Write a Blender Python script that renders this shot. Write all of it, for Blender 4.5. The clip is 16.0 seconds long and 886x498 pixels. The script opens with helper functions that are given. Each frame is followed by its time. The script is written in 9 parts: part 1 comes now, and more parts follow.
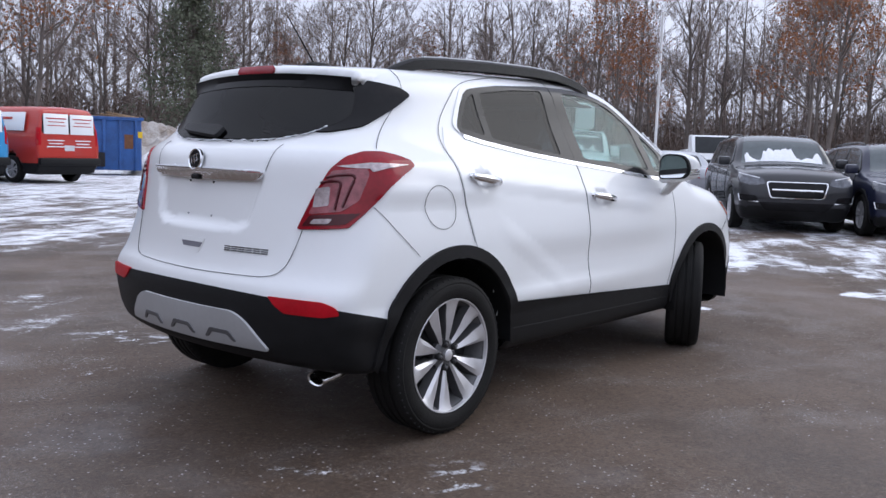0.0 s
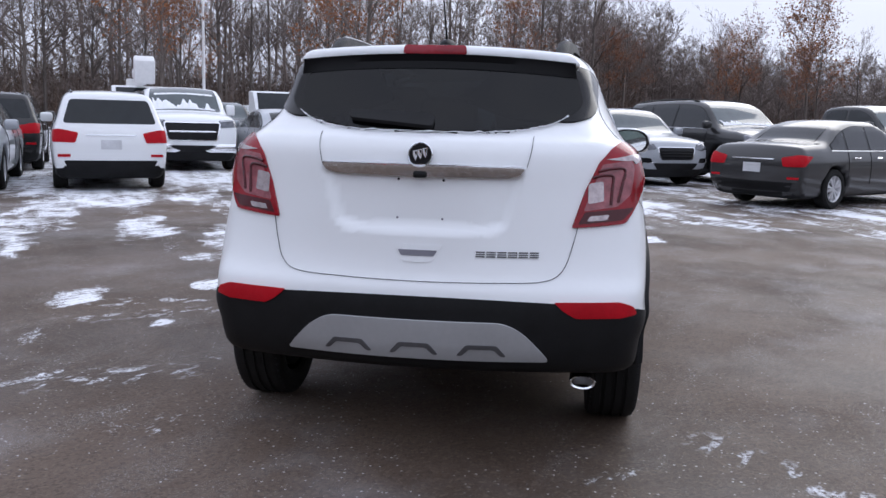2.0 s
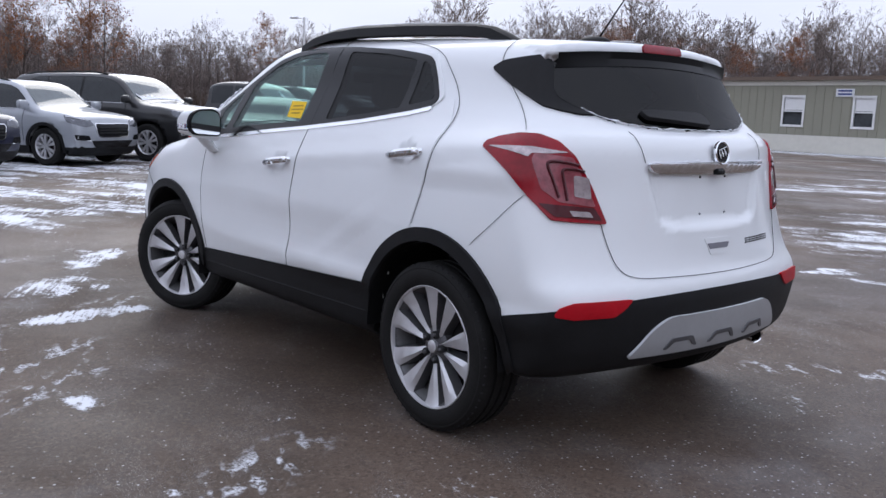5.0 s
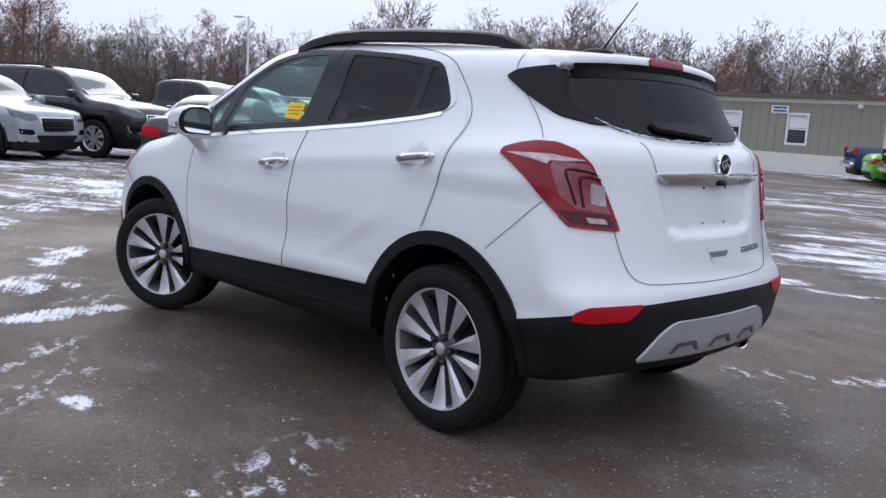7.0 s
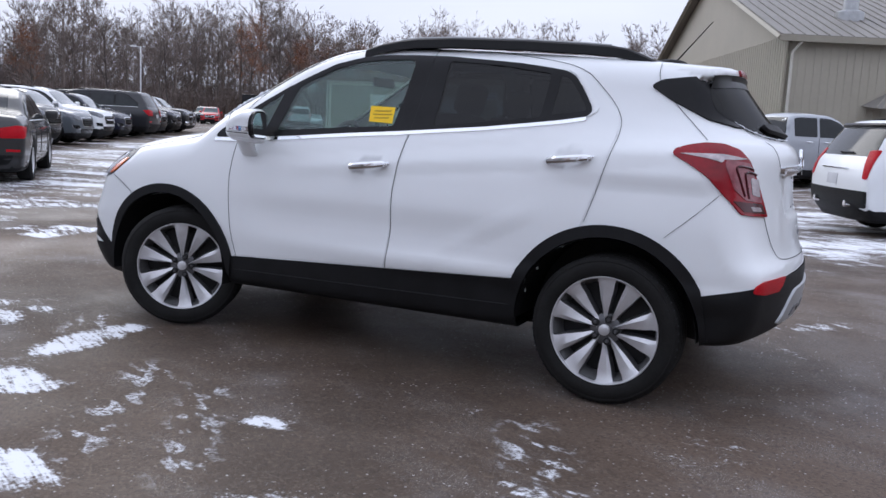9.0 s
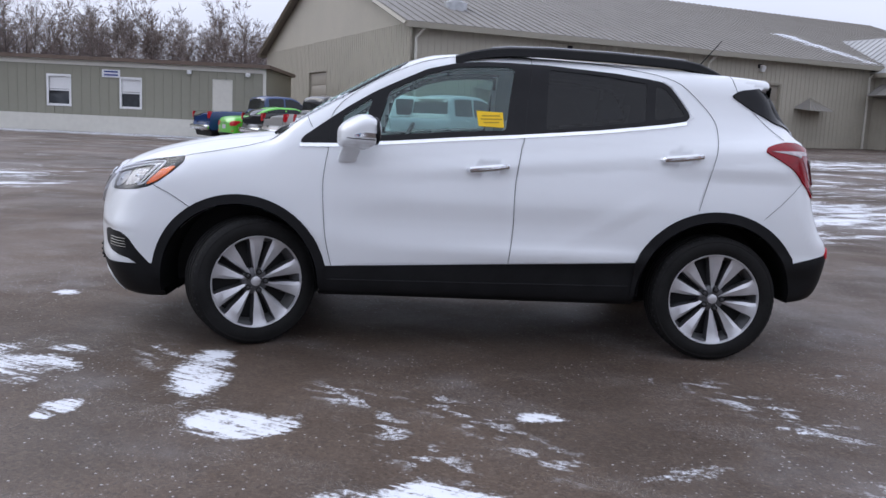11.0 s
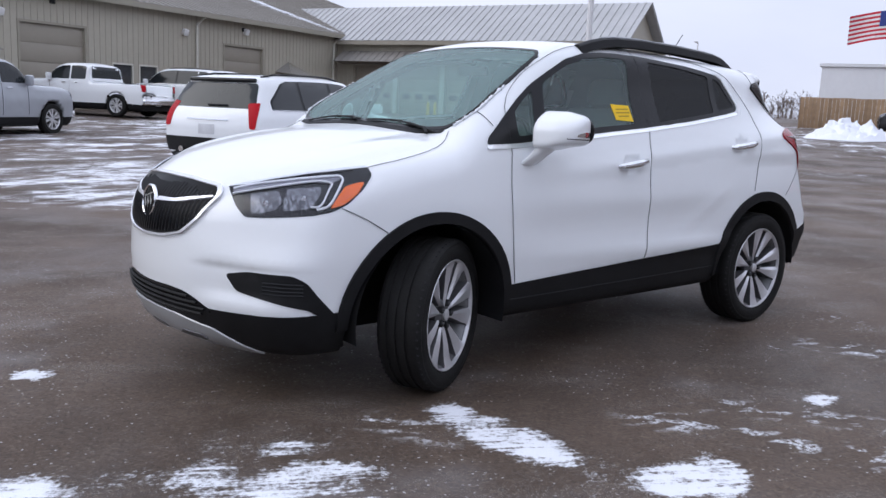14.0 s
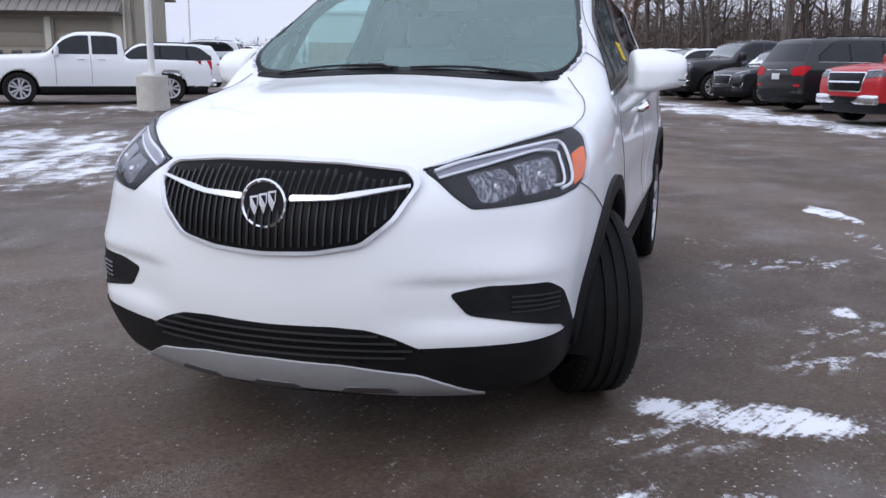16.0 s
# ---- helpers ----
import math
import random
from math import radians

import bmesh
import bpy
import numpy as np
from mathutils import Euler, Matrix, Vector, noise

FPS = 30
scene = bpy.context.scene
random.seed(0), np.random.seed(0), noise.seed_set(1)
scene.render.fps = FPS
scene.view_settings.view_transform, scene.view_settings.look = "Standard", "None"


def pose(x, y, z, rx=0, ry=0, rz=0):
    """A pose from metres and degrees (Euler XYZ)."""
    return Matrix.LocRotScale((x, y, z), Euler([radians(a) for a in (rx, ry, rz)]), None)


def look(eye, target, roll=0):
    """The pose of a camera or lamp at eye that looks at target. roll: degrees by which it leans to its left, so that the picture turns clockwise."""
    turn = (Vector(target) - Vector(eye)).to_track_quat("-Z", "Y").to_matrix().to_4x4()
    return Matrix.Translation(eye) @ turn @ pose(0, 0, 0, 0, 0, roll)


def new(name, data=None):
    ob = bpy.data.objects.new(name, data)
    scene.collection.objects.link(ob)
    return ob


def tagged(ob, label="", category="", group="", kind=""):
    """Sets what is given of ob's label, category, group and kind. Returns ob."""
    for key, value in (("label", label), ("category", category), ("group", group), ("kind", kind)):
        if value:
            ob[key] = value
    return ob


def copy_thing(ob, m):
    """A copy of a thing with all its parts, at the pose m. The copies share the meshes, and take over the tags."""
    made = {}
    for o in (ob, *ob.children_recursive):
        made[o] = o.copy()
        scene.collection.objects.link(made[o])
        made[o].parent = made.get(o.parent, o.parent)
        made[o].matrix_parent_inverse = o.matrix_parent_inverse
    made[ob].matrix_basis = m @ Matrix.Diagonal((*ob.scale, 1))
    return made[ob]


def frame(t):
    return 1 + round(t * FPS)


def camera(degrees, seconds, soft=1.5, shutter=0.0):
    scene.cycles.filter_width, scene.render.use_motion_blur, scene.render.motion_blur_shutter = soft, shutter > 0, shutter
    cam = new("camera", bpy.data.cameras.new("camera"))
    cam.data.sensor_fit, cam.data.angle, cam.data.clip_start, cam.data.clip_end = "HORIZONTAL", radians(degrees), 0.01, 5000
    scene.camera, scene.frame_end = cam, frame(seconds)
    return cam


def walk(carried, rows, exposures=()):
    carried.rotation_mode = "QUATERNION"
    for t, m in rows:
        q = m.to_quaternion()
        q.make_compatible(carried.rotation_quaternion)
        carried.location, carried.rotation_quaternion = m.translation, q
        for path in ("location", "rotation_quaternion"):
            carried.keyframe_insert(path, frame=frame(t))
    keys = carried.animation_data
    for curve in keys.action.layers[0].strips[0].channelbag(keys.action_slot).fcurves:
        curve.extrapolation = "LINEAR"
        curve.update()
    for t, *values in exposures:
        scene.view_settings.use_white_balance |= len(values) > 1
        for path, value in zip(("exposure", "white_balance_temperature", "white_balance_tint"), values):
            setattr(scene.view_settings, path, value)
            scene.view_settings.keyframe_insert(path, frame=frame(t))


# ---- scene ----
cam = camera(54.6, 16.0)
PATH = [
    (0, (-4.13, -3.193, 1.23), (-2.608, -1.916, 1.004), 1.9),
    (0.5, (-4.419, -2.622, 1.254), (-2.755, -1.539, 1.008), 2.1),
    (1, (-4.742, -1.961, 1.291), (-2.955, -1.11, 1.009), 1.5),
    (1.5, (-4.983, -1.229, 1.283), (-3.085, -0.665, 0.997), 1.5),
    (2, (-5.117, -0.508, 1.293), (-3.157, -0.248, 0.994), 1.5),
    (2.5, (-5.099, 0.235, 1.305), (-3.125, 0.162, 0.988), 1.3),
    (3, (-4.925, 1.006, 1.307), (-3.0, 0.582, 0.973), 0.9),
    (3.5, (-4.68, 1.688, 1.309), (-2.853, 0.957, 0.955), 0.9),
    (4, (-4.385, 2.29, 1.297), (-2.684, 1.303, 0.934), 1.0),
    (4.5, (-4.026, 2.783, 1.291), (-2.446, 1.604, 0.952), 1.0),
    (7, (-3.733, 3.251, 1.277), (-2.313, 1.874, 0.978), 3.6),
    (7.5, (-3.602, 3.398, 1.258), (-2.234, 1.969, 0.961), 4.5),
    (8, (-3.266, 3.786, 1.254), (-2.049, 2.227, 0.954), 4.4),
    (8.5, (-2.792, 4.234, 1.25), (-1.775, 2.538, 0.952), 4.2),
    (9, (-2.233, 4.665, 1.246), (-1.391, 2.875, 0.956), 3.0),
    (9.5, (-1.625, 5.042, 1.244), (-0.987, 3.167, 0.965), 2.3),
    (9.7, (-1.454, 5.145, 1.273), (-0.873, 3.253, 0.983), 1.7),
    (10.20, (-0.773, 5.397, 1.261), (-0.437, 3.448, 0.964), 2.1),
    (10.75, (0.047, 5.484, 1.258), (0.096, 3.507, 0.960), 2.5),
    (11.30, (0.848, 5.433, 1.256), (0.610, 3.469, 0.961), 2.9),
    (11.8, (1.479, 5.319, 1.255), (0.994, 3.399, 0.969), 3.3),
    (12, (1.701, 5.263, 1.257), (1.14, 3.367, 0.959), 3.6),
    (12.5, (2.236, 5.05, 1.252), (1.497, 3.218, 0.939), 3.3),
    (13, (2.763, 4.733, 1.243), (1.837, 2.989, 0.927), 3.4),
    (13.5, (3.268, 4.264, 1.25), (2.175, 2.621, 0.924), 3.5),
    (14, (3.663, 3.725, 1.27), (2.406, 2.205, 0.941), 2.5),
    (14.5, (4.011, 3.162, 1.269), (2.577, 1.816, 0.907), 1.9),
    (15, (4.243, 2.511, 1.249), (2.636, 1.387, 0.857), 1.6),
    (15.5, (4.396, 1.85, 1.221), (2.642, 0.98, 0.815), 1.2),
    (16, (4.414, 1.193, 1.184), (2.544, 0.616, 0.772), 0.5),
]
walk(cam, [(t, look(eye, target, roll)) for t, eye, target, roll in PATH])

# ---- world and light ----
world = bpy.data.worlds.new("overcast")
scene.world = world
world.use_nodes = True
wn, wl = world.node_tree.nodes, world.node_tree.links
sky = wn.new("ShaderNodeTexSky")
sky.sky_type, sky.sun_disc = "NISHITA", False
SUN_EL, SUN_ROT = radians(32), radians(120)
sky.sun_elevation, sky.sun_rotation, sky.dust_density, sky.air_density = SUN_EL, SUN_ROT, 3.0, 1.0
grey = wn.new("ShaderNodeHueSaturation")
grey.inputs["Saturation"].default_value = 0.16
wl.new(sky.outputs[0], grey.inputs["Color"])
# a closed deck of cloud over the clear sky
coord = wn.new("ShaderNodeTexCoord")
squash = wn.new("ShaderNodeMapping")
squash.inputs["Scale"].default_value = (1.0, 1.0, 3.2)
wl.new(coord.outputs["Generated"], squash.inputs[0])
cloud = wn.new("ShaderNodeTexNoise")
cloud.inputs["Scale"].default_value, cloud.inputs["Detail"].default_value = 2.2, 5.0
wl.new(squash.outputs[0], cloud.inputs["Vector"])
ramp = wn.new("ShaderNodeValToRGB")
ramp.color_ramp.elements[0].position, ramp.color_ramp.elements[0].color = 0.30, (6.6, 7.15, 9.15, 1)
ramp.color_ramp.elements[1].position, ramp.color_ramp.elements[1].color = 0.72, (8.0, 8.5, 10.3, 1)
wl.new(cloud.outputs["Fac"], ramp.inputs[0])
deck = wn.new("ShaderNodeMixRGB")
deck.inputs[0].default_value = 0.965
wl.new(grey.outputs[0], deck.inputs[1])
wl.new(ramp.outputs[0], deck.inputs[2])
# an overcast sky is brighter overhead as behind the woods at the horizon
height = wn.new("ShaderNodeSeparateXYZ")
wl.new(coord.outputs["Generated"], height.inputs[0])
fall = wn.new("ShaderNodeMapRange")
fall.interpolation_type = "SMOOTHSTEP"
fall.inputs["From Min"].default_value, fall.inputs["From Max"].default_value = 0.0, 0.5
fall.inputs["To Min"].default_value, fall.inputs["To Max"].default_value = 0.41, 0.60
wl.new(height.outputs["Z"], fall.inputs[0])
dome = wn.new("ShaderNodeVectorMath")
dome.operation = "SCALE"
wl.new(deck.outputs[0], dome.inputs[0])
wl.new(fall.outputs[0], dome.inputs["Scale"])
back = wn["Background"]
back.inputs["Strength"].default_value = 0.15
wl.new(dome.outputs[0], back.inputs["Color"])

sun = new("sun", bpy.data.lights.new("sun", "SUN"))
sun.data.energy, sun.data.angle, sun.data.color = 0.5, radians(40), (1.0, 0.98, 0.95)
sun.matrix_world = look((0, 0, 30), (0 - 14, 8, 20))
EXPOSURE = 0.76
scene.view_settings.exposure = EXPOSURE


# ---- materials ----
def material(name, colour, rough=0.5, metal=0.0, vary=0.12, scale=6.0, bump=0.0, bump_scale=60.0, coat=0.0, second=None, emit=0.0, by_object=0.0):
    """A plain surface: a base colour broken up at two scales, with fine relief."""
    m = bpy.data.materials.new(name)
    m.use_nodes = True
    n, l = m.node_tree.nodes, m.node_tree.links
    b = n["Principled BSDF"]
    b.inputs["Metallic"].default_value, b.inputs["Coat Weight"].default_value, b.inputs["Coat Roughness"].default_value = metal, coat, 0.04
    pos = n.new("ShaderNodeTexCoord")
    big, small = n.new("ShaderNodeTexNoise"), n.new("ShaderNodeTexNoise")
    for t, s, d in ((big, scale, 4.0), (small, scale * 9, 3.0)):
        t.inputs["Scale"].default_value, t.inputs["Detail"].default_value = s, d
        l.new(pos.outputs["Object"], t.inputs["Vector"])
    both = n.new("ShaderNodeMath")
    both.operation, both.inputs[1].default_value = "MULTIPLY_ADD", 0.65
    l.new(big.outputs["Fac"], both.inputs[0])
    part_small = n.new("ShaderNodeMath")
    part_small.operation, part_small.inputs[1].default_value = "MULTIPLY", 0.35
    l.new(small.outputs["Fac"], part_small.inputs[0])
    l.new(part_small.outputs[0], both.inputs[2])
    mix = n.new("ShaderNodeMixRGB")
    c = Vector(colour)
    other = Vector(second) if second else c * (1 + vary)
    first = c if second else c * (1 - vary)
    mix.inputs[1].default_value, mix.inputs[2].default_value = (*first, 1), (*[min(v, 1) for v in other], 1)
    spread = n.new("ShaderNodeMapRange")
    spread.inputs["From Min"].default_value, spread.inputs["From Max"].default_value = 0.32, 0.68
    l.new(both.outputs[0], spread.inputs[0])
    l.new(spread.outputs[0], mix.inputs[0])
    out = mix.outputs[0]
    if by_object:
        info, hsv, rng = n.new("ShaderNodeObjectInfo"), n.new("ShaderNodeHueSaturation"), n.new("ShaderNodeMapRange")
        rng.inputs["To Min"].default_value, rng.inputs["To Max"].default_value = 1 - by_object, 1 + by_object
        l.new(info.outputs["Random"], rng.inputs[0])
        l.new(rng.outputs[0], hsv.inputs["Value"])
        l.new(out, hsv.inputs["Color"])
        out = hsv.outputs[0]
    l.new(out, b.inputs["Base Color"])
    rr = n.new("ShaderNodeMapRange")
    spread_r = 0.08 if not coat else 0.01
    rr.inputs["To Min"].default_value, rr.inputs["To Max"].default_value = max(rough - spread_r, 0.02), min(rough + spread_r, 1)
    l.new(both.outputs[0], rr.inputs[0])
    l.new(rr.outputs[0], b.inputs["Roughness"])
    if bump:
        fine, bp = n.new("ShaderNodeTexNoise"), n.new("ShaderNodeBump")
        fine.inputs["Scale"].default_value, fine.inputs["Detail"].default_value = bump_scale, 3.0
        l.new(pos.outputs["Object"], fine.inputs["Vector"])
        bp.inputs["Strength"].default_value, bp.inputs["Distance"].default_value = bump, 0.01
        l.new(fine.outputs["Fac"], bp.inputs["Height"])
        l.new(bp.outputs[0], b.inputs["Normal"])
    if emit:
        l.new(out, b.inputs["Emission Color"])
        b.inputs["Emission Strength"].default_value = emit
    return m


def glass(name, tint, gloss=1.0, film=0.0):
    """Thin tinted glass: it lets tinted light through and mirrors by Fresnel. film paints in a pale sky sheen."""
    m = bpy.data.materials.new(name)
    m.use_nodes = True
    n, l = m.node_tree.nodes, m.node_tree.links
    n.remove(n["Principled BSDF"])
    clear, shine, mix, lw = n.new("ShaderNodeBsdfTransparent"), n.new("ShaderNodeBsdfGlossy"), n.new("ShaderNodeMixShader"), n.new("ShaderNodeLayerWeight")
    clear.inputs[0].default_value = (*tint, 1)
    shine.inputs["Roughness"].default_value, lw.inputs["Blend"].default_value = 0.02, 0.5
    bend, lift = n.new("ShaderNodeMath"), n.new("ShaderNodeMath")
    bend.operation, bend.inputs[1].default_value = "POWER", 6.0
    lift.operation, lift.inputs[1].default_value, lift.inputs[2].default_value = "MULTIPLY_ADD", 0.30, 0.034 * gloss
    l.new(lw.outputs["Facing"], bend.inputs[0])
    l.new(bend.outputs[0], lift.inputs[0])
    l.new(lift.outputs[0], mix.inputs[0])
    # pale teal diffuse layer that stands in for reflected sky
    sky_film, film_mix = n.new("ShaderNodeBsdfDiffuse"), n.new("ShaderNodeMixShader")
    sky_film.inputs[0].default_value, film_mix.inputs[0].default_value = (0.44, 0.66, 0.64, 1), film
    l.new(clear.outputs[0], film_mix.inputs[1])
    l.new(sky_film.outputs[0], film_mix.inputs[2])
    l.new(film_mix.outputs[0], mix.inputs[1])
    l.new(shine.outputs[0], mix.inputs[2])
    l.new(mix.outputs[0], n["Material Output"].inputs[0])
    return m


M = {}
M["paint_white"] = material("pearl white car paint", (0.79, 0.81, 0.82), 0.42, vary=0.006, scale=1.2, coat=0.7)
M["plastic"] = material("black textured plastic", (0.009, 0.0092, 0.010), 0.55, vary=0.3, scale=8, bump=0.1, bump_scale=400)
M["gloss_black"] = material("gloss black trim", (0.012, 0.012, 0.013), 0.14, vary=0.2)
M["gap"] = material("dark seam", (0.02, 0.02, 0.022), 0.7)
M["rubber"] = material("tyre rubber", (0.012, 0.0118, 0.0115), 0.72, vary=0.35, scale=9, bump=0.2, bump_scale=150)
# blacker than plastic: the shade of a deep recess is in the colour
M["grille_black"] = material("black plastic with recess shade", (0.004, 0.004, 0.0045), 0.35, vary=0.2)
M["bright_trim"] = material("bright satin chrome", (0.74, 0.75, 0.78), 0.2, 0.55, vary=0.04)
M["tail_clear"] = material("smoked tail lamp lens", (0.42, 0.36, 0.37), 0.15, 0.5, vary=0.4, scale=40, coat=0.3)
M["chrome"] = material("chrome", (0.82, 0.83, 0.85), 0.08, 1.0, vary=0.05)
M["alloy"] = material("machined alloy", (0.60, 0.60, 0.615), 0.36, 0.55, vary=0.07, scale=20)
M["barrel"] = material("grey rim barrel", (0.20, 0.20, 0.205), 0.45, 0.5, vary=0.2)
# near-black that stands in for shade behind spokes and in nut seats
M["rim_shade"] = material("painted wheel recess shade", (0.012, 0.012, 0.013), 0.7, vary=0.3)
M["alloy_dark"] = material("dark grey painted alloy", (0.10, 0.10, 0.105), 0.4, 0.4, vary=0.15)
M["steel"] = material("brake steel", (0.30, 0.29, 0.28), 0.4, 1.0, vary=0.2)
M["skid"] = material("satin silver plastic", (0.40, 0.41, 0.42), 0.38, 0.35, vary=0.06)
M["trim"] = material("dark cabin trim", (0.05, 0.05, 0.052), 0.75, vary=0.2, bump=0.1)
M["seat"] = material("grey seat cloth", (0.20, 0.20, 0.205), 0.9, vary=0.15, bump=0.2, bump_scale=300)
M["headliner"] = material("pale headliner", (0.40, 0.43, 0.43), 0.9, vary=0.05)
M["glass"] = glass("pale green window glass", (0.60, 0.80, 0.765), 1.6, 0.06)
# the strong film puts the sky's reflection into the windscreen colour
M["screen_glass"] = glass("green windscreen glass with painted sky sheen", (0.62, 0.79, 0.76), 1.7, 0.26)
M["privacy"] = glass("dark privacy glass", (0.045, 0.05, 0.058), 1.0, 0.0)
M["lamp_cover"] = glass("clear lamp cover", (0.93, 0.94, 0.96), 0.9)
M["lamp_red"] = material("red lamp plastic", (0.25, 0.004, 0.012), 0.12, vary=0.25, coat=0.2)
M["lamp_deep"] = material("smoked red lamp plastic", (0.060, 0.006, 0.010), 0.12, vary=0.25, coat=0.2)
M["reflector_red"] = material("red reflector", (0.42, 0.004, 0.012), 0.35, vary=0.15, coat=0.0, bump=0.3, bump_scale=500)
M["lamp_rose"] = material("rose tinted lamp lens", (0.26, 0.060, 0.075), 0.12, vary=0.35, scale=30, coat=0.3)
M["lamp_mid"] = material("dim red lamp plastic", (0.24, 0.018, 0.028), 0.15, vary=0.2, coat=0.15)
M["lamp_white"] = material("white light guide", (0.75, 0.76, 0.80), 0.2, vary=0.05, coat=1.0)
M["lamp_grey"] = material("grey lamp bezel", (0.20, 0.20, 0.235), 0.3, 0.1, vary=0.1, coat=0.6)
M["lamp_dark"] = material("black lamp bezel", (0.010, 0.0105, 0.013), 0.3, vary=0.2)
M["amber"] = material("amber lamp plastic", (0.78, 0.13, 0.012), 0.18, vary=0.15, coat=0.2)
M["mirror"] = material("mirror silver", (0.85, 0.87, 0.87), 0.02, 1.0, vary=0.0)
M["yellow"] = material("yellow paper", (0.85, 0.55, 0.02), 0.8, vary=0.04)
M["print"] = material("printed grey text", (0.45, 0.28, 0.02), 0.8)
M["snow"] = material("packed snow", (0.80, 0.82, 0.86), 0.75, vary=0.05, scale=14, bump=0.5, bump_scale=30)
M["car_window"] = material("dark car window", (0.012, 0.015, 0.017), 0.05, vary=0.2)
# paler than car_window: reflected sky is put into the base colour
M["car_screen"] = material("car windscreen with painted sky tone", (0.055, 0.072, 0.075), 0.05, vary=0.15, coat=0.6)
M["car_light"] = material("headlamp lens", (0.10, 0.105, 0.12), 0.15, 0.5, vary=0.5, scale=16, coat=0.6)
M["plate"] = material("number plate blank", (0.55, 0.56, 0.58), 0.5)

for k_, spec_ in (("plastic", 0.2), ("gloss_black", 0.16), ("rubber", 0.18), ("car_window", 0.35), ("gap", 0.2), ("trim", 0.3), ("lamp_dark", 0.25), ("grille_black", 0.1), ("lamp_red", 0.25), ("lamp_deep", 0.25), ("lamp_mid", 0.25), ("reflector_red", 0.15)):
    M[k_].node_tree.nodes["Principled BSDF"].inputs["Specular IOR Level"].default_value = spec_


def streaked(name, dark, light):
    """A fluted silver reflector: its glints are painted as upright streaks of bright and dark."""
    m = material(name, light, 0.2, 0.6)
    n, l = m.node_tree.nodes, m.node_tree.links
    pos, mp, tx, rp = n.new("ShaderNodeTexCoord"), n.new("ShaderNodeMapping"), n.new("ShaderNodeTexNoise"), n.new("ShaderNodeValToRGB")
    mp.inputs["Scale"].default_value = (120, 120, 9)
    tx.inputs["Scale"].default_value, tx.inputs["Detail"].default_value = 1.0, 3.0
    rp.color_ramp.elements[0].position, rp.color_ramp.elements[0].color = 0.46, (*dark, 1)
    rp.color_ramp.elements[1].position, rp.color_ramp.elements[1].color = 0.62, (*light, 1)
    l.new(pos.outputs["Object"], mp.inputs[0])
    l.new(mp.outputs[0], tx.inputs["Vector"])
    l.new(tx.outputs["Fac"], rp.inputs[0])
    l.new(rp.outputs[0], n["Principled BSDF"].inputs["Base Color"])
    return m


M["fluted"] = streaked("fluted silver reflector with painted glints", (0.07, 0.07, 0.08), (0.34, 0.35, 0.38))


def car_paint(name, colour, metal=0.35):
    m = material(name, colour, 0.45, metal if max(colour) > 0.2 else 0.0, vary=0.05, scale=4, coat=0.8)
    m.node_tree.nodes["Principled BSDF"].inputs["Specular IOR Level"].default_value = 0.25
    return m


PAINT = {
    "white": M["paint_white"],
    "dark grey": car_paint("dark grey metallic paint", (0.016, 0.017, 0.021)),
    "navy": car_paint("navy metallic paint", (0.010, 0.013, 0.034)),
    "silver": car_paint("silver metallic paint", (0.38, 0.40, 0.43)),
    "black": car_paint("black paint", (0.009, 0.009, 0.010), 0.1),
    "grey": car_paint("grey metallic paint", (0.024, 0.024, 0.025)),
    "blue grey": car_paint("blue grey paint", (0.10, 0.115, 0.13)),
    "red": car_paint("red paint", (0.42, 0.012, 0.018), 0.1),
    "dark red": car_paint("dark red paint", (0.12, 0.010, 0.014), 0.2),
    "blue": car_paint("blue paint", (0.015, 0.045, 0.14), 0.2),
    "green": car_paint("lime green paint", (0.10, 0.50, 0.03), 0.0),
    "tan silver": car_paint("warm silver paint", (0.36, 0.345, 0.32)),
    "van blue": car_paint("bright blue van paint", (0.04, 0.27, 0.55), 0.0),
    "van red": car_paint("red van paint", (0.45, 0.035, 0.025), 0.0),
}


# ---- mesh helpers ----
def mesh_object(name, verts, faces, mat, parent=None, label="", sharp=35.0, normals=None):
    me = bpy.data.meshes.new(name)
    me.from_pydata([tuple(v) for v in np.asarray(verts, float).reshape(-1, 3).tolist()], [], [tuple(int(i) for i in f) for f in faces])
    me.materials.append(mat)
    me.polygons.foreach_set("use_smooth", [True] * len(me.polygons))
    if normals is not None:
        me.normals_split_custom_set_from_vertices([tuple(n) for n in np.asarray(normals).tolist()])
    elif sharp < 180:
        me.set_sharp_from_angle(angle=radians(sharp))
    ob = new(name, me)
    ob.parent = parent
    return tagged(ob, label)


def part(name, bm, mat, parent=None, label="", sharp=35.0):
    bmesh.ops.recalc_face_normals(bm, faces=bm.faces)
    me = bpy.data.meshes.new(name)
    bm.to_mesh(me)
    bm.free()
    me.materials.append(mat)
    me.polygons.foreach_set("use_smooth", [True] * len(me.polygons))
    me.set_sharp_from_angle(angle=radians(sharp))
    ob = new(name, me)
    ob.parent = parent
    return tagged(ob, label)


def empty(name, label, category, group="", kind=""):
    return tagged(new(name), label, category, group, kind)


def block(bm, size, m=Matrix(), bevel=0.0):
    """A box of that size about m, with bevelled edges."""
    made = bmesh.ops.create_cube(bm, size=1.0, matrix=m @ Matrix.Diagonal((*size, 1)))
    if bevel:
        edges = {e for v in made["verts"] for e in v.link_edges}
        bmesh.ops.bevel(bm, geom=list(edges), offset=bevel, segments=2, affect="EDGES", profile=0.5)
    return bm


def box_bm(size, m=Matrix(), bevel=0.0):
    return block(bmesh.new(), size, m, bevel)


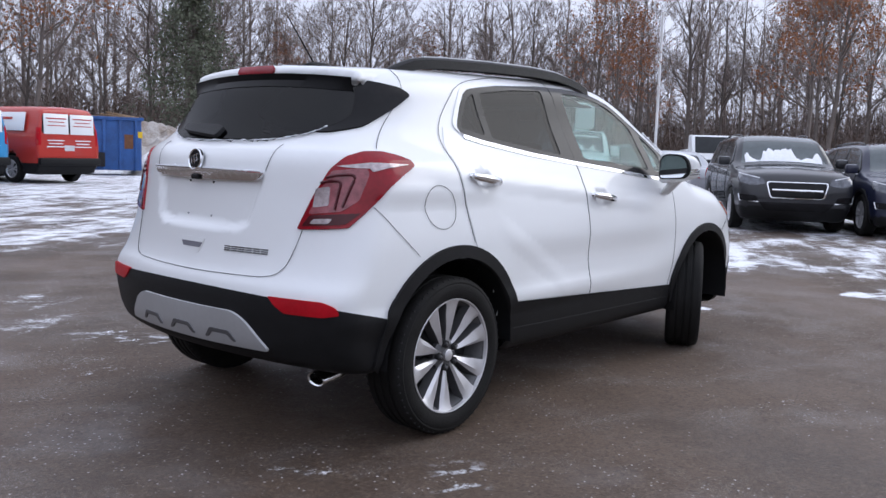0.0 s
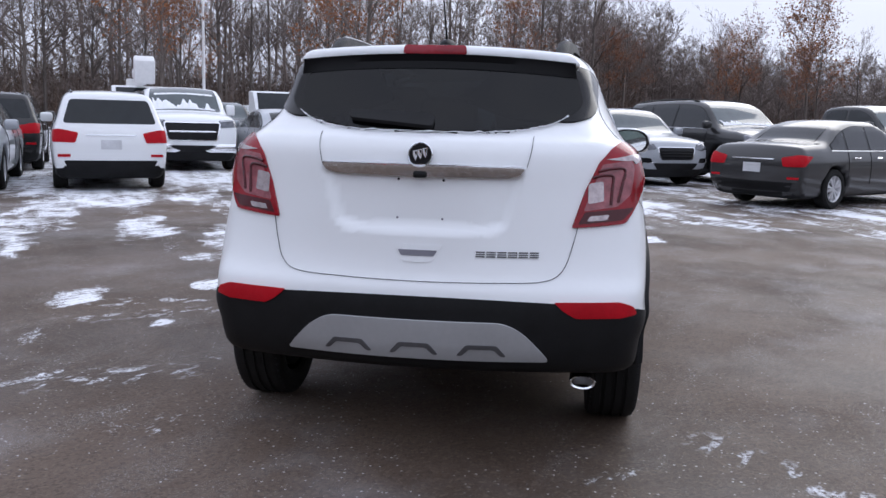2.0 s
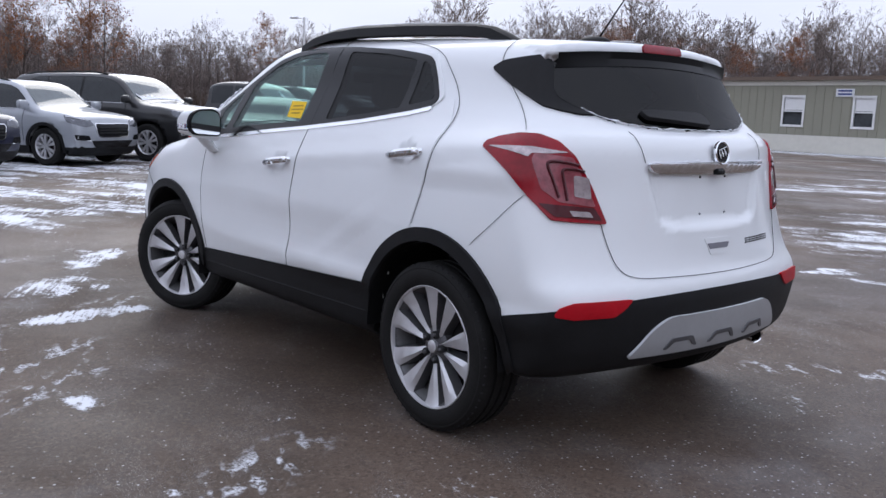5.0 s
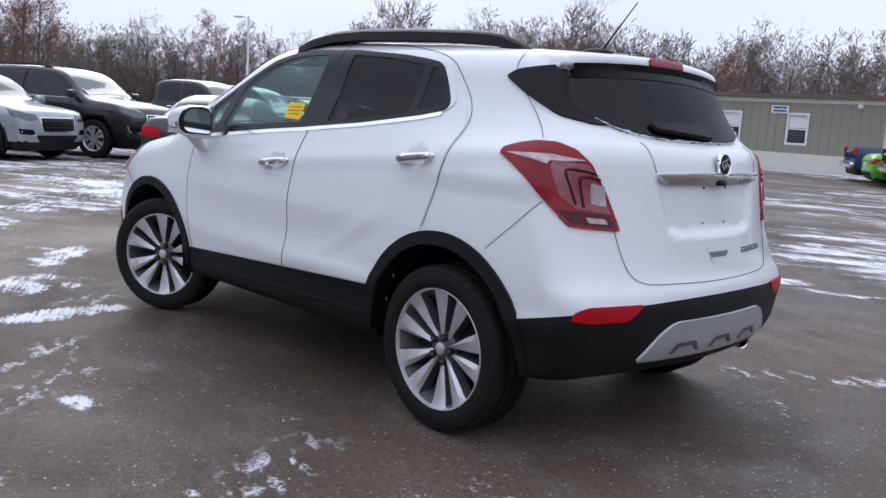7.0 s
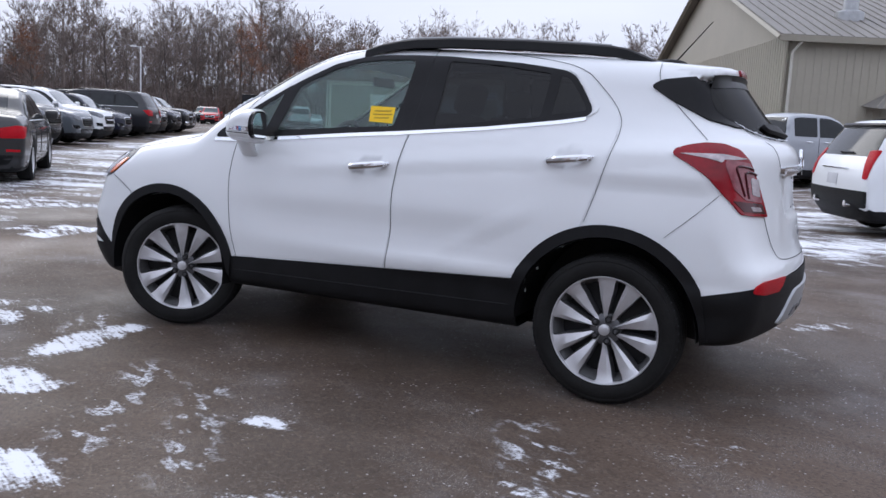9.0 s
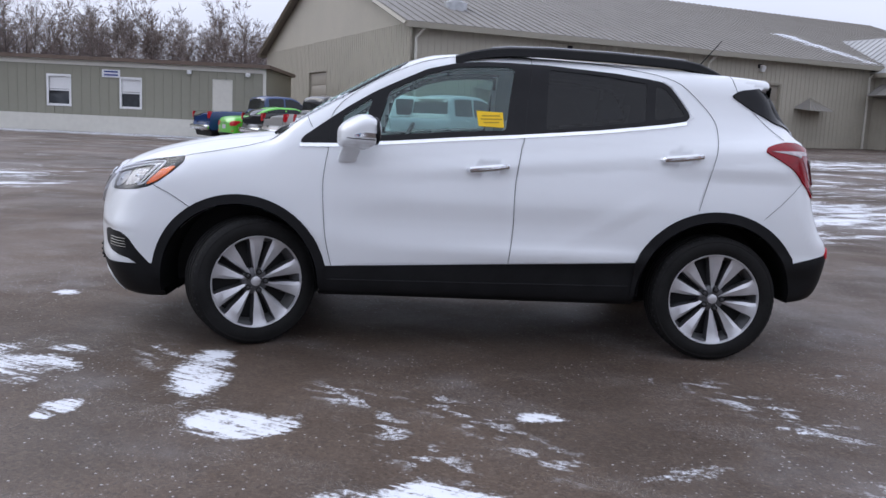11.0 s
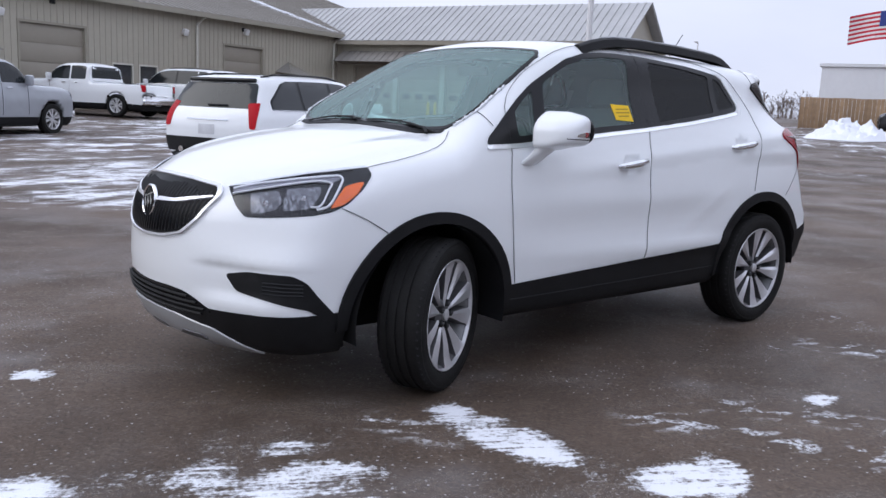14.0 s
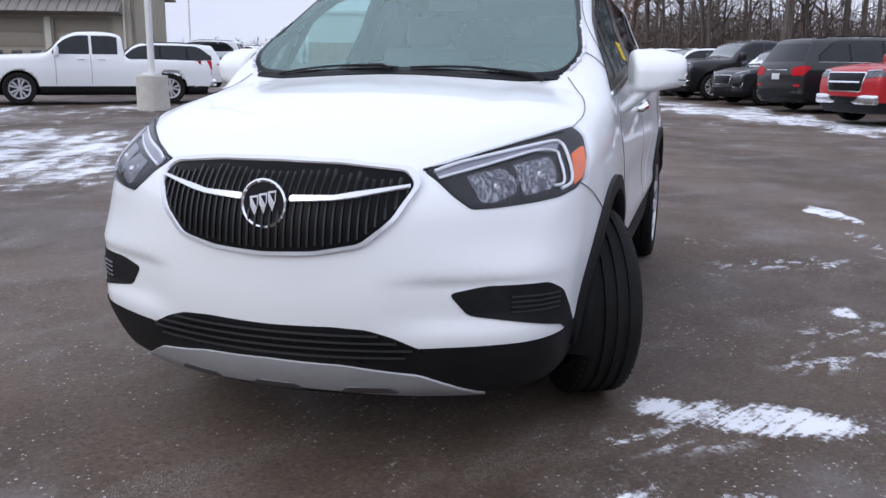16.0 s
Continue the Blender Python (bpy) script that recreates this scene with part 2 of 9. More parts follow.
def tube(points, radius, sides=8, closed=False, bm=None):
    """A round tube along points; radius is one number or one for each point."""
    bm = bm or bmesh.new()
    pts = [Vector(p) for p in points]
    rad = radius if hasattr(radius, "__len__") else [radius] * len(pts)
    rings, up = [], Vector((0.13, 0.21, 0.97)).normalized()
    for i, p in enumerate(pts):
        a, b = (pts[i - 1], pts[(i + 1) % len(pts)]) if closed else (pts[max(i - 1, 0)], pts[min(i + 1, len(pts) - 1)])
        d = (b - a).normalized()
        if abs(d.dot(up)) > 0.95:
            up = Vector((0.97, 0.13, 0.21)).normalized()
        u = d.cross(up).normalized()
        v = d.cross(u)
        rings.append([bm.verts.new(p + rad[i] * (math.cos(t) * u + math.sin(t) * v)) for t in (2 * math.pi * k / sides for k in range(sides))])
    n = len(rings)
    for i in range(n if closed else n - 1):
        a, b = rings[i], rings[(i + 1) % n]
        for k in range(sides):
            bm.faces.new((a[k], a[(k + 1) % sides], b[(k + 1) % sides], b[k]))
    if not closed:
        bm.faces.new(rings[0][::-1])
        bm.faces.new(rings[-1])
    return bm


def lathe(profile, segments=48, bm=None, m=Matrix(), wave=None):
    """Turns a profile of (radius, y) round the y axis. A profile that ends at radius 0 is closed."""
    bm = bm or bmesh.new()
    rings = []
    for r, y in profile:
        if r < 1e-6:
            rings.append([bm.verts.new(m @ Vector((0, y, 0)))])
        else:
            rings.append([bm.verts.new(m @ Vector((r * math.cos(2 * math.pi * k / segments), y, r * math.sin(2 * math.pi * k / segments)))) for k in range(segments)])
    for a, b in zip(rings, rings[1:]):
        for k in range(segments):
            j = (k + 1) % segments
            if len(a) == 1 and len(b) == 1:
                continue
            if len(a) == 1:
                bm.faces.new((a[0], b[j], b[k]))
            elif len(b) == 1:
                bm.faces.new((a[k], a[j], b[0]))
            else:
                bm.faces.new((a[k], a[j], b[j], b[k]))
    return bm


def prism(outline, depth, m=Matrix(), bm=None, bevel=0.0):
    """A flat outline in x and y, thickened along z."""
    bm = bm or bmesh.new()
    low = [bm.verts.new(m @ Vector((x, y, 0))) for x, y in outline]
    high = [bm.verts.new(m @ Vector((x, y, depth))) for x, y in outline]
    bm.faces.new(low[::-1])
    bm.faces.new(high)
    for i in range(len(low)):
        j = (i + 1) % len(low)
        bm.faces.new((low[i], low[j], high[j], high[i]))
    if bevel:
        bmesh.ops.bevel(bm, geom=bm.edges[:], offset=bevel, segments=1, affect="EDGES")
    return bm


# ---- smooth solids for bodywork ----
def table(pairs):
    """A smooth function through the pairs, held flat past the ends."""
    xs, ys = np.array(sorted(pairs), float).T
    h = np.diff(xs)
    d = np.diff(ys) / h
    m = np.zeros(len(xs))
    m[0], m[-1] = d[0], d[-1]
    for i in range(1, len(xs) - 1):
        m[i] = 0 if d[i - 1] * d[i] <= 0 else 3 * (h[i - 1] + h[i]) / ((2 * h[i] + h[i - 1]) / d[i - 1] + (h[i] + 2 * h[i - 1]) / d[i])

    def at(x):
        x = np.clip(x, xs[0], xs[-1])
        i = np.clip(np.searchsorted(xs, x) - 1, 0, len(h) - 1)
        t = (x - xs[i]) / h[i]
        return ys[i] * (1 + 2 * t) * (1 - t) ** 2 + h[i] * m[i] * t * (1 - t) ** 2 + ys[i + 1] * t * t * (3 - 2 * t) + h[i] * m[i + 1] * t * t * (t - 1)

    return at


def smax(a, b, k):
    h = np.clip(0.5 + 0.5 * (a - b) / k, 0, 1)
    return b * (1 - h) + a * h + k * h * (1 - h)


def step(lo, hi, x):
    t = np.clip((x - lo) / (hi - lo), 0, 1)
    return t * t * (3 - 2 * t)


def surface_net(f, low, high, cell):
    """The surface f = 0 as quads, drawn on a grid and then pulled onto the surface."""
    axes = [np.arange(a, b + cell, cell) for a, b in zip(low, high)]
    n = [len(a) for a in axes]
    gx, gy, gz = np.meshgrid(*axes, indexing="ij")
    v = f(np.stack([gx.ravel(), gy.ravel(), gz.ravel()], 1)).reshape(n)
    s = v < 0
    shape = [k - 1 for k in n]
    acc, cnt = np.zeros((*shape, 3)), np.zeros(shape)
    quads = []
    corner = np.stack([gx, gy, gz], -1)
    for ax in range(3):
        a = [slice(None)] * 3
        b = [slice(None)] * 3
        a[ax], b[ax] = slice(0, -1), slice(1, None)
        a, b = tuple(a), tuple(b)
        cross = s[a] != s[b]
        t = np.where(cross, v[a] / np.where(cross, v[a] - v[b], 1), 0)
        p = corner[a] + (corner[b] - corner[a]) * t[..., None]
        o1, o2 = [k for k in range(3) if k != ax]
        for d1 in (0, 1):
            for d2 in (0, 1):
                src, dst = [slice(None)] * 3, [slice(None)] * 3
                for o, d in ((o1, d1), (o2, d2)):
                    src[o] = slice(d, n[o] - 1 + d)
                    dst[o] = slice(0, n[o] - 1)
                src, dst = tuple(src), tuple(dst)
                acc[dst] += p[src] * cross[src][..., None]
                cnt[dst] += cross[src]
        idx = np.argwhere(cross)
        idx = idx[(idx[:, o1] > 0) & (idx[:, o2] > 0) & (idx[:, o1] < n[o1] - 1) & (idx[:, o2] < n[o2] - 1)]
        inside = s[a][tuple(idx.T)]
        c = []
        for d1, d2 in ((1, 1), (0, 1), (0, 0), (1, 0)):
            q = idx.copy()
            q[:, o1] -= d1
            q[:, o2] -= d2
            c.append(np.ravel_multi_index(q.T, shape))
        q = np.stack(c, 1)
        flip = inside if ax != 1 else ~inside
        q[~flip] = q[~flip][:, ::-1]
        quads.append(q)
    live = cnt.ravel() > 0
    index = np.cumsum(live) - 1
    verts = (acc.reshape(-1, 3)[live]) / cnt.ravel()[live][:, None]
    faces = index[np.concatenate(quads)]
    for _ in range(3):
        val, g = f(verts), gradient(f, verts)
        move = np.clip(val / np.maximum((g * g).sum(1), 0.05), -0.6 * cell, 0.6 * cell)
        verts = verts - move[:, None] * g
    return verts, faces


def gradient(f, p, e=0.004):
    return np.stack([(f(p + e * d) - f(p - e * d)) / (2 * e) for d in np.eye(3)], 1)


def cast(f, origin, way, length=4.0, steps=260):
    """Where rays from origin along way first enter the solid f < 0."""
    t = np.linspace(0, length, steps)
    pts = origin[:, None, :] + t[None, :, None] * way
    v = f(pts.reshape(-1, 3)).reshape(len(origin), steps)
    inside = v < 0
    first = np.where(inside.any(1), inside.argmax(1), v.argmin(1))
    lo, hi = t[np.maximum(first - 1, 0)], t[first]
    for _ in range(16):
        mid = (lo + hi) / 2
        neg = f(origin + mid[:, None] * way) < 0
        lo, hi = np.where(neg, lo, mid), np.where(neg, mid, hi)
    return origin + ((lo + hi) / 2)[:, None] * way


def rounded(pts, r=0.02, n=4):
    """The outline with its corners rounded."""
    pts = [np.array(p, float) for p in pts]
    out = []
    for i, p in enumerate(pts):
        a, b = pts[i - 1] - p, pts[(i + 1) % len(pts)] - p
        la, lb = np.linalg.norm(a), np.linalg.norm(b)
        cut = min(r, 0.45 * la, 0.45 * lb)
        s, e = p + a / la * cut, p + b / lb * cut
        for t in np.linspace(0, 1, n):
            out.append((1 - t) ** 2 * s + 2 * t * (1 - t) * p + t * t * e)
    return out


def flowing(pts, n=6, closed=False):
    """A smooth curve through the points."""
    p = [np.array(q, float) for q in pts]
    out, count = [], len(p)
    for i in range(count if closed else count - 1):
        a, b = p[i], p[(i + 1) % count]
        before = p[i - 1] if closed or i else a
        after = p[(i + 2) % count] if closed or i + 2 < count else b
        for t in np.arange(n) / n:
            out.append(0.5 * (2 * a + (b - before) * t + (2 * before - 5 * a + 4 * b - after) * t * t + (3 * a - before - 3 * b + after) * t**3))
    if not closed:
        out.append(p[-1])
    return out


def inside_poly(q, poly):
    x, y = q[:, 0], q[:, 1]
    hit = np.zeros(len(q), bool)
    for (x1, y1), (x2, y2) in zip(poly, np.roll(poly, -1, 0)):
        if y1 == y2:
            continue
        hit ^= ((y1 > y) != (y2 > y)) & (x < (x2 - x1) * (y - y1) / (y2 - y1) + x1)
    return hit


def dense(loop, h):
    out = []
    for a, b in zip(loop, np.roll(loop, -1, 0)):
        k = max(1, int(np.linalg.norm(b - a) / h))
        out += [a + (b - a) * i / k for i in range(k)]
    return np.array(out)


def skin(f, outline, way, offset=0.003, thick=0.008, h=0.05, holes=(), far=3.6):
    """A panel that lies on the solid f: its outline, seen along way, is laid onto the surface, lifted by offset, with a rim thick deep."""
    from mathutils.geometry import delaunay_2d_cdt
    way = np.array(way, float)
    way /= np.linalg.norm(way)
    u = np.cross((0, 0, 1) if abs(way[2]) < 0.9 else (0, 1, 0), way)
    u /= np.linalg.norm(u)
    v = np.cross(way, u)
    flat = lambda pts: np.stack([np.asarray(pts, float) @ u, np.asarray(pts, float) @ v], 1)
    loops = [dense(flat(o), h) for o in (outline, *holes)]
    low, high = loops[0].min(0), loops[0].max(0)
    gx, gy = np.meshgrid(np.arange(low[0] + h / 2, high[0], h), np.arange(low[1] + h / 2, high[1], h))
    grid = np.stack([gx.ravel(), gy.ravel()], 1)
    keep = inside_poly(grid, loops[0])
    for o in loops[1:]:
        keep &= ~inside_poly(grid, o)
    border = np.concatenate(loops)
    grid = grid[keep]
    if len(grid):
        grid = grid[np.array([((border - g) ** 2).sum(1).min() > (0.35 * h) ** 2 for g in grid])]
    pts = np.concatenate([border, grid]) if len(grid) else border
    edges, at = [], 0
    for o in loops:
        edges += [(at + i, at + (i + 1) % len(o)) for i in range(len(o))]
        at += len(o)
    cv, _, cf, orig, _, _ = delaunay_2d_cdt([Vector(p) for p in pts], edges, [], 0, 1e-6)
    cv = np.array([tuple(p) for p in cv])
    mid = np.array([cv[list(t)].mean(0) for t in cf])
    good = inside_poly(mid, loops[0])
    for o in loops[1:]:
        good &= ~inside_poly(mid, o)
    tris = [tuple(t) for t, g in zip(cf, good) if g]
    used = sorted({i for t in tris for i in t})
    back = {i: k for k, i in enumerate(used)}
    tris = [tuple(back[i] for i in t) for t in tris]
    cv = cv[used]
    start = cv[:, :1] * u + cv[:, 1:] * v - way * far
    on = cast(f, start, way, 2 * far)
    g = gradient(f, on)
    g /= np.maximum(np.linalg.norm(g, axis=1), 1e-6)[:, None]
    top, low_v = on + g * offset, on + g * (offset - thick)
    count = {}
    for t in tris:
        for a, b in ((t[0], t[1]), (t[1], t[2]), (t[2], t[0])):
            count[(a, b)] = 1
    rim = [e for e in count if (e[1], e[0]) not in count]
    ti = np.array(tris)
    if (np.cross(top[ti[:, 1]] - top[ti[:, 0]], top[ti[:, 2]] - top[ti[:, 0]]) * g[ti[:, 0]]).sum() < 0:
        tris = [t[::-1] for t in tris]
        rim = [e[::-1] for e in rim]
    ends = sorted({i for e in rim for i in e})
    n0, k = len(top), len(ends)
    up_at, low_at = {i: n0 + j for j, i in enumerate(ends)}, {i: n0 + k + j for j, i in enumerate(ends)}
    faces = list(tris) + [(up_at[e[1]], up_at[e[0]], low_at[e[0]], low_at[e[1]]) for e in rim]
    out = np.zeros_like(top)
    for p, q in rim:
        w = np.cross(top[q] - top[p], g[p])
        w /= max(np.linalg.norm(w), 1e-9)
        out[p] += w
        out[q] += w
    out = out[ends] / np.maximum(np.linalg.norm(out[ends], axis=1), 1e-9)[:, None]
    edge_n = out * 0.8 + g[ends] * 0.6
    return np.concatenate([top, top[ends], low_v[ends]]), faces, np.concatenate([g, edge_n, out])


def mirrored(vf):
    verts, faces, normals = vf
    return verts * (1, -1, 1), [t[::-1] for t in faces], normals * (1, -1, 1)


def panel(name, vfn, mat, parent, label=""):
    return mesh_object(name, vfn[0], vfn[1], mat, parent, label, normals=vfn[2])


def side(pts, y=0.0):
    return [(x, y, z) for x, z in pts]


def end(pts, x=0.0):
    return [(x, y, z) for y, z in pts]


def both_sides(name, vf, mat, parent, label=""):
    return panel(name, vf, mat, parent, label), panel(name, mirrored(vf), mat, parent, label)


def on_surface(f, pts, way, lift=0.001, far=3.6):
    way = np.array(way, float) / np.linalg.norm(way)
    p = cast(f, np.array(pts, float) - way * far, way, 2 * far)
    g = gradient(f, p)
    return p + lift * g / np.maximum(np.linalg.norm(g, axis=1), 1e-6)[:, None]


def seam(f, pts, way, parent, mirror=True, r=0.0013, mat=None, name="seam"):
    """A dark joint line between two panels."""
    p = on_surface(f, flowing(pts, 5), way, 0.0032)
    obs = [part(name, tube(p, r, 5), mat or M["gap"], parent)]
    if mirror:
        obs.append(part(name, tube(p * (1, -1, 1), r, 5), mat or M["gap"], parent))
    return obs


# ---- the white compact SUV in the middle ----
HW = table([(0.15, 0.70), (0.25, 0.80), (0.35, 0.842), (0.5, 0.860), (0.65, 0.872), (0.8, 0.866), (0.95, 0.846), (1.05, 0.826), (1.15, 0.795), (1.25, 0.750), (1.4, 0.680), (1.55, 0.632), (1.7, 0.56)])
HP = table([(-2.2, -0.08), (-1.9, -0.032), (-1.5, 0.010), (-1.28, 0.014), (-0.8, 0.0), (0.8, 0.0), (1.28, 0.012), (1.55, 0.004), (1.8, -0.03), (2.0, -0.06), (2.3, -0.12)])
HT = table([(-2.1, 1.53), (-1.65, 1.585), (-1.4, 1.605), (-1.0, 1.628), (-0.6, 1.646), (-0.2, 1.657), (0.1, 1.656), (0.3, 1.642), (0.45, 1.602), (0.8, 1.424), (1.05, 1.268), (1.14, 1.192), (1.20, 1.160), (1.27, 1.147), (1.5, 1.118), (1.7, 1.083), (1.9, 1.035), (2.08, 0.968), (2.2, 0.905), (2.35, 0.80)])
HK = table([(-2.0, 0.10), (0.0, 0.10), (0.3, 0.10), (0.8, 0.09), (1.1, 0.10), (1.3, 0.12), (1.6, 0.14), (2.1, 0.22)])
HF = table([(0.15, 2.06), (0.2, 2.15), (0.26, 2.220), (0.35, 2.265), (0.45, 2.281), (0.55, 2.288), (0.65, 2.288), (0.75, 2.277), (0.85, 2.252), (0.92, 2.215), (1.0, 2.14), (1.2, 1.9)])
HFC = table([(0.2, 0.46), (0.3, 0.46), (0.42, 0.42), (0.55, 0.43), (0.7, 0.53), (0.85, 0.58), (0.95, 0.70)])
HR = table([(0.2, -1.88), (0.3, -1.965), (0.40, -2.025), (0.46, -2.045), (0.60, -2.057), (0.66, -2.05), (0.72, -2.025), (0.80, -2.008), (1.0, -1.988), (1.16, -1.974), (1.215, -1.945), (1.24, -1.905), (1.5, -1.675), (1.75, -1.45)])
HRC = table([(0.3, 0.24), (0.5, 0.225), (0.62, 0.215), (0.75, 0.26), (0.9, 0.31), (1.1, 0.37), (1.3, 0.40), (1.5, 0.28)])
HB = table([(-2.2, 0.37), (-1.9, 0.345), (-1.65, 0.325), (-1.0, 0.285), (1.0, 0.275), (1.7, 0.225), (2.3, 0.20)])
AXLE, HUB_Z, TYRE_R = 1.2775, 0.343, 0.347
ARCHES = ((1.335, 0.425, 0.475), (-1.267, 0.432, 0.487))


def hero_solid(p, spoiler=True):
    x, y, z = p.T
    ay = np.abs(y)
    w = HW(z) + HP(x) - 0.22 * np.clip(-1.0 - x, 0, 1) ** 2 * step(1.15, 1.35, z)
    # the crease that rises along the doors, and the shoulder over the rear wheel
    w = w + 0.012 * step(0.62, 0.55, z) * step(0.46, 0.54, z) * step(0.9, -0.6, x)
    w = w + 0.020 * step(-0.75, -1.35, x) * step(-2.0, -1.6, x) * step(0.98, 1.08, z) * step(1.27, 1.16, z)
    w = w - 0.014 * step(0.55, 0.68, z) * step(0.84, 0.70, z) * step(1.0, 0.5, x) * step(-1.0, -0.5, x)
    # the shoulder fold through the handles, and the fold that climbs to the rear arch
    d = z - (1.022 - 0.098 * x)
    w = w + np.clip(0.0085 - 0.13 * np.sqrt(d * d + 0.00012), 0, 1) * step(0.75, 0.1, x) * step(-1.75, -1.35, x)
    d = z - (0.60 + 0.55 * (-0.40 - x))
    w = w + np.clip(0.0050 - 0.07 * np.sqrt(d * d + 0.00025), 0, 1) * step(-0.25, -0.5, x) * step(-1.0, -0.8, x)
    for hx, hz in ((0.010, 1.016), (-1.045, 1.116)):
        w = w - 0.016 * np.clip(1.15 - ((x - hx) / 0.066) ** 2 - ((z - hz) / 0.044) ** 2, 0, 1) ** 0.8
    a = ay - w
    top = HT(x) - HK(x) * y * y
    # raised bonnet edges
    top = top + 0.012 * step(0.42, 0.56, ay) * step(0.74, 0.64, ay) * step(1.15, 1.4, x) * step(2.15, 1.9, x)
    b = (z - top) * 0.85
    front = HF(z) - HFC(z) * y * y
    front = front - 0.022 * step(0.62, 0.57, z) * step(0.42, 0.50, z) * step(0.30, 0.5, ay)
    c = x - front
    rear = HR(z) + HRC(z) * y * y
    rear = rear + 0.024 * step(0.385, 0.335, ay + 0.28 * (1.07 - z)) * step(0.868, 0.908, z - 1.2 * np.clip(ay - 0.20, 0, 1) ** 2) * step(1.12, 1.085, z)
    d = rear - x
    f = smax(a, b, 0.10)
    f = smax(f, c, 0.11)
    f = smax(f, d, 0.09)
    f = smax(f, HB(x) - z, 0.05)
    if not spoiler:
        return f
    # tail spoiler carried on behind the roof
    s = smax(smax(ay - 0.575, z - top, 0.06), -1.675 + 0.22 * y * y - x, 0.03)
    s = smax(smax(s, top - 0.055 - z, 0.02), x + 1.3, 0.05)
    return np.minimum(f, s)


def hero_cut(p):
    x, y, z = p.T
    f = hero_solid(p)
    for ax, r, _ in ARCHES:
        hole = np.maximum(np.hypot(x - ax, z - HUB_Z) - r, 0.52 - np.abs(y))
        f = np.maximum(f, -hole)
    return f


DLO = [(1.025, 1.104), (0.835, 1.110), (0.50, 1.138), (0.168, 1.170), (-0.145, 1.196), (-0.592, 1.240), (-0.960, 1.288), (-1.085, 1.310), (-1.106, 1.334), (-1.098, 1.360), (-1.055, 1.425), (-1.000, 1.497), (-0.955, 1.521), (-0.870, 1.535), (-0.70, 1.556), (-0.31, 1.583), (-0.08, 1.587), (0.04, 1.585), (0.19, 1.572), (0.355, 1.531), (0.506, 1.460), (0.630, 1.398), (0.758, 1.319), (0.860, 1.246), (1.010, 1.135)]
GLASS_FRONT = [(0.640, 1.145), (0.568, 1.405), (0.48, 1.453), (0.35, 1.515), (0.19, 1.556), (0.04, 1.570), (-0.10, 1.572), (-0.142, 1.555), (-0.118, 1.400), (-0.092, 1.205), (0.168, 1.188)]
GLASS_SAIL = [(0.825, 1.130), (0.812, 1.262), (0.745, 1.312), (0.632, 1.382), (0.690, 1.142)]
GLASS_REAR = [(-0.312, 1.570), (-0.60, 1.553), (-0.885, 1.517), (-0.868, 1.286), (-0.589, 1.252), (-0.292, 1.216)]
GLASS_QUARTER = [(-0.914, 1.513), (-0.955, 1.505), (-0.988, 1.484), (-1.040, 1.418), (-1.082, 1.357), (-1.086, 1.336), (-1.070, 1.324), (-0.897, 1.294)]
IN_Y, IN_X, OUT_X, DOWN = (0, -1, 0), (1, 0, 0), (-1, 0, 0), (0, 0, -1)
hero = empty("compact_suv", "white compact SUV with black cladding, front wheels turned, on wet asphalt", "car")


def screen_outline():
    """Half the windscreen outline, seen from above."""
    return [(1.168, 0.0, 0), (1.172, 0.30, 0), (1.158, 0.50, 0), (1.125, 0.635, 0), (1.065, 0.690, 0), (0.985, 0.698, 0), (0.87, 0.672, 0), (0.66, 0.629, 0), (0.51, 0.594, 0), (0.462, 0.55, 0), (0.470, 0.30, 0), (0.475, 0.0, 0)]


def inset(poly, d):
    """The closed outline in two dimensions drawn in by d."""
    q = np.array([p[:2] for p in poly], float)
    area = np.sum(q[:, 0] * np.roll(q[:, 1], -1) - np.roll(q[:, 0], -1) * q[:, 1])
    e = np.roll(q, -1, 0) - q
    e /= np.maximum(np.linalg.norm(e, axis=1), 1e-9)[:, None]
    n = np.stack([-e[:, 1], e[:, 0]], 1) * (1 if area > 0 else -1)
    m = n + np.roll(n, 1, 0)
    m /= np.maximum((m * n).sum(1), 0.35)[:, None]
    return q + m * d


def whole(half):
    return half + [(x, -y, z) for x, y, z in half[::-1] if abs(y) > 1e-6]


REAR_GLASS = [(0.0, 1.243), (0.30, 1.25), (0.46, 1.278), (0.555, 1.32), (0.585, 1.36), (0.565, 1.44), (0.52, 1.515), (0.0, 1.53)]


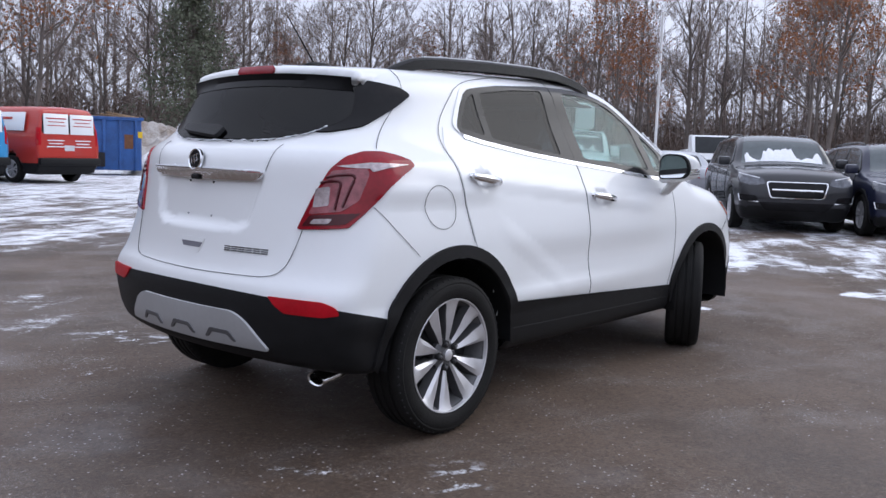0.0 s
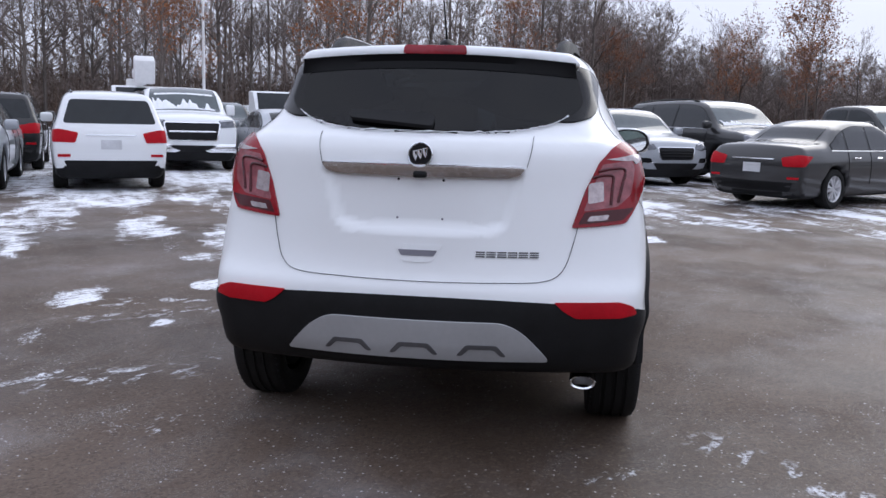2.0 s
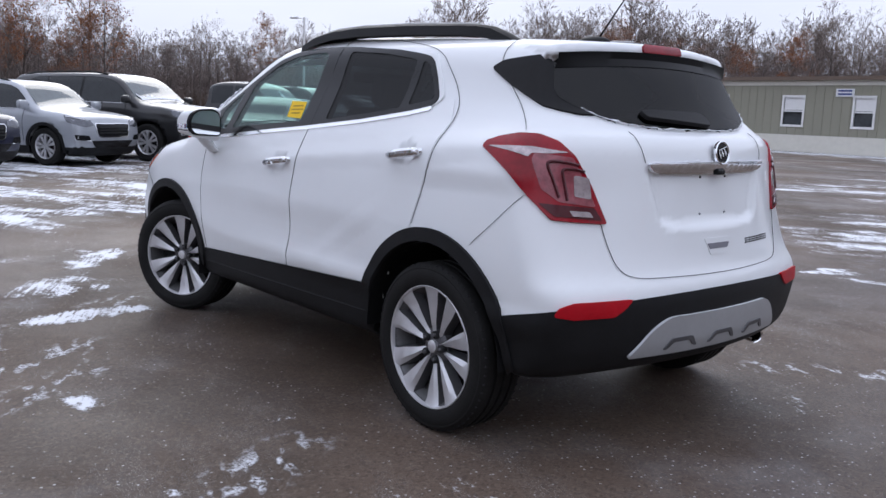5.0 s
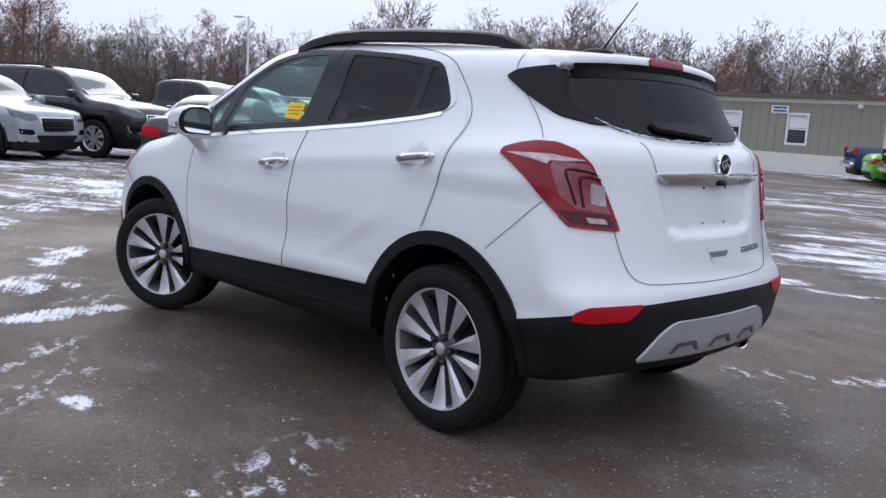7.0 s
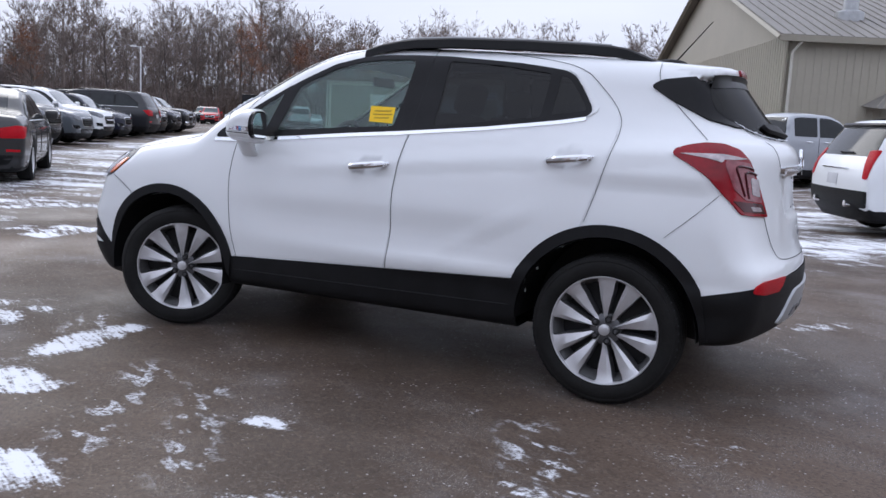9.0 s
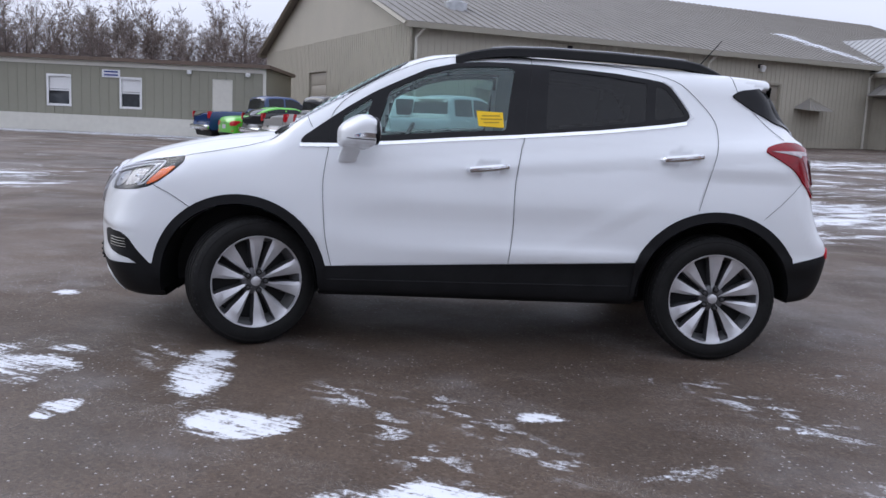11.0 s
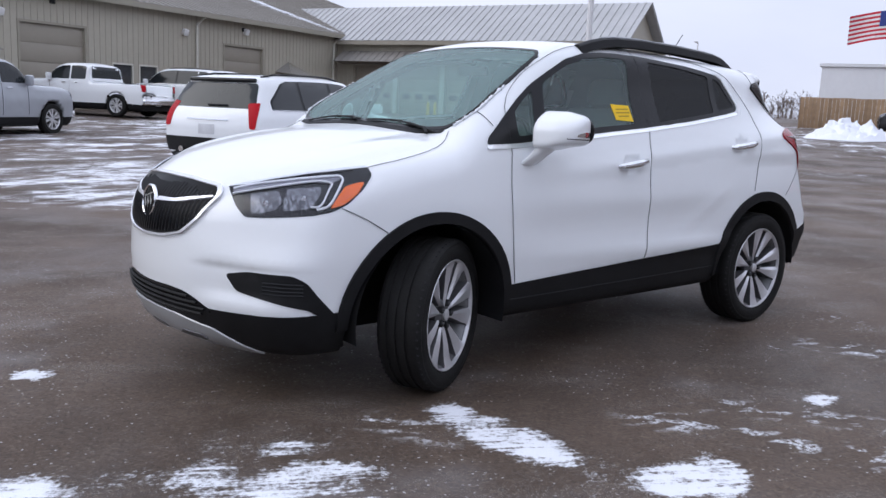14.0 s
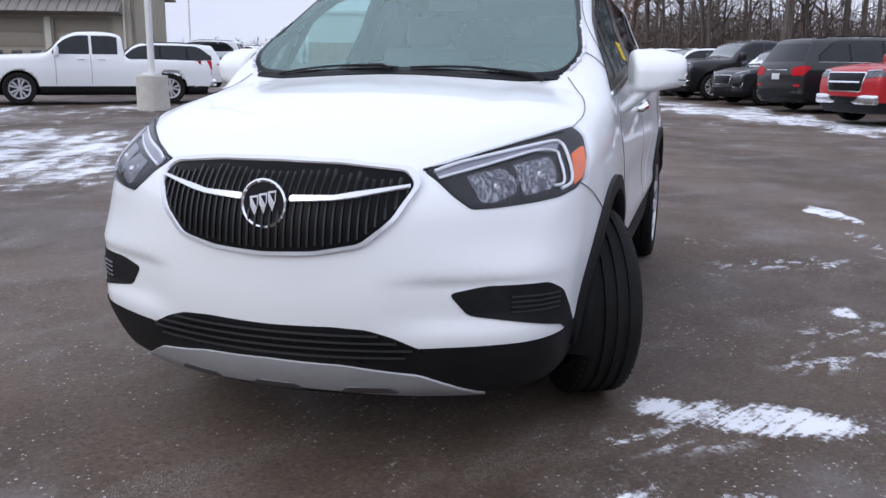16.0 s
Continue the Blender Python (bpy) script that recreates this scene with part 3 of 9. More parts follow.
def make_hero_body():
    verts, faces = surface_net(hero_cut, (-2.2, -1.0, 0.1), (2.4, 1.0, 1.75), 0.024)
    mid = verts[faces].mean(1)
    # openings for the glass
    gone = np.zeros(len(faces), bool)
    for o in (GLASS_FRONT, GLASS_SAIL, GLASS_REAR, GLASS_QUARTER):
        gone |= inside_poly(mid[:, [0, 2]], inset(o, -0.005)) & (np.abs(mid[:, 1]) > 0.45)
    gone |= inside_poly(mid[:, :2], inset(whole(screen_outline()), 0.003)) & (mid[:, 2] > 1.05)
    rg = np.array(REAR_GLASS + [(-y, z) for y, z in REAR_GLASS[::-1]])
    gone |= inside_poly(mid[:, 1:], rg * (0.96, 1.0)) & (mid[:, 0] < -1.5)
    for ax, r, _ in ARCHES:
        gone |= (np.hypot(mid[:, 0] - ax, mid[:, 2] - HUB_Z) < r + 0.004) & (np.abs(mid[:, 1]) > 0.4)
    bm = bmesh.new()
    vs = [bm.verts.new(v) for v in verts]
    for q, g in zip(faces, gone):
        if not g:
            bm.faces.new([vs[i] for i in q])
    # the line above which the body is painted
    zones = ((-3, -1.55, 0.560, -1.69, -0.235), (-1.55, 1.55, 0.49, 0.0, -0.0503), (1.55, 3, 0.412, 1.9, -0.05))
    for x0, x1, z0, xr, slope in zones:
        fs = [f for f in bm.faces if x0 <= f.calc_center_median().x < x1]
        geom = set(fs) | {e for f in fs for e in f.edges} | {v for f in fs for v in f.verts}
        bmesh.ops.bisect_plane(bm, geom=list(geom), plane_co=(xr, 0, z0), plane_no=Vector((-slope, 0, 1)).normalized(), dist=1e-5)
    lower = bm.copy()

    def below(f):
        c = f.calc_center_median()
        z0, xr, slope = next((z, r, s) for a, b, z, r, s in zones if a <= c.x < b or b == 3)
        return c.z < z0 + slope * (c.x - xr)

    bmesh.ops.delete(bm, geom=[f for f in bm.faces if below(f)], context="FACES")
    bmesh.ops.delete(lower, geom=[f for f in lower.faces if not below(f)], context="FACES")
    lower.normal_update()
    for v in lower.verts:
        v.co += v.normal * 0.004
    for ob in (part("body", bm, M["paint_white"], hero, "white painted steel body shell", sharp=40), part("lower_cladding", lower, M["plastic"], hero, "matt black plastic lower cladding", sharp=40)):
        co = np.array([tuple(v.co) for v in ob.data.vertices])
        ob.data.normals_split_custom_set_from_vertices([tuple(n) for n in (gradient(hero_solid, co) / np.maximum(np.linalg.norm(gradient(hero_solid, co), axis=1), 1e-6)[:, None]).tolist()])
    # cabin lining, seen through the glass
    lining = lambda p: hero_solid(p) + 0.055
    lv, lf = surface_net(lining, (-2.1, -0.95, 0.25), (1.6, 0.95, 1.75), 0.06)
    lm = lv[lf].mean(1)
    keep = (lm[:, 0] < 1.1) & (lm[:, 0] > -1.95) & (lm[:, 2] > 0.45)
    for ax in (AXLE, -AXLE):
        keep &= np.hypot(lm[:, 0] - ax, lm[:, 2] - HUB_Z) > 0.46
    for o in (GLASS_FRONT, GLASS_SAIL, GLASS_REAR, GLASS_QUARTER):
        keep &= ~(inside_poly(lm[:, [0, 2]], inset(o, -0.03)) & (np.abs(lm[:, 1]) > 0.4))
    keep &= ~(inside_poly(lm[:, :2], inset(whole(screen_outline()), -0.03)) & (lm[:, 2] > 1.0))
    keep &= ~(inside_poly(lm[:, 1:], rg) & (lm[:, 0] < -1.5))
    mesh_object("cabin_lining", lv, lf[keep][:, ::-1], M["headliner"], hero, "pale grey cabin lining")


make_hero_body()
F0 = hero_solid

# glass and its black surrounds
HOLES = [side(rounded(inset(o, 0.011).tolist(), 0.02)) for o in (GLASS_FRONT, GLASS_SAIL, GLASS_REAR, GLASS_QUARTER)]
both_sides("window_surround", skin(F0, side(rounded(DLO, 0.015, 3)), IN_Y, 0.004, 0.03, 0.05, HOLES), M["gloss_black"], hero, "gloss black pillar trim")
for nm, o, g in (("front_side_window", GLASS_FRONT, "glass"), ("sail_window", GLASS_SAIL, "glass"), ("rear_side_window", GLASS_REAR, "privacy"), ("quarter_window", GLASS_QUARTER, "privacy")):
    for ob in both_sides(nm, skin(F0, side(rounded(o, 0.02)), IN_Y, 0.001, 0.003, 0.07), M[g], hero):
        ob.visible_shadow = g != "glass"
outer = [(*q, 0) for q in inset(whole(screen_outline()), 0.0)]
inner_edge = [(*q, 0) for q in inset(whole(screen_outline()), 0.017)]
panel("windscreen_border", skin(F0, rounded(outer, 0.03), DOWN, 0.004, 0.02, 0.04, [rounded(inner_edge, 0.04)]), M["gloss_black"], hero, "black windscreen border")
ws = panel("windscreen", skin(F0, rounded([(*q, 0) for q in inset(whole(screen_outline()), 0.006)], 0.04), DOWN, 0.0015, 0.003, 0.06), M["screen_glass"], hero, "green-tinted windscreen")
ws.visible_shadow = False
rear_outline = REAR_GLASS + [(-y, z) for y, z in REAR_GLASS[::-1] if y > 0]
F_PLAIN = lambda q: hero_solid(q, False)
tall = [(y, z + 0.030 * (z > 1.50)) for y, z in rear_outline]
panel("rear_window", skin(F_PLAIN, end(rounded(tall, 0.03)), IN_X, 0.011, 0.020, 0.035), M["privacy"], hero, "dark tinted rear window with rain drops")
both_sides("rear_corner_glass", skin(F_PLAIN, side(rounded([(-1.352, 1.463), (-1.40, 1.492), (-1.55, 1.512), (-1.66, 1.50), (-1.78, 1.36), (-1.80, 1.30), (-1.74, 1.287), (-1.62, 1.318), (-1.45, 1.402)], 0.02)), IN_Y, 0.010, 0.018, 0.03), M["gloss_black"], hero)
belt = [(x, z) for x, z in DLO[:8]]
strip = [(x, z - 0.004) for x, z in belt] + [(x, z - 0.022) for x, z in belt[::-1]]
both_sides("belt_molding", skin(F0, side(strip), IN_Y, 0.008, 0.012, 0.06), M["chrome"], hero, "chrome belt moulding")
arc = [(-1.080, 1.306), (-1.105, 1.322), (-1.112, 1.340), (-1.100, 1.364), (-1.058, 1.428), (-1.003, 1.500), (-0.957, 1.525)]
both_sides("window_molding", skin(F0, side([(x - 0.002, z - 0.001) for x, z in arc] + [(x - 0.024, z + 0.010) for x, z in arc[::-1]]), IN_Y, 0.007, 0.012, 0.05), M["paint_white"], hero)

# doors
DOOR_F = [(0.866, 1.086), (0.882, 0.989), (0.888, 0.86), (0.870, 0.62), (0.838, 0.455), (0.447, 0.479), (-0.116, 0.502), (-0.135, 0.68), (-0.136, 0.919), (-0.166, 1.125), (-0.180, 1.176), (0.168, 1.149), (0.52, 1.114), (0.835, 1.088)]
DOOR_R = [(-0.128, 0.504), (-0.147, 0.68), (-0.148, 0.919), (-0.179, 1.125), (-0.192, 1.178), (-0.589, 1.219), (-0.961, 1.266), (-1.13, 1.292), (-1.17, 1.335), (-1.205, 1.34), (-1.246, 1.247), (-1.206, 1.053), (-1.160, 0.905), (-1.135, 0.815), (-1.08, 0.780), (-0.98, 0.715), (-0.885, 0.62), (-0.835, 0.536)]
for nm, o in (("front_door", DOOR_F), ("rear_door", DOOR_R)):
    both_sides(nm, skin(F0, side(rounded(o, 0.012, 3)), IN_Y, 0.0035, 0.01, 0.024), M["paint_white"], hero)
ROOF_SEAM = [(0.873, 1.06), (0.868, 1.16), (0.862, 1.25), (0.835, 1.30), (0.785, 1.352), (0.668, 1.436), (0.534, 1.507), (0.38, 1.570), (0.226, 1.605), (0.04, 1.624), (-0.25, 1.622), (-0.6, 1.605), (-0.9, 1.565), (-1.03, 1.528), (-1.10, 1.482), (-1.221, 1.355), (-1.255, 1.247), (-1.212, 1.053), (-1.150, 0.835)]
seam(F0, side([(0.871, 1.075), (0.887, 0.98), (0.893, 0.86), (0.875, 0.62), (0.840, 0.45)]), IN_Y, hero)
seam(F0, side(ROOF_SEAM), IN_Y, hero)
seam(F0, side([(0.999, 1.252), (0.985, 1.225), (0.963, 1.188)]), IN_Y, hero, r=0.0015)
seam(F0, side([(-0.225, 1.62), (-0.222, 1.50), (-0.205, 1.387), (-0.186, 1.18), (-0.172, 1.125), (-0.142, 0.919), (-0.141, 0.68), (-0.122, 0.498)]), IN_Y, hero)
seam(F0, side([(-1.375, 1.575), (-1.40, 1.47), (-1.52, 1.34), (-1.638, 1.231)]), IN_Y, hero)
seam(F0, side([(-1.515, 0.799), (-1.632, 0.905), (-1.728, 1.003)]), IN_Y, hero, r=0.0011)
seam(F0, side([(1.60, 0.74), (1.70, 0.80), (1.80, 0.845)]), IN_Y, hero, r=0.0015)
# bonnet shut line
seam(F0, [(1.13, 0.665, 0), (1.177, 0.700, 0), (1.251, 0.738, 0), (1.36, 0.765, 0), (1.494, 0.779, 0), (1.60, 0.774, 0), (1.655, 0.765, 0)], DOWN, hero)
seam(F0, [(1.70, 0.745, 0), (1.80, 0.680, 0), (1.90, 0.605, 0), (2.02, 0.500, 0), (2.09, 0.415, 0)], DOWN, hero, r=0.004)
# rocker step
seam(F0, side([(0.86, 0.372), (0.0, 0.384), (-0.80, 0.398)]), IN_Y, hero, r=0.0035, mat=M["plastic"], name="sill_step")
# fuel flap
seam(F0, [(-1.367 + 0.098 * math.cos(t) - 0.012 * math.sin(t), 0, 0.994 + 0.092 * math.sin(t)) for t in np.linspace(0, 2 * math.pi, 15)], (0, 1, 0), hero, mirror=False, r=0.0011, name="fuel_flap_seam")
# tailgate shut line
seam(F0, end([(0.586, 0.91), (0.565, 0.82), (0.535, 0.745), (0.47, 0.708), (0.3, 0.700), (0, 0.697), (-0.3, 0.700), (-0.47, 0.708), (-0.535, 0.745), (-0.565, 0.82), (-0.586, 0.91)]), IN_X, hero, mirror=False)


def arch(ax, inner, outer_r):
    """A flared wheel arch ring, seen from the side."""
    front = ax > 0
    start, stop = (radians(10), radians(167)) if front else (radians(24), radians(150))
    o = [(ax + outer_r * math.cos(t), HUB_Z + outer_r * math.sin(t)) for t in np.linspace(start, stop, 25)]
    i = [(ax + inner * math.cos(t), HUB_Z + inner * math.sin(t)) for t in np.linspace(radians(180), radians(0), 31)]
    if front:
        return [(ax + outer_r, 0.335)] + o + [(ax - outer_r + 0.03, 0.335)] + i
    return [(ax + outer_r - 0.03, 0.335)] + o + [(ax - outer_r + 0.02, 0.36)] + i


for ax, r_in, r_out in ARCHES:
    both_sides("wheel_arch_flare", skin(F0, side(arch(ax, r_in, r_out)), IN_Y, 0.016, 0.05, 0.04), M["plastic"], hero)
    for s in (1, -1):
        bm = lathe([(0.0, 0.52), (r_in - 0.009, 0.52), (r_in - 0.009, 0.874)], 40, m=Matrix.Translation((ax, 0, HUB_Z)) @ Matrix.Diagonal((1, s, 1, 1)))
        bmesh.ops.delete(bm, geom=[f for f in bm.faces if f.calc_center_median().z < 0.31], context="FACES")
        part("wheel_liner", bm, M["plastic"], hero)

# lamps at the rear
TAIL = [(-1.515, 0.829, 1.163), (-1.519, 0.812, 1.183), (-1.575, 0.79, 1.202), (-1.64, 0.761, 1.215), (-1.705, 0.728, 1.214), (-1.769, 0.695, 1.192), (-1.811, 0.655, 1.146), (-1.853, 0.607, 1.040), (-1.902, 0.566, 0.902), (-1.86, 0.67, 0.908), (-1.813, 0.765, 0.918), (-1.738, 0.812, 1.000), (-1.667, 0.838, 1.076), (-1.59, 0.835, 1.125)]
DIAG = (1, -1, 0)


def toward(pts, centre, k):
    c = np.array(centre, float)
    return [tuple(c + (np.array(p) - c) * k) for p in pts]


tail_mid = np.mean(TAIL, 0)
tl = both_sides("tail_lamp", skin(F0, rounded(TAIL, 0.012), DIAG, 0.010, 0.03, 0.03), M["lamp_red"], hero, "red wraparound tail lamp")
SMOKE = [(-1.808, 0.662, 1.138), (-1.730, 0.776, 1.152), (-1.729, 0.789, 1.126), (-1.769, 0.778, 1.026), (-1.812, 0.729, 0.980), (-1.872, 0.600, 0.963)]
LOWER = [(-1.870, 0.607, 0.960), (-1.770, 0.790, 0.976), (-1.816, 0.752, 0.930), (-1.890, 0.583, 0.915)]
SWOOSH = [(-1.795, 0.67, 1.156), (-1.714, 0.775, 1.170), (-1.626, 0.815, 1.168), (-1.545, 0.825, 1.166), (-1.668, 0.818, 1.151), (-1.722, 0.797, 1.136), (-1.723, 0.786, 1.150), (-1.760, 0.73, 1.150)]
LENS = [(-1.846, 0.615, 1.066), (-1.818, 0.668, 1.076), (-1.832, 0.675, 1.000), (-1.862, 0.617, 0.990)]
LENS2 = [(-1.865, 0.625, 0.945), (-1.835, 0.70, 0.950), (-1.845, 0.69, 0.930), (-1.875, 0.615, 0.926)]
for k, ob in enumerate(tl):
    flip = mirrored if k else (lambda q: q)
    turn_side = np.array((1, -1, 1) if k else (1, 1, 1))
    panel("smoked_lens", flip(skin(F0, rounded(SMOKE, 0.012), DIAG, 0.0125, 0.006, 0.02)), M["lamp_rose"], ob, "rose tinted lens")
    panel("lower_lens", flip(skin(F0, rounded(LOWER, 0.008), DIAG, 0.0125, 0.006, 0.02)), M["lamp_deep"], ob)
    panel("reversing_lens", flip(skin(F0, rounded(LENS, 0.010), DIAG, 0.0145, 0.006, 0.02)), M["tail_clear"], ob, "clear reversing lens")
    panel("clear_lens", flip(skin(F0, rounded(LENS2, 0.006), DIAG, 0.0145, 0.006, 0.02)), M["tail_clear"], ob)
    panel("white_insert", flip(skin(F0, rounded(SWOOSH, 0.008), DIAG, 0.0130, 0.006, 0.02)), M["tail_clear"], ob, "pale smoked insert")
    for path in ([(-1.800, 0.72, 0.995), (-1.778, 0.735, 1.065), (-1.765, 0.745, 1.118), (-1.795, 0.69, 1.120), (-1.822, 0.648, 1.110)], [(-1.822, 0.70, 0.985), (-1.803, 0.70, 1.05), (-1.795, 0.70, 1.093), (-1.815, 0.665, 1.096), (-1.835, 0.63, 1.088)]):
        q = on_surface(F0, flowing(path, 5), DIAG, 0.0125)
        part("light_guide", tube(q * turn_side, 0.0062, 6), M["lamp_deep"], ob, "dark edge of the light guide")
both_sides("rear_reflector", skin(F0, rounded([(-1.998, 0.508, 0.637), (-1.93, 0.752, 0.637), (-1.905, 0.80, 0.620), (-1.897, 0.815, 0.590), (-1.93, 0.75, 0.579), (-1.982, 0.592, 0.578), (-1.992, 0.545, 0.604)], 0.012), (1, -0.45, 0), 0.010, 0.02, 0.03), M["reflector_red"], hero, "red bumper reflector")
panel("high_brake_lamp", skin(F0, end(rounded([(0.128, 1.548), (0.122, 1.576), (-0.122, 1.576), (-0.128, 1.548)], 0.01), -1.7), IN_X, 0.010, 0.014, 0.03), M["lamp_mid"], hero, "dark red high-level brake lamp")

lip = bmesh.new()
lip_rows = []
for y in np.linspace(-0.555, 0.555, 31):
    x = -1.677 + 0.22 * y * y
    z = float(HT(x) - HK(x) * y * y)
    glass_at = on_surface(F_PLAIN, [(0, y, z - 0.100)], IN_X, 0.013)[0]
    lip_rows.append([lip.verts.new(v) for v in ((x - 0.006, y, z - 0.034), (x - 0.004, y, z - 0.062), tuple(glass_at))])
for a, b in zip(lip_rows, lip_rows[1:]):
    for j in range(2):
        lip.faces.new((a[j], b[j], b[j + 1], a[j + 1]))
part("spoiler_underside", lip, M["grille_black"], hero, "black underside of the tail spoiler")

# tailgate fittings
panel("chrome_strip", skin(F0, end(rounded([(0.379, 1.122), (0.370, 1.094), (0.0, 1.091), (-0.370, 1.094), (-0.379, 1.122), (0, 1.126)], 0.006)), IN_X, 0.022, 0.045, 0.04), M["chrome"], hero, "chrome tailgate strip dusted with snow")


def badge(centre, facing, r):
    """A round emblem: a ring, a dark field and three shields."""
    m = Matrix.Translation(centre) @ facing
    ring = part("emblem_ring", lathe([(r, -0.004), (r, 0.006), (r * 0.93, 0.010), (r * 0.86, 0.006), (r * 0.86, -0.004)], 32, m=m), M["chrome"], hero, "round chrome emblem")
    part("emblem_field", lathe([(0, 0.003), (r * 0.88, 0.003), (r * 0.88, -0.006)], 28, m=m), M["gloss_black"], ring)
    # three shields, stepping up across the field, each with a dark corner
    for x in (-0.42, 0.0, 0.42):
        def at(pts):
            return [(r * (x * 0.92 + a), r * (0.04 + 0.26 * x + b)) for a, b in pts]
        part("emblem_shield", prism(at([(-0.185, 0.34), (0.185, 0.40), (0.175, 0.0), (0.05, -0.44), (-0.15, -0.06)]), 0.006, m @ pose(0, 0.003, 0, 90, 0, 180)), M["chrome"], ring)
        part("shield_band", prism(at([(-0.08, 0.27), (0.12, 0.31), (0.12, -0.06)]), 0.008, m @ pose(0, 0.003, 0, 90, 0, 180)), M["gloss_black"], ring)
    return ring


badge((-1.988, 0, 1.162), pose(0, 0, 0, 0, 0, 90) @ pose(0, 0, 0, 8, 0, 0), 0.047)
for k in range(6):
    y = -0.216 - k * 0.0395
    for z0, z1 in ((0.7915, 0.7965), (0.8000, 0.8040), (0.8080, 0.8130)):
        panel("model_name_bar", skin(F0, end([(y, z0), (y, z1), (y - 0.033, z1), (y - 0.033, z0)]), IN_X, 0.004, 0.006, 0.02), M["alloy_dark"], hero)
HANDLE = [(0.091, 0.832), (0.072, 0.800), (0.055, 0.766), (-0.055, 0.766), (-0.072, 0.800), (-0.091, 0.832)]
panel("tailgate_handle_recess", skin(F0, end(rounded(HANDLE, 0.012)), IN_X, 0.003, 0.006, 0.03), M["paint_white"], hero)
# flat grey panel painting the shade inside the white finger recess
panel("tailgate_handle", skin(F0, end(rounded([(0.074, 0.811), (0.060, 0.789), (-0.060, 0.789), (-0.074, 0.811)], 0.005)), IN_X, 0.005, 0.006, 0.03), M["lamp_grey"], hero, "finger slot in the tailgate, its shade painted grey")
for s in (1, -1):
    seam(F0, end([(s * 0.408, 1.234), (s * 0.402, 1.18), (s * 0.389, 1.124)]), IN_X, hero, mirror=False, r=0.0011)
for y, z in ((0.085, 1.068), (-0.085, 1.068), (0.085, 0.925), (-0.085, 0.925)):
    part("plate_bolt", lathe([(0, 0.004), (0.0045 if z > 1 else 0.004, 0.003), (0.006, -0.01)], 10, m=Matrix.Translation((on_surface(F0, [(0, y, z)], IN_X)[0])) @ pose(0, 0, 0, 0, 0, 90)), M["gap"] if z > 1 else M["lamp_grey"], hero)
part("reversing_camera", box_bm((0.03, 0.05, 0.022), pose(-1.985, 0.0, 1.088), 0.006), M["gloss_black"], hero)
panel("rear_wiper", skin(F0, end(rounded([(0.305, 1.300), (0.295, 1.272), (0.05, 1.252), (-0.03, 1.245), (-0.035, 1.285), (0.0, 1.296), (0.2, 1.302)], 0.012)), IN_X, 0.03, 0.035, 0.03), M["plastic"], hero, "black rear wiper arm")
RSKID = [(0.33, 0.558), (-0.33, 0.558), (-0.40, 0.522), (-0.475, 0.443), (-0.50, 0.412), (0.50, 0.412), (0.475, 0.443), (0.40, 0.522)]
panel("rear_skid_plate", skin(F0, end(rounded(RSKID, 0.04)), IN_X, 0.016, 0.03, 0.04), M["skid"], hero, "satin silver rear skid plate")
for y in (0.25, 0.0, -0.25):
    o = [(y + 0.092, 0.434), (y + 0.055, 0.474), (y - 0.055, 0.474), (y - 0.092, 0.434), (y - 0.072, 0.434), (y - 0.045, 0.458), (y + 0.045, 0.458), (y + 0.072, 0.434)]
    panel("skid_notch", skin(F0, end(rounded(o, 0.008)), IN_X, 0.020, 0.02, 0.03), M["alloy_dark"], hero)
pipe = lathe([(0.040, -0.16), (0.046, 0.0), (0.044, 0.006), (0.036, 0.002), (0.034, -0.14), (0, -0.14)], 28, m=pose(-1.850, -0.634, 0.298, -8, 0, 90) @ Matrix.Diagonal((1.12, 1, 0.64, 1)))
part("exhaust_tip", pipe, M["chrome"], hero, "oval chrome exhaust tip")
part("exhaust_pipe", tube([(-1.75, -0.634, 0.305), (-1.6, -0.6, 0.32), (-1.2, -0.3, 0.30), (0.2, -0.2, 0.26)], 0.03, 10), M["steel"], hero)
part("underbody", box_bm((3.0, 1.02, 0.12), pose(0.1, 0, 0.30), 0.03), M["plastic"], hero)
part("rear_axle", tube([(-AXLE, -0.7, 0.32), (-AXLE, 0.7, 0.32)], 0.05, 10), M["plastic"], hero)

# front
M["grille_rib"] = material("black grille rib", (0.0055, 0.0055, 0.006), 0.3, vary=0.2)
GRILLE = [(0.0, 0.922), (-0.20, 0.918), (-0.39, 0.900), (-0.425, 0.862), (-0.37, 0.765), (-0.29, 0.695), (-0.16, 0.670), (0.0, 0.662), (0.16, 0.670), (0.29, 0.695), (0.37, 0.765), (0.425, 0.862), (0.39, 0.900), (0.20, 0.918)]
g_in = [(y * 0.962, 0.79 + (z - 0.79) * 0.925) for y, z in GRILLE]
grille = panel("grille_surround", skin(F0, end(rounded(GRILLE, 0.02)), OUT_X, 0.014, 0.03, 0.015, [end(rounded(g_in, 0.02))]), M["bright_trim"], hero, "bright grille surround")
# flat sheet whose near-black colour stands in for the recess shade
panel("grille_back", skin(F0, end(rounded([(y * 0.99, 0.79 + (z - 0.79) * 0.975) for y, z in GRILLE], 0.02)), OUT_X, 0.006, 0.004, 0.02), M["grille_black"], grille)
gi = np.array(g_in)
for k in range(-17, 18):
    y = k * 0.0228
    zs = np.linspace(0.66, 0.93, 55)
    zs = zs[inside_poly(np.stack([np.full(55, y), zs], 1), gi)]
    if len(zs) > 6:
        p = on_surface(F0, [(0, y, z) for z in zs[2:-2:4]], OUT_X, 0.007)
        part("grille_rib", tube(p, 0.0052, 4), M["grille_rib"], grille)
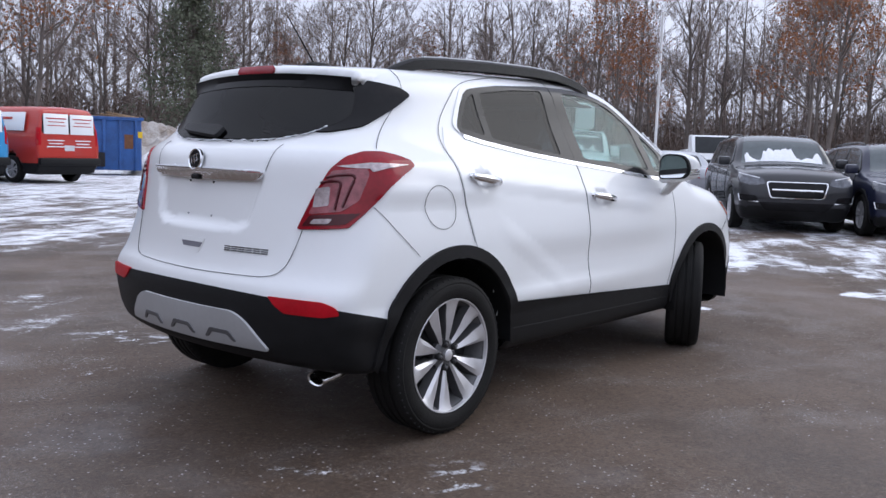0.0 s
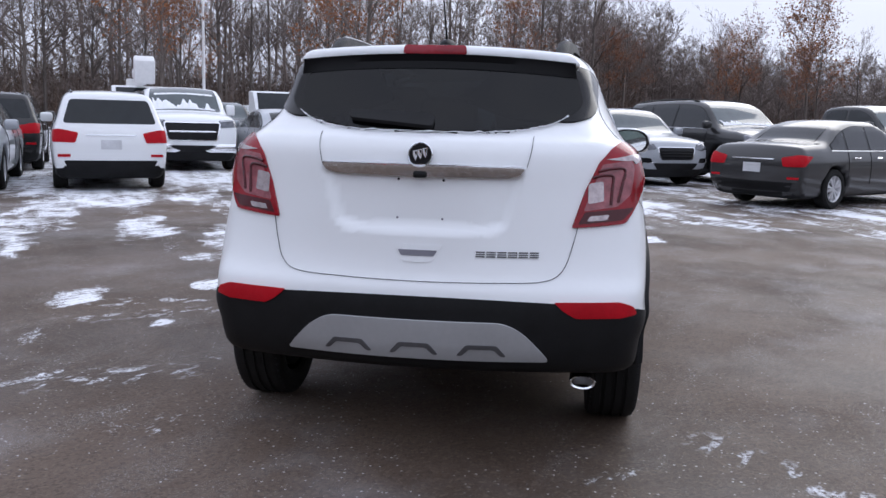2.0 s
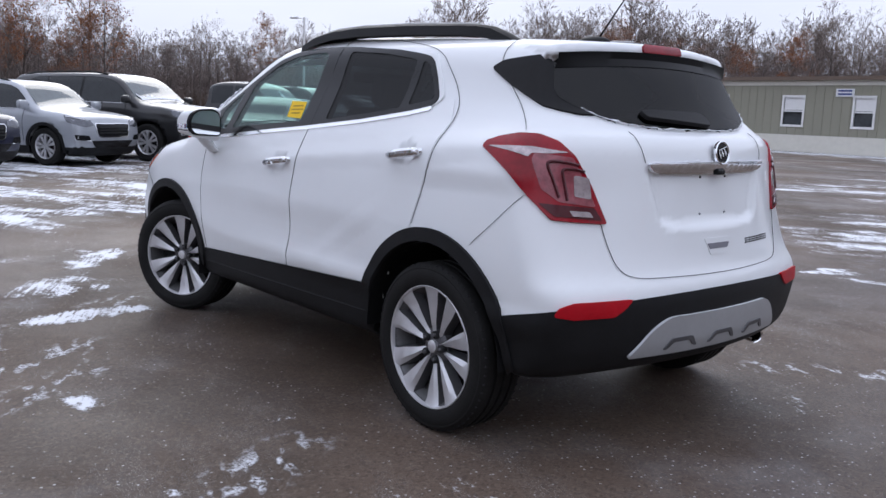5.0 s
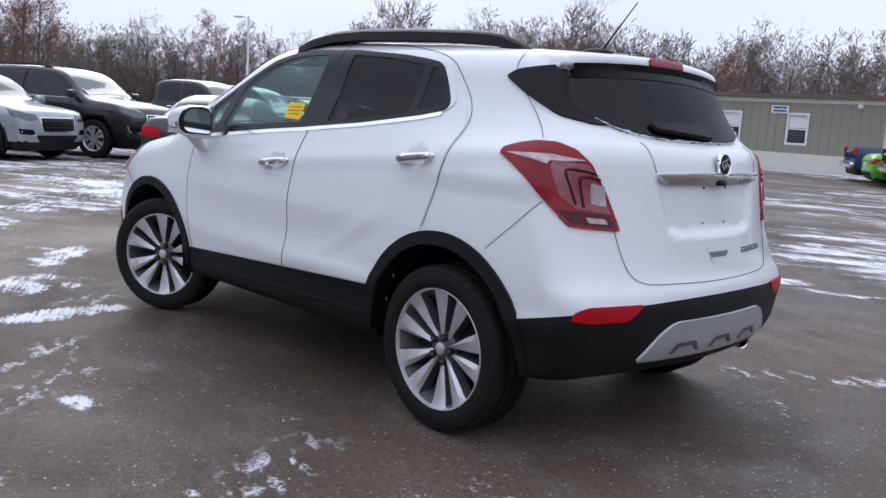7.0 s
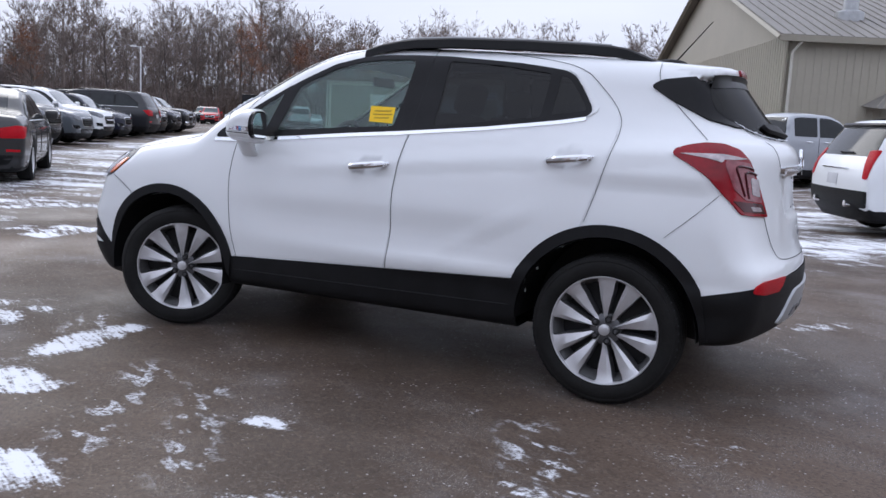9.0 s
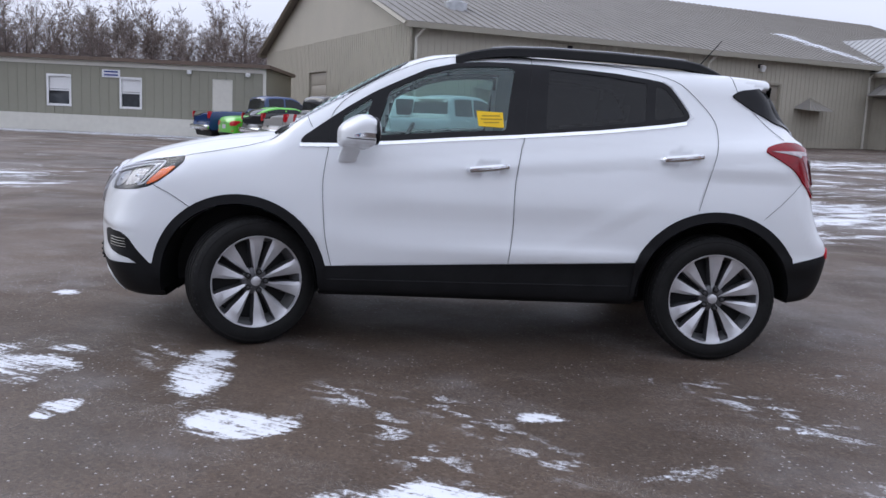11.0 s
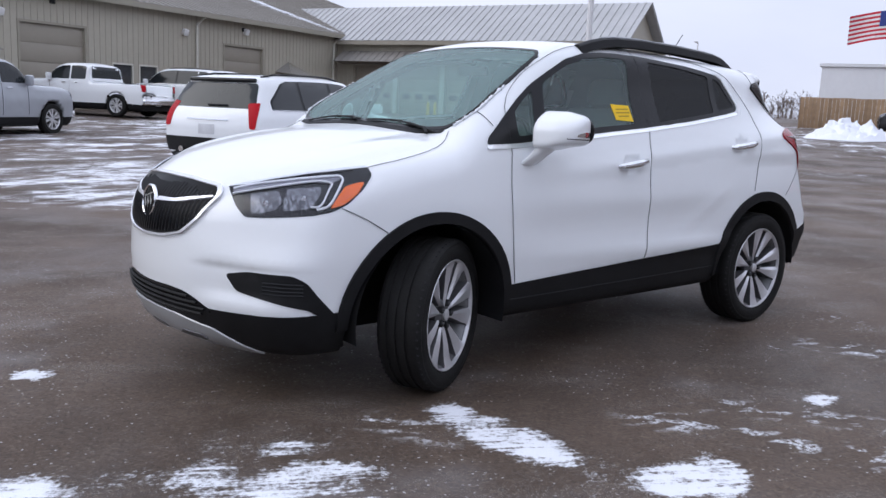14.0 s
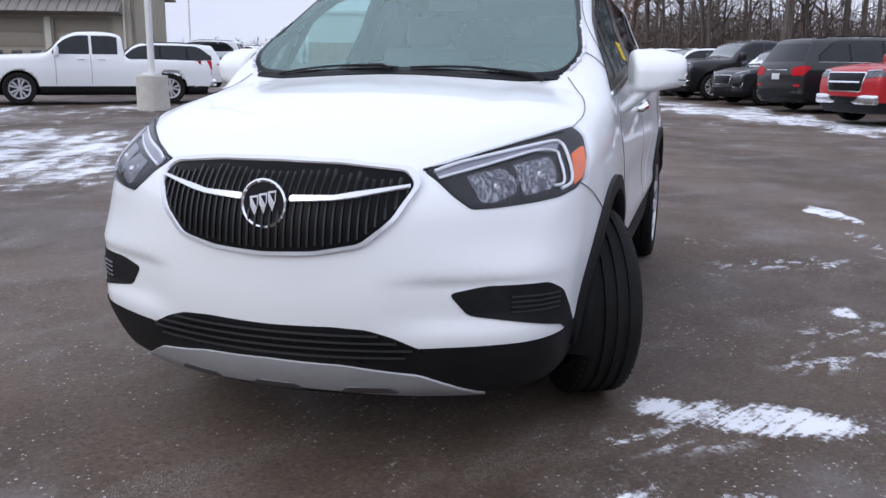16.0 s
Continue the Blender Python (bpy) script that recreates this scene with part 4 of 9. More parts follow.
for s in (1, -1):
    o = [(s * 0.075, 0.824), (s * 0.20, 0.827), (s * 0.25, 0.836), (s * 0.395, 0.856), (s * 0.395, 0.850), (s * 0.25, 0.822), (s * 0.20, 0.815), (s * 0.075, 0.808)]
    panel("grille_wing", skin(F0, end(rounded(o, 0.006)), OUT_X, 0.018, 0.02, 0.015), M["bright_trim"], grille, "chrome grille wing")
badge((2.268, 0, 0.805), pose(0, 0, 0, 0, 0, -90) @ pose(0, 0, 0, 8, 0, 0), 0.072)
LAMP = [(2.092, 0.415, 0.896), (2.015, 0.492, 0.923), (1.87, 0.622, 0.962), (1.73, 0.715, 0.990), (1.64, 0.765, 1.004), (1.640, 0.80, 0.976), (1.695, 0.823, 0.920), (1.77, 0.828, 0.862), (1.83, 0.814, 0.832), (1.90, 0.777, 0.814), (1.968, 0.715, 0.804), (2.05, 0.62, 0.794), (2.09, 0.558, 0.791), (2.100, 0.505, 0.828), (2.099, 0.455, 0.872)]
DIAGF = (-1, -1, 0)
hl = both_sides("head_lamp", skin(F0, rounded(LAMP, 0.015), DIAGF, 0.002, 0.03, 0.03), M["lamp_dark"], hero, "swept-back head lamp with amber corner")
# the light strip runs along the top and down the outer end; two reflector bowls sit inside it
STRIP_OUT = [(2.083, 0.447, 0.891), (2.02, 0.509, 0.914), (1.89, 0.633, 0.943), (1.775, 0.722, 0.962), (1.752, 0.745, 0.957), (1.765, 0.765, 0.935), (1.835, 0.795, 0.856), (1.885, 0.775, 0.836)]
STRIP_IN = [(2.093, 0.462, 0.874), (1.975, 0.590, 0.910), (1.85, 0.690, 0.938), (1.800, 0.742, 0.934), (1.815, 0.755, 0.912), (1.868, 0.780, 0.853), (1.905, 0.760, 0.845)]
GLOW = STRIP_OUT[:5] + STRIP_IN[3::-1]
BOWL_A = [(2.046, 0.525, 0.880), (1.972, 0.615, 0.897), (1.970, 0.665, 0.862), (1.999, 0.662, 0.830), (2.053, 0.610, 0.806), (2.070, 0.575, 0.812)]
BOWL_B = [(1.945, 0.640, 0.906), (1.838, 0.728, 0.921), (1.858, 0.754, 0.887), (1.905, 0.758, 0.840), (1.985, 0.685, 0.822)]
AMB = [(1.765, 0.788, 0.925), (1.705, 0.803, 0.943), (1.682, 0.808, 0.944), (1.725, 0.822, 0.900), (1.785, 0.822, 0.860), (1.838, 0.802, 0.842)]
for k, ob in enumerate(hl):
    flip = mirrored if k else (lambda q: q)
    turn_side = np.array((1, -1, 1) if k else (1, 1, 1))
    panel("upper_bezel", flip(skin(F0, rounded(GLOW, 0.01), DIAGF, 0.005, 0.01, 0.02)), M["lamp_grey"], ob)
    for o in (BOWL_A, BOWL_B):
        bowl = panel("reflector_bowl", flip(skin(F0, rounded(o, 0.014), DIAGF, 0.005, 0.01, 0.02)), M["fluted"], ob, "fluted silver reflector with painted glints")
        mid_o = np.mean(o, 0)
        q = on_surface(F0, [mid_o], DIAGF, 0.004)[0] * turn_side
        part("bulb_shield", lathe([(0.0, 0.006), (0.010, 0.005), (0.012, 0.0), (0.012, -0.01)], 14, m=Matrix.Translation(q) @ pose(0, 0, 0, 0, 0, -45 if not k else 225)), M["chrome"], bowl)
    part("light_strip", tube(on_surface(F0, flowing(STRIP_OUT, 4), DIAGF, 0.008) * turn_side, 0.0055, 6), M["lamp_white"], ob, "white daytime light strip")
    part("light_strip", tube(on_surface(F0, flowing(STRIP_IN, 4), DIAGF, 0.008) * turn_side, 0.0045, 6), M["lamp_white"], ob, "white daytime light strip")
    panel("amber_lens", flip(skin(F0, rounded(AMB, 0.01), DIAGF, 0.007, 0.01, 0.02)), M["amber"], ob)
    cover = panel("lamp_cover", flip(skin(F0, rounded(toward(LAMP, np.mean(LAMP, 0), 0.985), 0.015), DIAGF, 0.015, 0.013, 0.03)), M["lamp_cover"], ob)
    cover.visible_shadow = False
LOWG = [(0.0, 0.456), (-0.20, 0.460), (-0.30, 0.453), (-0.37, 0.430), (-0.46, 0.385), (-0.30, 0.352), (0, 0.344), (0.30, 0.352), (0.46, 0.385), (0.37, 0.430), (0.30, 0.453), (0.20, 0.460)]
lg = panel("lower_grille", skin(F0, end(rounded(LOWG, 0.02)), OUT_X, 0.004, 0.03, 0.04), M["gloss_black"], hero, "black slatted lower grille")
for z, w in ((0.438, 0.33), (0.416, 0.38), (0.394, 0.42), (0.372, 0.40)):
    p = on_surface(F0, [(0, y, z - 0.02 * (abs(y) / 0.45) ** 2 * 0) for y in np.linspace(-w, w, 15)], OUT_X, 0.010)
    part("grille_slat", tube(p, 0.0058, 5), M["plastic"], lg)
FOG = [(2.153, 0.512, 0.556), (2.104, 0.609, 0.576), (1.989, 0.77, 0.576), (1.938, 0.803, 0.547), (1.883, 0.816, 0.476), (1.809, 0.819, 0.400), (1.90, 0.808, 0.412), (1.933, 0.801, 0.436), (2.04, 0.715, 0.462), (2.099, 0.628, 0.479), (2.129, 0.564, 0.490)]
fogs = both_sides("fog_bezel", skin(F0, rounded(FOG, 0.02), (-1, -0.8, 0), 0.004, 0.03, 0.03), M["plastic"], hero, "black bumper corner vent")
for k, ob in enumerate(fogs):
    for z in (0.54, 0.525, 0.51, 0.495):
        p = on_surface(F0, [(2.05, 0.66, z), (2.00, 0.74, z), (1.96, 0.80, z)], (-1, -0.8, 0), 0.006)
        part("vent_slat", tube(p * ((1, -1, 1) if k else (1, 1, 1)), 0.004, 4), M["gloss_black"], ob)
FSKID = [(0.0, 0.350), (-0.22, 0.344), (-0.43, 0.312), (-0.60, 0.222), (-0.43, 0.232), (-0.20, 0.252), (0, 0.258), (0.20, 0.252), (0.43, 0.232), (0.60, 0.222), (0.43, 0.312), (0.22, 0.344)]
panel("front_skid_plate", skin(F0, end(rounded(FSKID, 0.02)), OUT_X, 0.012, 0.03, 0.04), M["skid"], hero, "satin silver front skid plate")
for y in (0.28, 0.0, -0.28):
    panel("skid_notch", skin(F0, end(rounded([(y + 0.085, 0.252), (y + 0.06, 0.272), (y - 0.06, 0.272), (y - 0.085, 0.252)], 0.006)), OUT_X, 0.015, 0.02, 0.03), M["alloy_dark"], hero)
panel("cowl", skin(F0, whole([(1.205, 0.0, 0), (1.208, 0.30, 0), (1.190, 0.50, 0), (1.150, 0.630, 0), (1.128, 0.636, 0), (1.160, 0.50, 0), (1.174, 0.30, 0), (1.170, 0.0, 0)]), DOWN, 0.005, 0.02, 0.04), M["plastic"], hero)
for y0, y1 in ((0.60, 0.05), (0.0, -0.52)):
    q = on_surface(F0, [(1.162 - 0.018 * math.sin(math.pi * t), y0 + (y1 - y0) * t, 0) for t in np.linspace(0, 1, 9)], DOWN, 0.011)
    blade = part("front_wiper", tube(q, 0.0045, 6), M["plastic"], hero, "black windscreen wiper")
    part("wiper_pivot", tube([q[0] + (0.022, -0.02, -0.006), q[1] + (0.01, 0, 0.004), q[4]], [0.008, 0.007, 0.004], 8), M["plastic"], blade)

# roof rails and aerial
for s in (1, -1):
    rail_x = [0.20, 0.10, 0.0, -0.10, -0.32, -0.685, -1.0, -1.12, -1.20, -1.29, -1.36]
    rail_z = [1.618, 1.648, 1.668, 1.679, 1.684, 1.677, 1.664, 1.656, 1.644, 1.610, 1.576]
    bm = bmesh.new()
    rings = []
    for x, z in zip(rail_x, rail_z):
        y = 0.555 - 0.06 * max(0, -x - 0.3) ** 1.5 + 0.012 * (x > 0)
        base = z - 0.052
        rings.append([bm.verts.new((x, s * (y + dy), zz)) for dy, zz in ((-0.035, base), (-0.026, z - 0.008), (-0.012, z), (0.012, z), (0.028, z - 0.010), (0.040, base))])
    for a, b in zip(rings, rings[1:]):
        for k in range(5):
            bm.faces.new((a[k], a[k + 1], b[k + 1], b[k]))
    bm.faces.new(rings[0])
    bm.faces.new(rings[-1])
    rail = part("roof_rail", bm, M["plastic"], hero, "matt black roof rail")
    part("rail_strip", tube([(x, s * (0.555 - 0.06 * max(0, -x - 0.3) ** 1.5), z + 0.001) for x, z in zip(rail_x[2:8], rail_z[2:8])], 0.006, 6), M["skid"], rail)
pod = bmesh.new()
bmesh.ops.create_uvsphere(pod, u_segments=20, v_segments=10, radius=1.0, matrix=Matrix.Translation((-1.30, 0, 1.607)) @ Matrix.Diagonal((0.10, 0.038, 0.032, 1)))
aer = part("aerial_base", pod, M["plastic"], hero, "black roof aerial with thin mast")
part("aerial_mast", tube([(-1.33, 0, 1.625), (-1.50, 0, 1.83)], [0.0045, 0.0025], 6), M["plastic"], aer)


def mirror_solid(p):
    """A wedge-shaped housing: rounded nose in front, flat back, sloping underside."""
    x, y, z = p.T
    u, v, w = x - 0.695, y - 0.985, z - 1.178
    f = smax(np.hypot(u / 0.125, np.maximum(v + 0.02, 0) / 0.140) - 1, np.abs(v) / 0.135 - 1, 0.35) * 0.13
    f = smax(f, -0.050 - u, 0.02)
    f = smax(f, w - (0.090 - 1.3 * np.clip(u - 0.005, 0, 1) ** 1.4 - 0.20 * np.clip(v, 0, 1)), 0.035)
    f = smax(f, -0.078 - 0.10 * np.clip(-v, 0, 1) + 0.28 * np.clip(v, -0.04, 1) * 0.6 + 0.10 * np.clip(u, 0, 1) - w, 0.03)
    return f


def hero_mirror(s):
    verts, faces = surface_net(mirror_solid, (0.60, 0.80, 1.02), (0.94, 1.20, 1.34), 0.016)
    g = gradient(mirror_solid, verts)
    vf = (verts, [tuple(q) for q in faces], g / np.maximum(np.linalg.norm(g, axis=1), 1e-6)[:, None])
    shell = panel("door_mirror", vf if s > 0 else mirrored(vf), M["paint_white"], hero, "white door mirror housing")
    arm = bmesh.new()
    rings = []
    for (x, y, z), a, b in (((0.770, 0.835, 1.020), 0.050, 0.022), ((0.762, 0.865, 1.045), 0.050, 0.024), ((0.745, 0.905, 1.085), 0.052, 0.028), ((0.725, 0.945, 1.125), 0.056, 0.034)):
        rings.append([arm.verts.new((x + a * math.cos(t), s * (y + b * math.sin(t)), z - 0.35 * b * math.sin(t))) for t in (2 * math.pi * k / 16 for k in range(16))])
    for a, b in zip(rings, rings[1:]):
        for k in range(16):
            arm.faces.new((a[k], a[(k + 1) % 16], b[(k + 1) % 16], b[k]))
    arm.faces.new(rings[0])
    arm.faces.new(rings[-1])
    part("mirror_arm", arm, M["paint_white"], shell)
    back = Matrix(((0, 0, -1, 0), (s, 0, 0, 0), (0, 1, 0, 0), (0, 0, 0, 1)))
    o = rounded([(-0.125, -0.072), (-0.120, 0.060), (-0.06, 0.082), (0.06, 0.078), (0.118, 0.045), (0.128, -0.02), (0.09, -0.062)], 0.03)
    part("mirror_rim", prism(o, 0.018, Matrix.Translation((0.658, s * 0.985, 1.178)) @ back, bevel=0.003), M["gloss_black"], shell)
    part("mirror_glass", prism([(a * 0.88, b * 0.88) for a, b in o], 0.004, Matrix.Translation((0.639, s * 0.985, 1.178)) @ back), M["mirror"], shell)
    lens = skin(mirror_solid, rounded([(0.655, 0, 1.150), (0.655, 0, 1.174), (0.72, 0, 1.178), (0.765, 0, 1.166), (0.772, 0, 1.156), (0.72, 0, 1.152)], 0.006), IN_Y, 0.003, 0.008, 0.02)
    panel("indicator_lens", lens if s > 0 else mirrored(lens), M["chrome"], shell, "clear indicator lens in a dark rim")
    low = skin(mirror_solid, rounded([(0.650, 0, 1.138), (0.650, 0, 1.143), (0.80, 0, 1.148), (0.80, 0, 1.144)], 0.001), IN_Y, 0.0012, 0.003, 0.02)
    panel("mirror_seam", low if s > 0 else mirrored(low), M["gap"], shell)
    # the housing sweeps back towards its outer end
    swing = pose(0.70, s * 0.90, 0, 0, 0, s * 17) @ Matrix.Diagonal((1, 0.93, 1, 1)) @ pose(-0.70, -s * 0.90, 0)
    for ob in [shell] + [c for c in shell.children if c.name.split(".")[0] != "mirror_arm"]:
        ob.data.transform(swing)


for s in (1, -1):
    hero_mirror(s)
    for x, z in ((0.010, 1.012), (-1.045, 1.112)):
        p = on_surface(F0, [(x + d, 0, z - d * 0.13) for d in (-0.112, -0.092, -0.04, 0.04, 0.092, 0.112)], IN_Y, 0.0)
        lift = np.array([0.0, 0.022, 0.047, 0.047, 0.022, 0.0])
        p = p + np.stack([0 * lift, lift, 0 * lift], 1)
        handle = part("door_handle", tube(p * (1, s, 1), [0.010, 0.017, 0.020, 0.020, 0.018, 0.010], 10), M["chrome"], hero, "chrome door handle")
        part("lock_cover", box_bm((0.045, 0.012, 0.026), Matrix.Translation(p[1] * (1, s, 1)), 0.005), M["chrome"], handle)
st = skin(F0, [(-0.072, 0, 1.228), (0.067, 0, 1.233), (0.079, 0, 1.314), (-0.066, 0, 1.311)], IN_Y, 0.0045, 0.002, 0.05)
sticker = tagged(panel("window_sticker", st, M["yellow"], hero), "yellow paper notice on the driver's window")
for k, (a, b) in enumerate(((-0.05, 0.05), (-0.06, 0.055), (-0.045, 0.04))):
    z = 1.295 - 0.018 * k
    bar = skin(F0, [(a, 0, z), (b, 0, z - 0.003), (b, 0, z - 0.010), (a, 0, z - 0.007)], IN_Y, 0.0055, 0.002, 0.05)
    panel("text_bar", bar, M["print"], sticker)


# ---- wheels ----
def hero_wheel(name, steer, x, s):
    m = pose(x, s * 0.775, HUB_Z, 0, 0, steer) @ Matrix.Diagonal((1, s, 1, 1))
    wheel = tagged(new(name), "ten-spoke alloy wheel with black tyre")
    wheel.parent = hero
    prof = [(0.238, -0.085), (0.255, -0.100), (0.290, -0.108), (0.325, -0.104), (0.340, -0.092)]
    for y0 in (-0.065, -0.022, 0.022, 0.065):
        prof += [(TYRE_R, y0 - 0.014), (TYRE_R, y0 + 0.012), (TYRE_R - 0.008, y0 + 0.014), (TYRE_R - 0.008, y0 + 0.028)]
    prof = prof[:-2] + [(0.340, 0.092), (0.325, 0.104), (0.318, 0.1035), (0.314, 0.106), (0.290, 0.108), (0.262, 0.102), (0.258, 0.099), (0.250, 0.094), (0.240, 0.080)]
    tyre = part("tyre", lathe(prof, 72, m=m), M["rubber"], wheel, "black tyre", sharp=28)
    sipes = bmesh.new()
    for k in range(60):
        a = 2 * math.pi * k / 60
        for y0, sk in ((-0.078, 0.10), (0.078, -0.10)):
            block(sipes, (0.007, 0.034, 0.012), m @ Matrix.Rotation(a + 0.02 * sk, 4, "Y") @ pose(0, y0, TYRE_R - 0.0105, 0, 0, 90 * sk))
    tagged(part("tread_groove", sipes, M["gap"], tyre), kind="stuff")
    rim = part("rim", lathe([(0.246, 0.090), (0.2535, 0.0975), (0.2515, 0.1005), (0.2465, 0.0990), (0.2440, 0.092), (0.2420, 0.084)], 72, m=m), M["alloy"], wheel)
    part("rim_barrel", lathe([(0.2422, 0.085), (0.230, 0.05), (0.220, 0.0), (0.214, -0.08)], 60, m=m), M["barrel"], rim)
    # added disc: its near-black colour paints the shade behind the spokes
    part("rim_well", lathe([(0.06, 0.012), (0.15, 0.002), (0.222, -0.010)], 40, m=m), M["rim_shade"], rim)
    part("brake_disc", lathe([(0.0, 0.008), (0.07, 0.008), (0.075, -0.002), (0.145, -0.002), (0.145, -0.02)], 40, m=m), M["steel"], wheel)
    for k in range(10):
        odd = k % 2
        rows = ((0.022, -0.006, 0.006, 0.064), (0.060, -0.0085, 0.0085, 0.070), (0.10, -0.0155, 0.0140, 0.077), (0.145, -0.028, 0.0215, 0.084), (0.185, -0.040, 0.0265, 0.0885), (0.218, -0.0465, 0.0290, 0.0935), (0.236, -0.053, 0.0345, 0.0965), (0.2455, -0.072, 0.054, 0.0985))
        bm, face_rings, edge_rings = bmesh.new(), [], []
        for r, left, right, y in rows:
            y -= 0.003 * odd * (r < 0.22)
            left, right = left * (0.90 if odd else 1.0), right * (1.0 if odd else 0.92)
            skew = 0.16 * (r - 0.05) * (1 if odd else 0.45)
            left, right = left + skew, right + skew
            face_rings.append([bm.verts.new((dx, yy, r)) for dx, yy in ((left, y - 0.009), (left * 0.3 + right * 0.7, y), (right, y - 0.011))])
            edge_rings.append(((left, y - 0.009), (right, y - 0.011), r))
        for a, b in zip(face_rings, face_rings[1:]):
            for j in range(2):
                bm.faces.new((a[j], a[j + 1], b[j + 1], b[j]))
        turn_k = m @ Matrix.Rotation(2 * math.pi * k / 10, 4, "Y")
        bmesh.ops.transform(bm, matrix=turn_k, verts=bm.verts)
        spoke = part("spoke", bm, M["alloy"], rim, "machined silver spoke face")
        flank = bmesh.new()
        for which in (0, 1):
            grow = -0.006 if which == 0 else 0.006
            top = [flank.verts.new((e[which][0], e[which][1], e[2])) for e in edge_rings]
            low = [flank.verts.new((e[which][0] + grow, e[which][1] - 0.045, e[2] * 0.985)) for e in edge_rings]
            for j in range(len(top) - 1):
                flank.faces.new((top[j], top[j + 1], low[j + 1], low[j]))
        bmesh.ops.transform(flank, matrix=turn_k, verts=flank.verts)
        part("spoke_flank", flank, M["alloy_dark"], spoke)
    part("hub", lathe([(0.074, 0.02), (0.074, 0.052), (0.062, 0.060), (0.036, 0.066), (0.0, 0.066)], 30, m=m), M["alloy_dark"], rim)
    part("hub_cap", lathe([(0.026, 0.05), (0.026, 0.078), (0.021, 0.081), (0.0, 0.082)], 24, m=m), M["alloy"], rim)
    for k in range(5):
        a = 2 * math.pi * (k + 0.5) / 5
        at = m @ Matrix.Translation((0.054 * math.cos(a), 0, 0.054 * math.sin(a)))
        # recess shade of the nut seats is put into their colour
        part("nut_seat", lathe([(0.0165, 0.045), (0.0165, 0.078), (0.0125, 0.080), (0.0115, 0.070), (0, 0.070)], 14, m=at), M["rim_shade"], rim)
        part("wheel_nut", lathe([(0.0, 0.086), (0.006, 0.085), (0.0085, 0.082), (0.009, 0.06)], 8, m=at), M["alloy_dark"], rim)


STEER = 27.0
hero_wheel("front_wheel", STEER, AXLE, 1)
hero_wheel("front_wheel", STEER - 2, AXLE, -1)
hero_wheel("rear_wheel", 0.0, -AXLE, 1)
hero_wheel("rear_wheel", 0.0, -AXLE, -1)


# ---- cabin ----
def hero_seat(x, y, w, tall=0.62, lean=14.0):
    seat = tagged(new("car_seat"), "grey cloth car seat")
    seat.parent = hero
    part("seat_cushion", box_bm((0.50, w, 0.16), pose(x, y, 0.66, 0, -6, 0), 0.05), M["seat"], seat)
    part("backrest", box_bm((0.14, w, tall), pose(x - 0.27, y, 0.68 + tall / 2, 0, -lean, 0), 0.05), M["seat"], seat)
    for dy in ((0.0,) if w < 0.8 else (-0.34, 0, 0.34)):
        part("headrest", box_bm((0.10, 0.26, 0.17), pose(x - 0.38, y + dy, 0.76 + tall, 0, -lean, 0), 0.04), M["seat"], seat)


for y in (0.36, -0.36):
    hero_seat(0.05, y, 0.50)
hero_seat(-0.80, 0.0, 0.98, 0.55, 18.0)
part("dashboard", box_bm((0.42, 1.36, 0.24), pose(0.80, 0, 1.01, 0, 8, 0), 0.07), M["trim"], hero)
part("cabin_floor", box_bm((2.6, 1.02, 0.08), pose(-0.3, 0, 0.50), 0.02), M["trim"], hero)
wheel_m = pose(0.50, 0.36, 1.06, 0, 65, 0)
ring = [wheel_m @ Vector((0.18 * math.cos(t), 0.18 * math.sin(t), 0)) for t in np.linspace(0, 2 * math.pi, 29)[:-1]]
steering = part("steering_wheel", tube(ring, 0.014, 8, closed=True), M["trim"], hero, "dark steering wheel")
part("steering_spokes", box_bm((0.08, 0.34, 0.03), wheel_m, 0.012), M["trim"], steering)
part("rear_view_mirror", box_bm((0.03, 0.24, 0.06), pose(0.42, 0, 1.47, 0, 10, 0), 0.015), M["trim"], hero)


# thin crusts of snow left along ledges
def snow_crust(path, way, seed, lift, fat, label):
    rng = np.random.default_rng(seed)
    q = on_surface(F_PLAIN, flowing(path, 14), way, lift)
    q = q + rng.normal(0, 0.0012, q.shape)
    r = np.clip(fat * (0.35 + 0.9 * np.abs(rng.normal(0, 0.7, len(q)))), 0.0012, fat * 1.8)
    tagged(part("snow_crust", tube(q, r.tolist(), 6), M["snow"], None, sharp=70), label, "snow", "snow crusts on the car")


snow_crust(end([(0.53, 1.312), (0.46, 1.276), (0.30, 1.247), (0.0, 1.240), (-0.30, 1.247), (-0.46, 1.276), (-0.53, 1.312)]), IN_X, 1, 0.010, 0.0026, "thin snow along the foot of the rear window")
snow_crust(end([(0.37, 1.124), (0.2, 1.127), (0.06, 1.128)]), IN_X, 2, 0.022, 0.0028, "thin snow on the chrome tailgate strip")
snow_crust(end([(-0.06, 1.128), (-0.2, 1.127), (-0.37, 1.124)]), IN_X, 3, 0.022, 0.0028, "thin snow on the chrome tailgate strip")
for s_, seed_ in ((1, 4), (-1, 5)):
    snow_crust([(1.10, s_ * 0.668, 0), (1.05, s_ * 0.694, 0), (0.98, s_ * 0.698, 0), (0.90, s_ * 0.680, 0), (0.78, s_ * 0.653, 0)], DOWN, seed_, 0.005, 0.006, "crumbs of snow along the windscreen edge")


# ---- ground: one sheet, fine round the car and coarse far off ----
def spaced(fine, reach, half):
    """Coordinates with the fine spacing out to half, then growing to reach."""
    out, d = list(np.arange(0, half, fine)), fine
    while out[-1] < reach:
        d *= 1.16
        out.append(out[-1] + d)
    return np.array([-v for v in out[:0:-1]] + out)


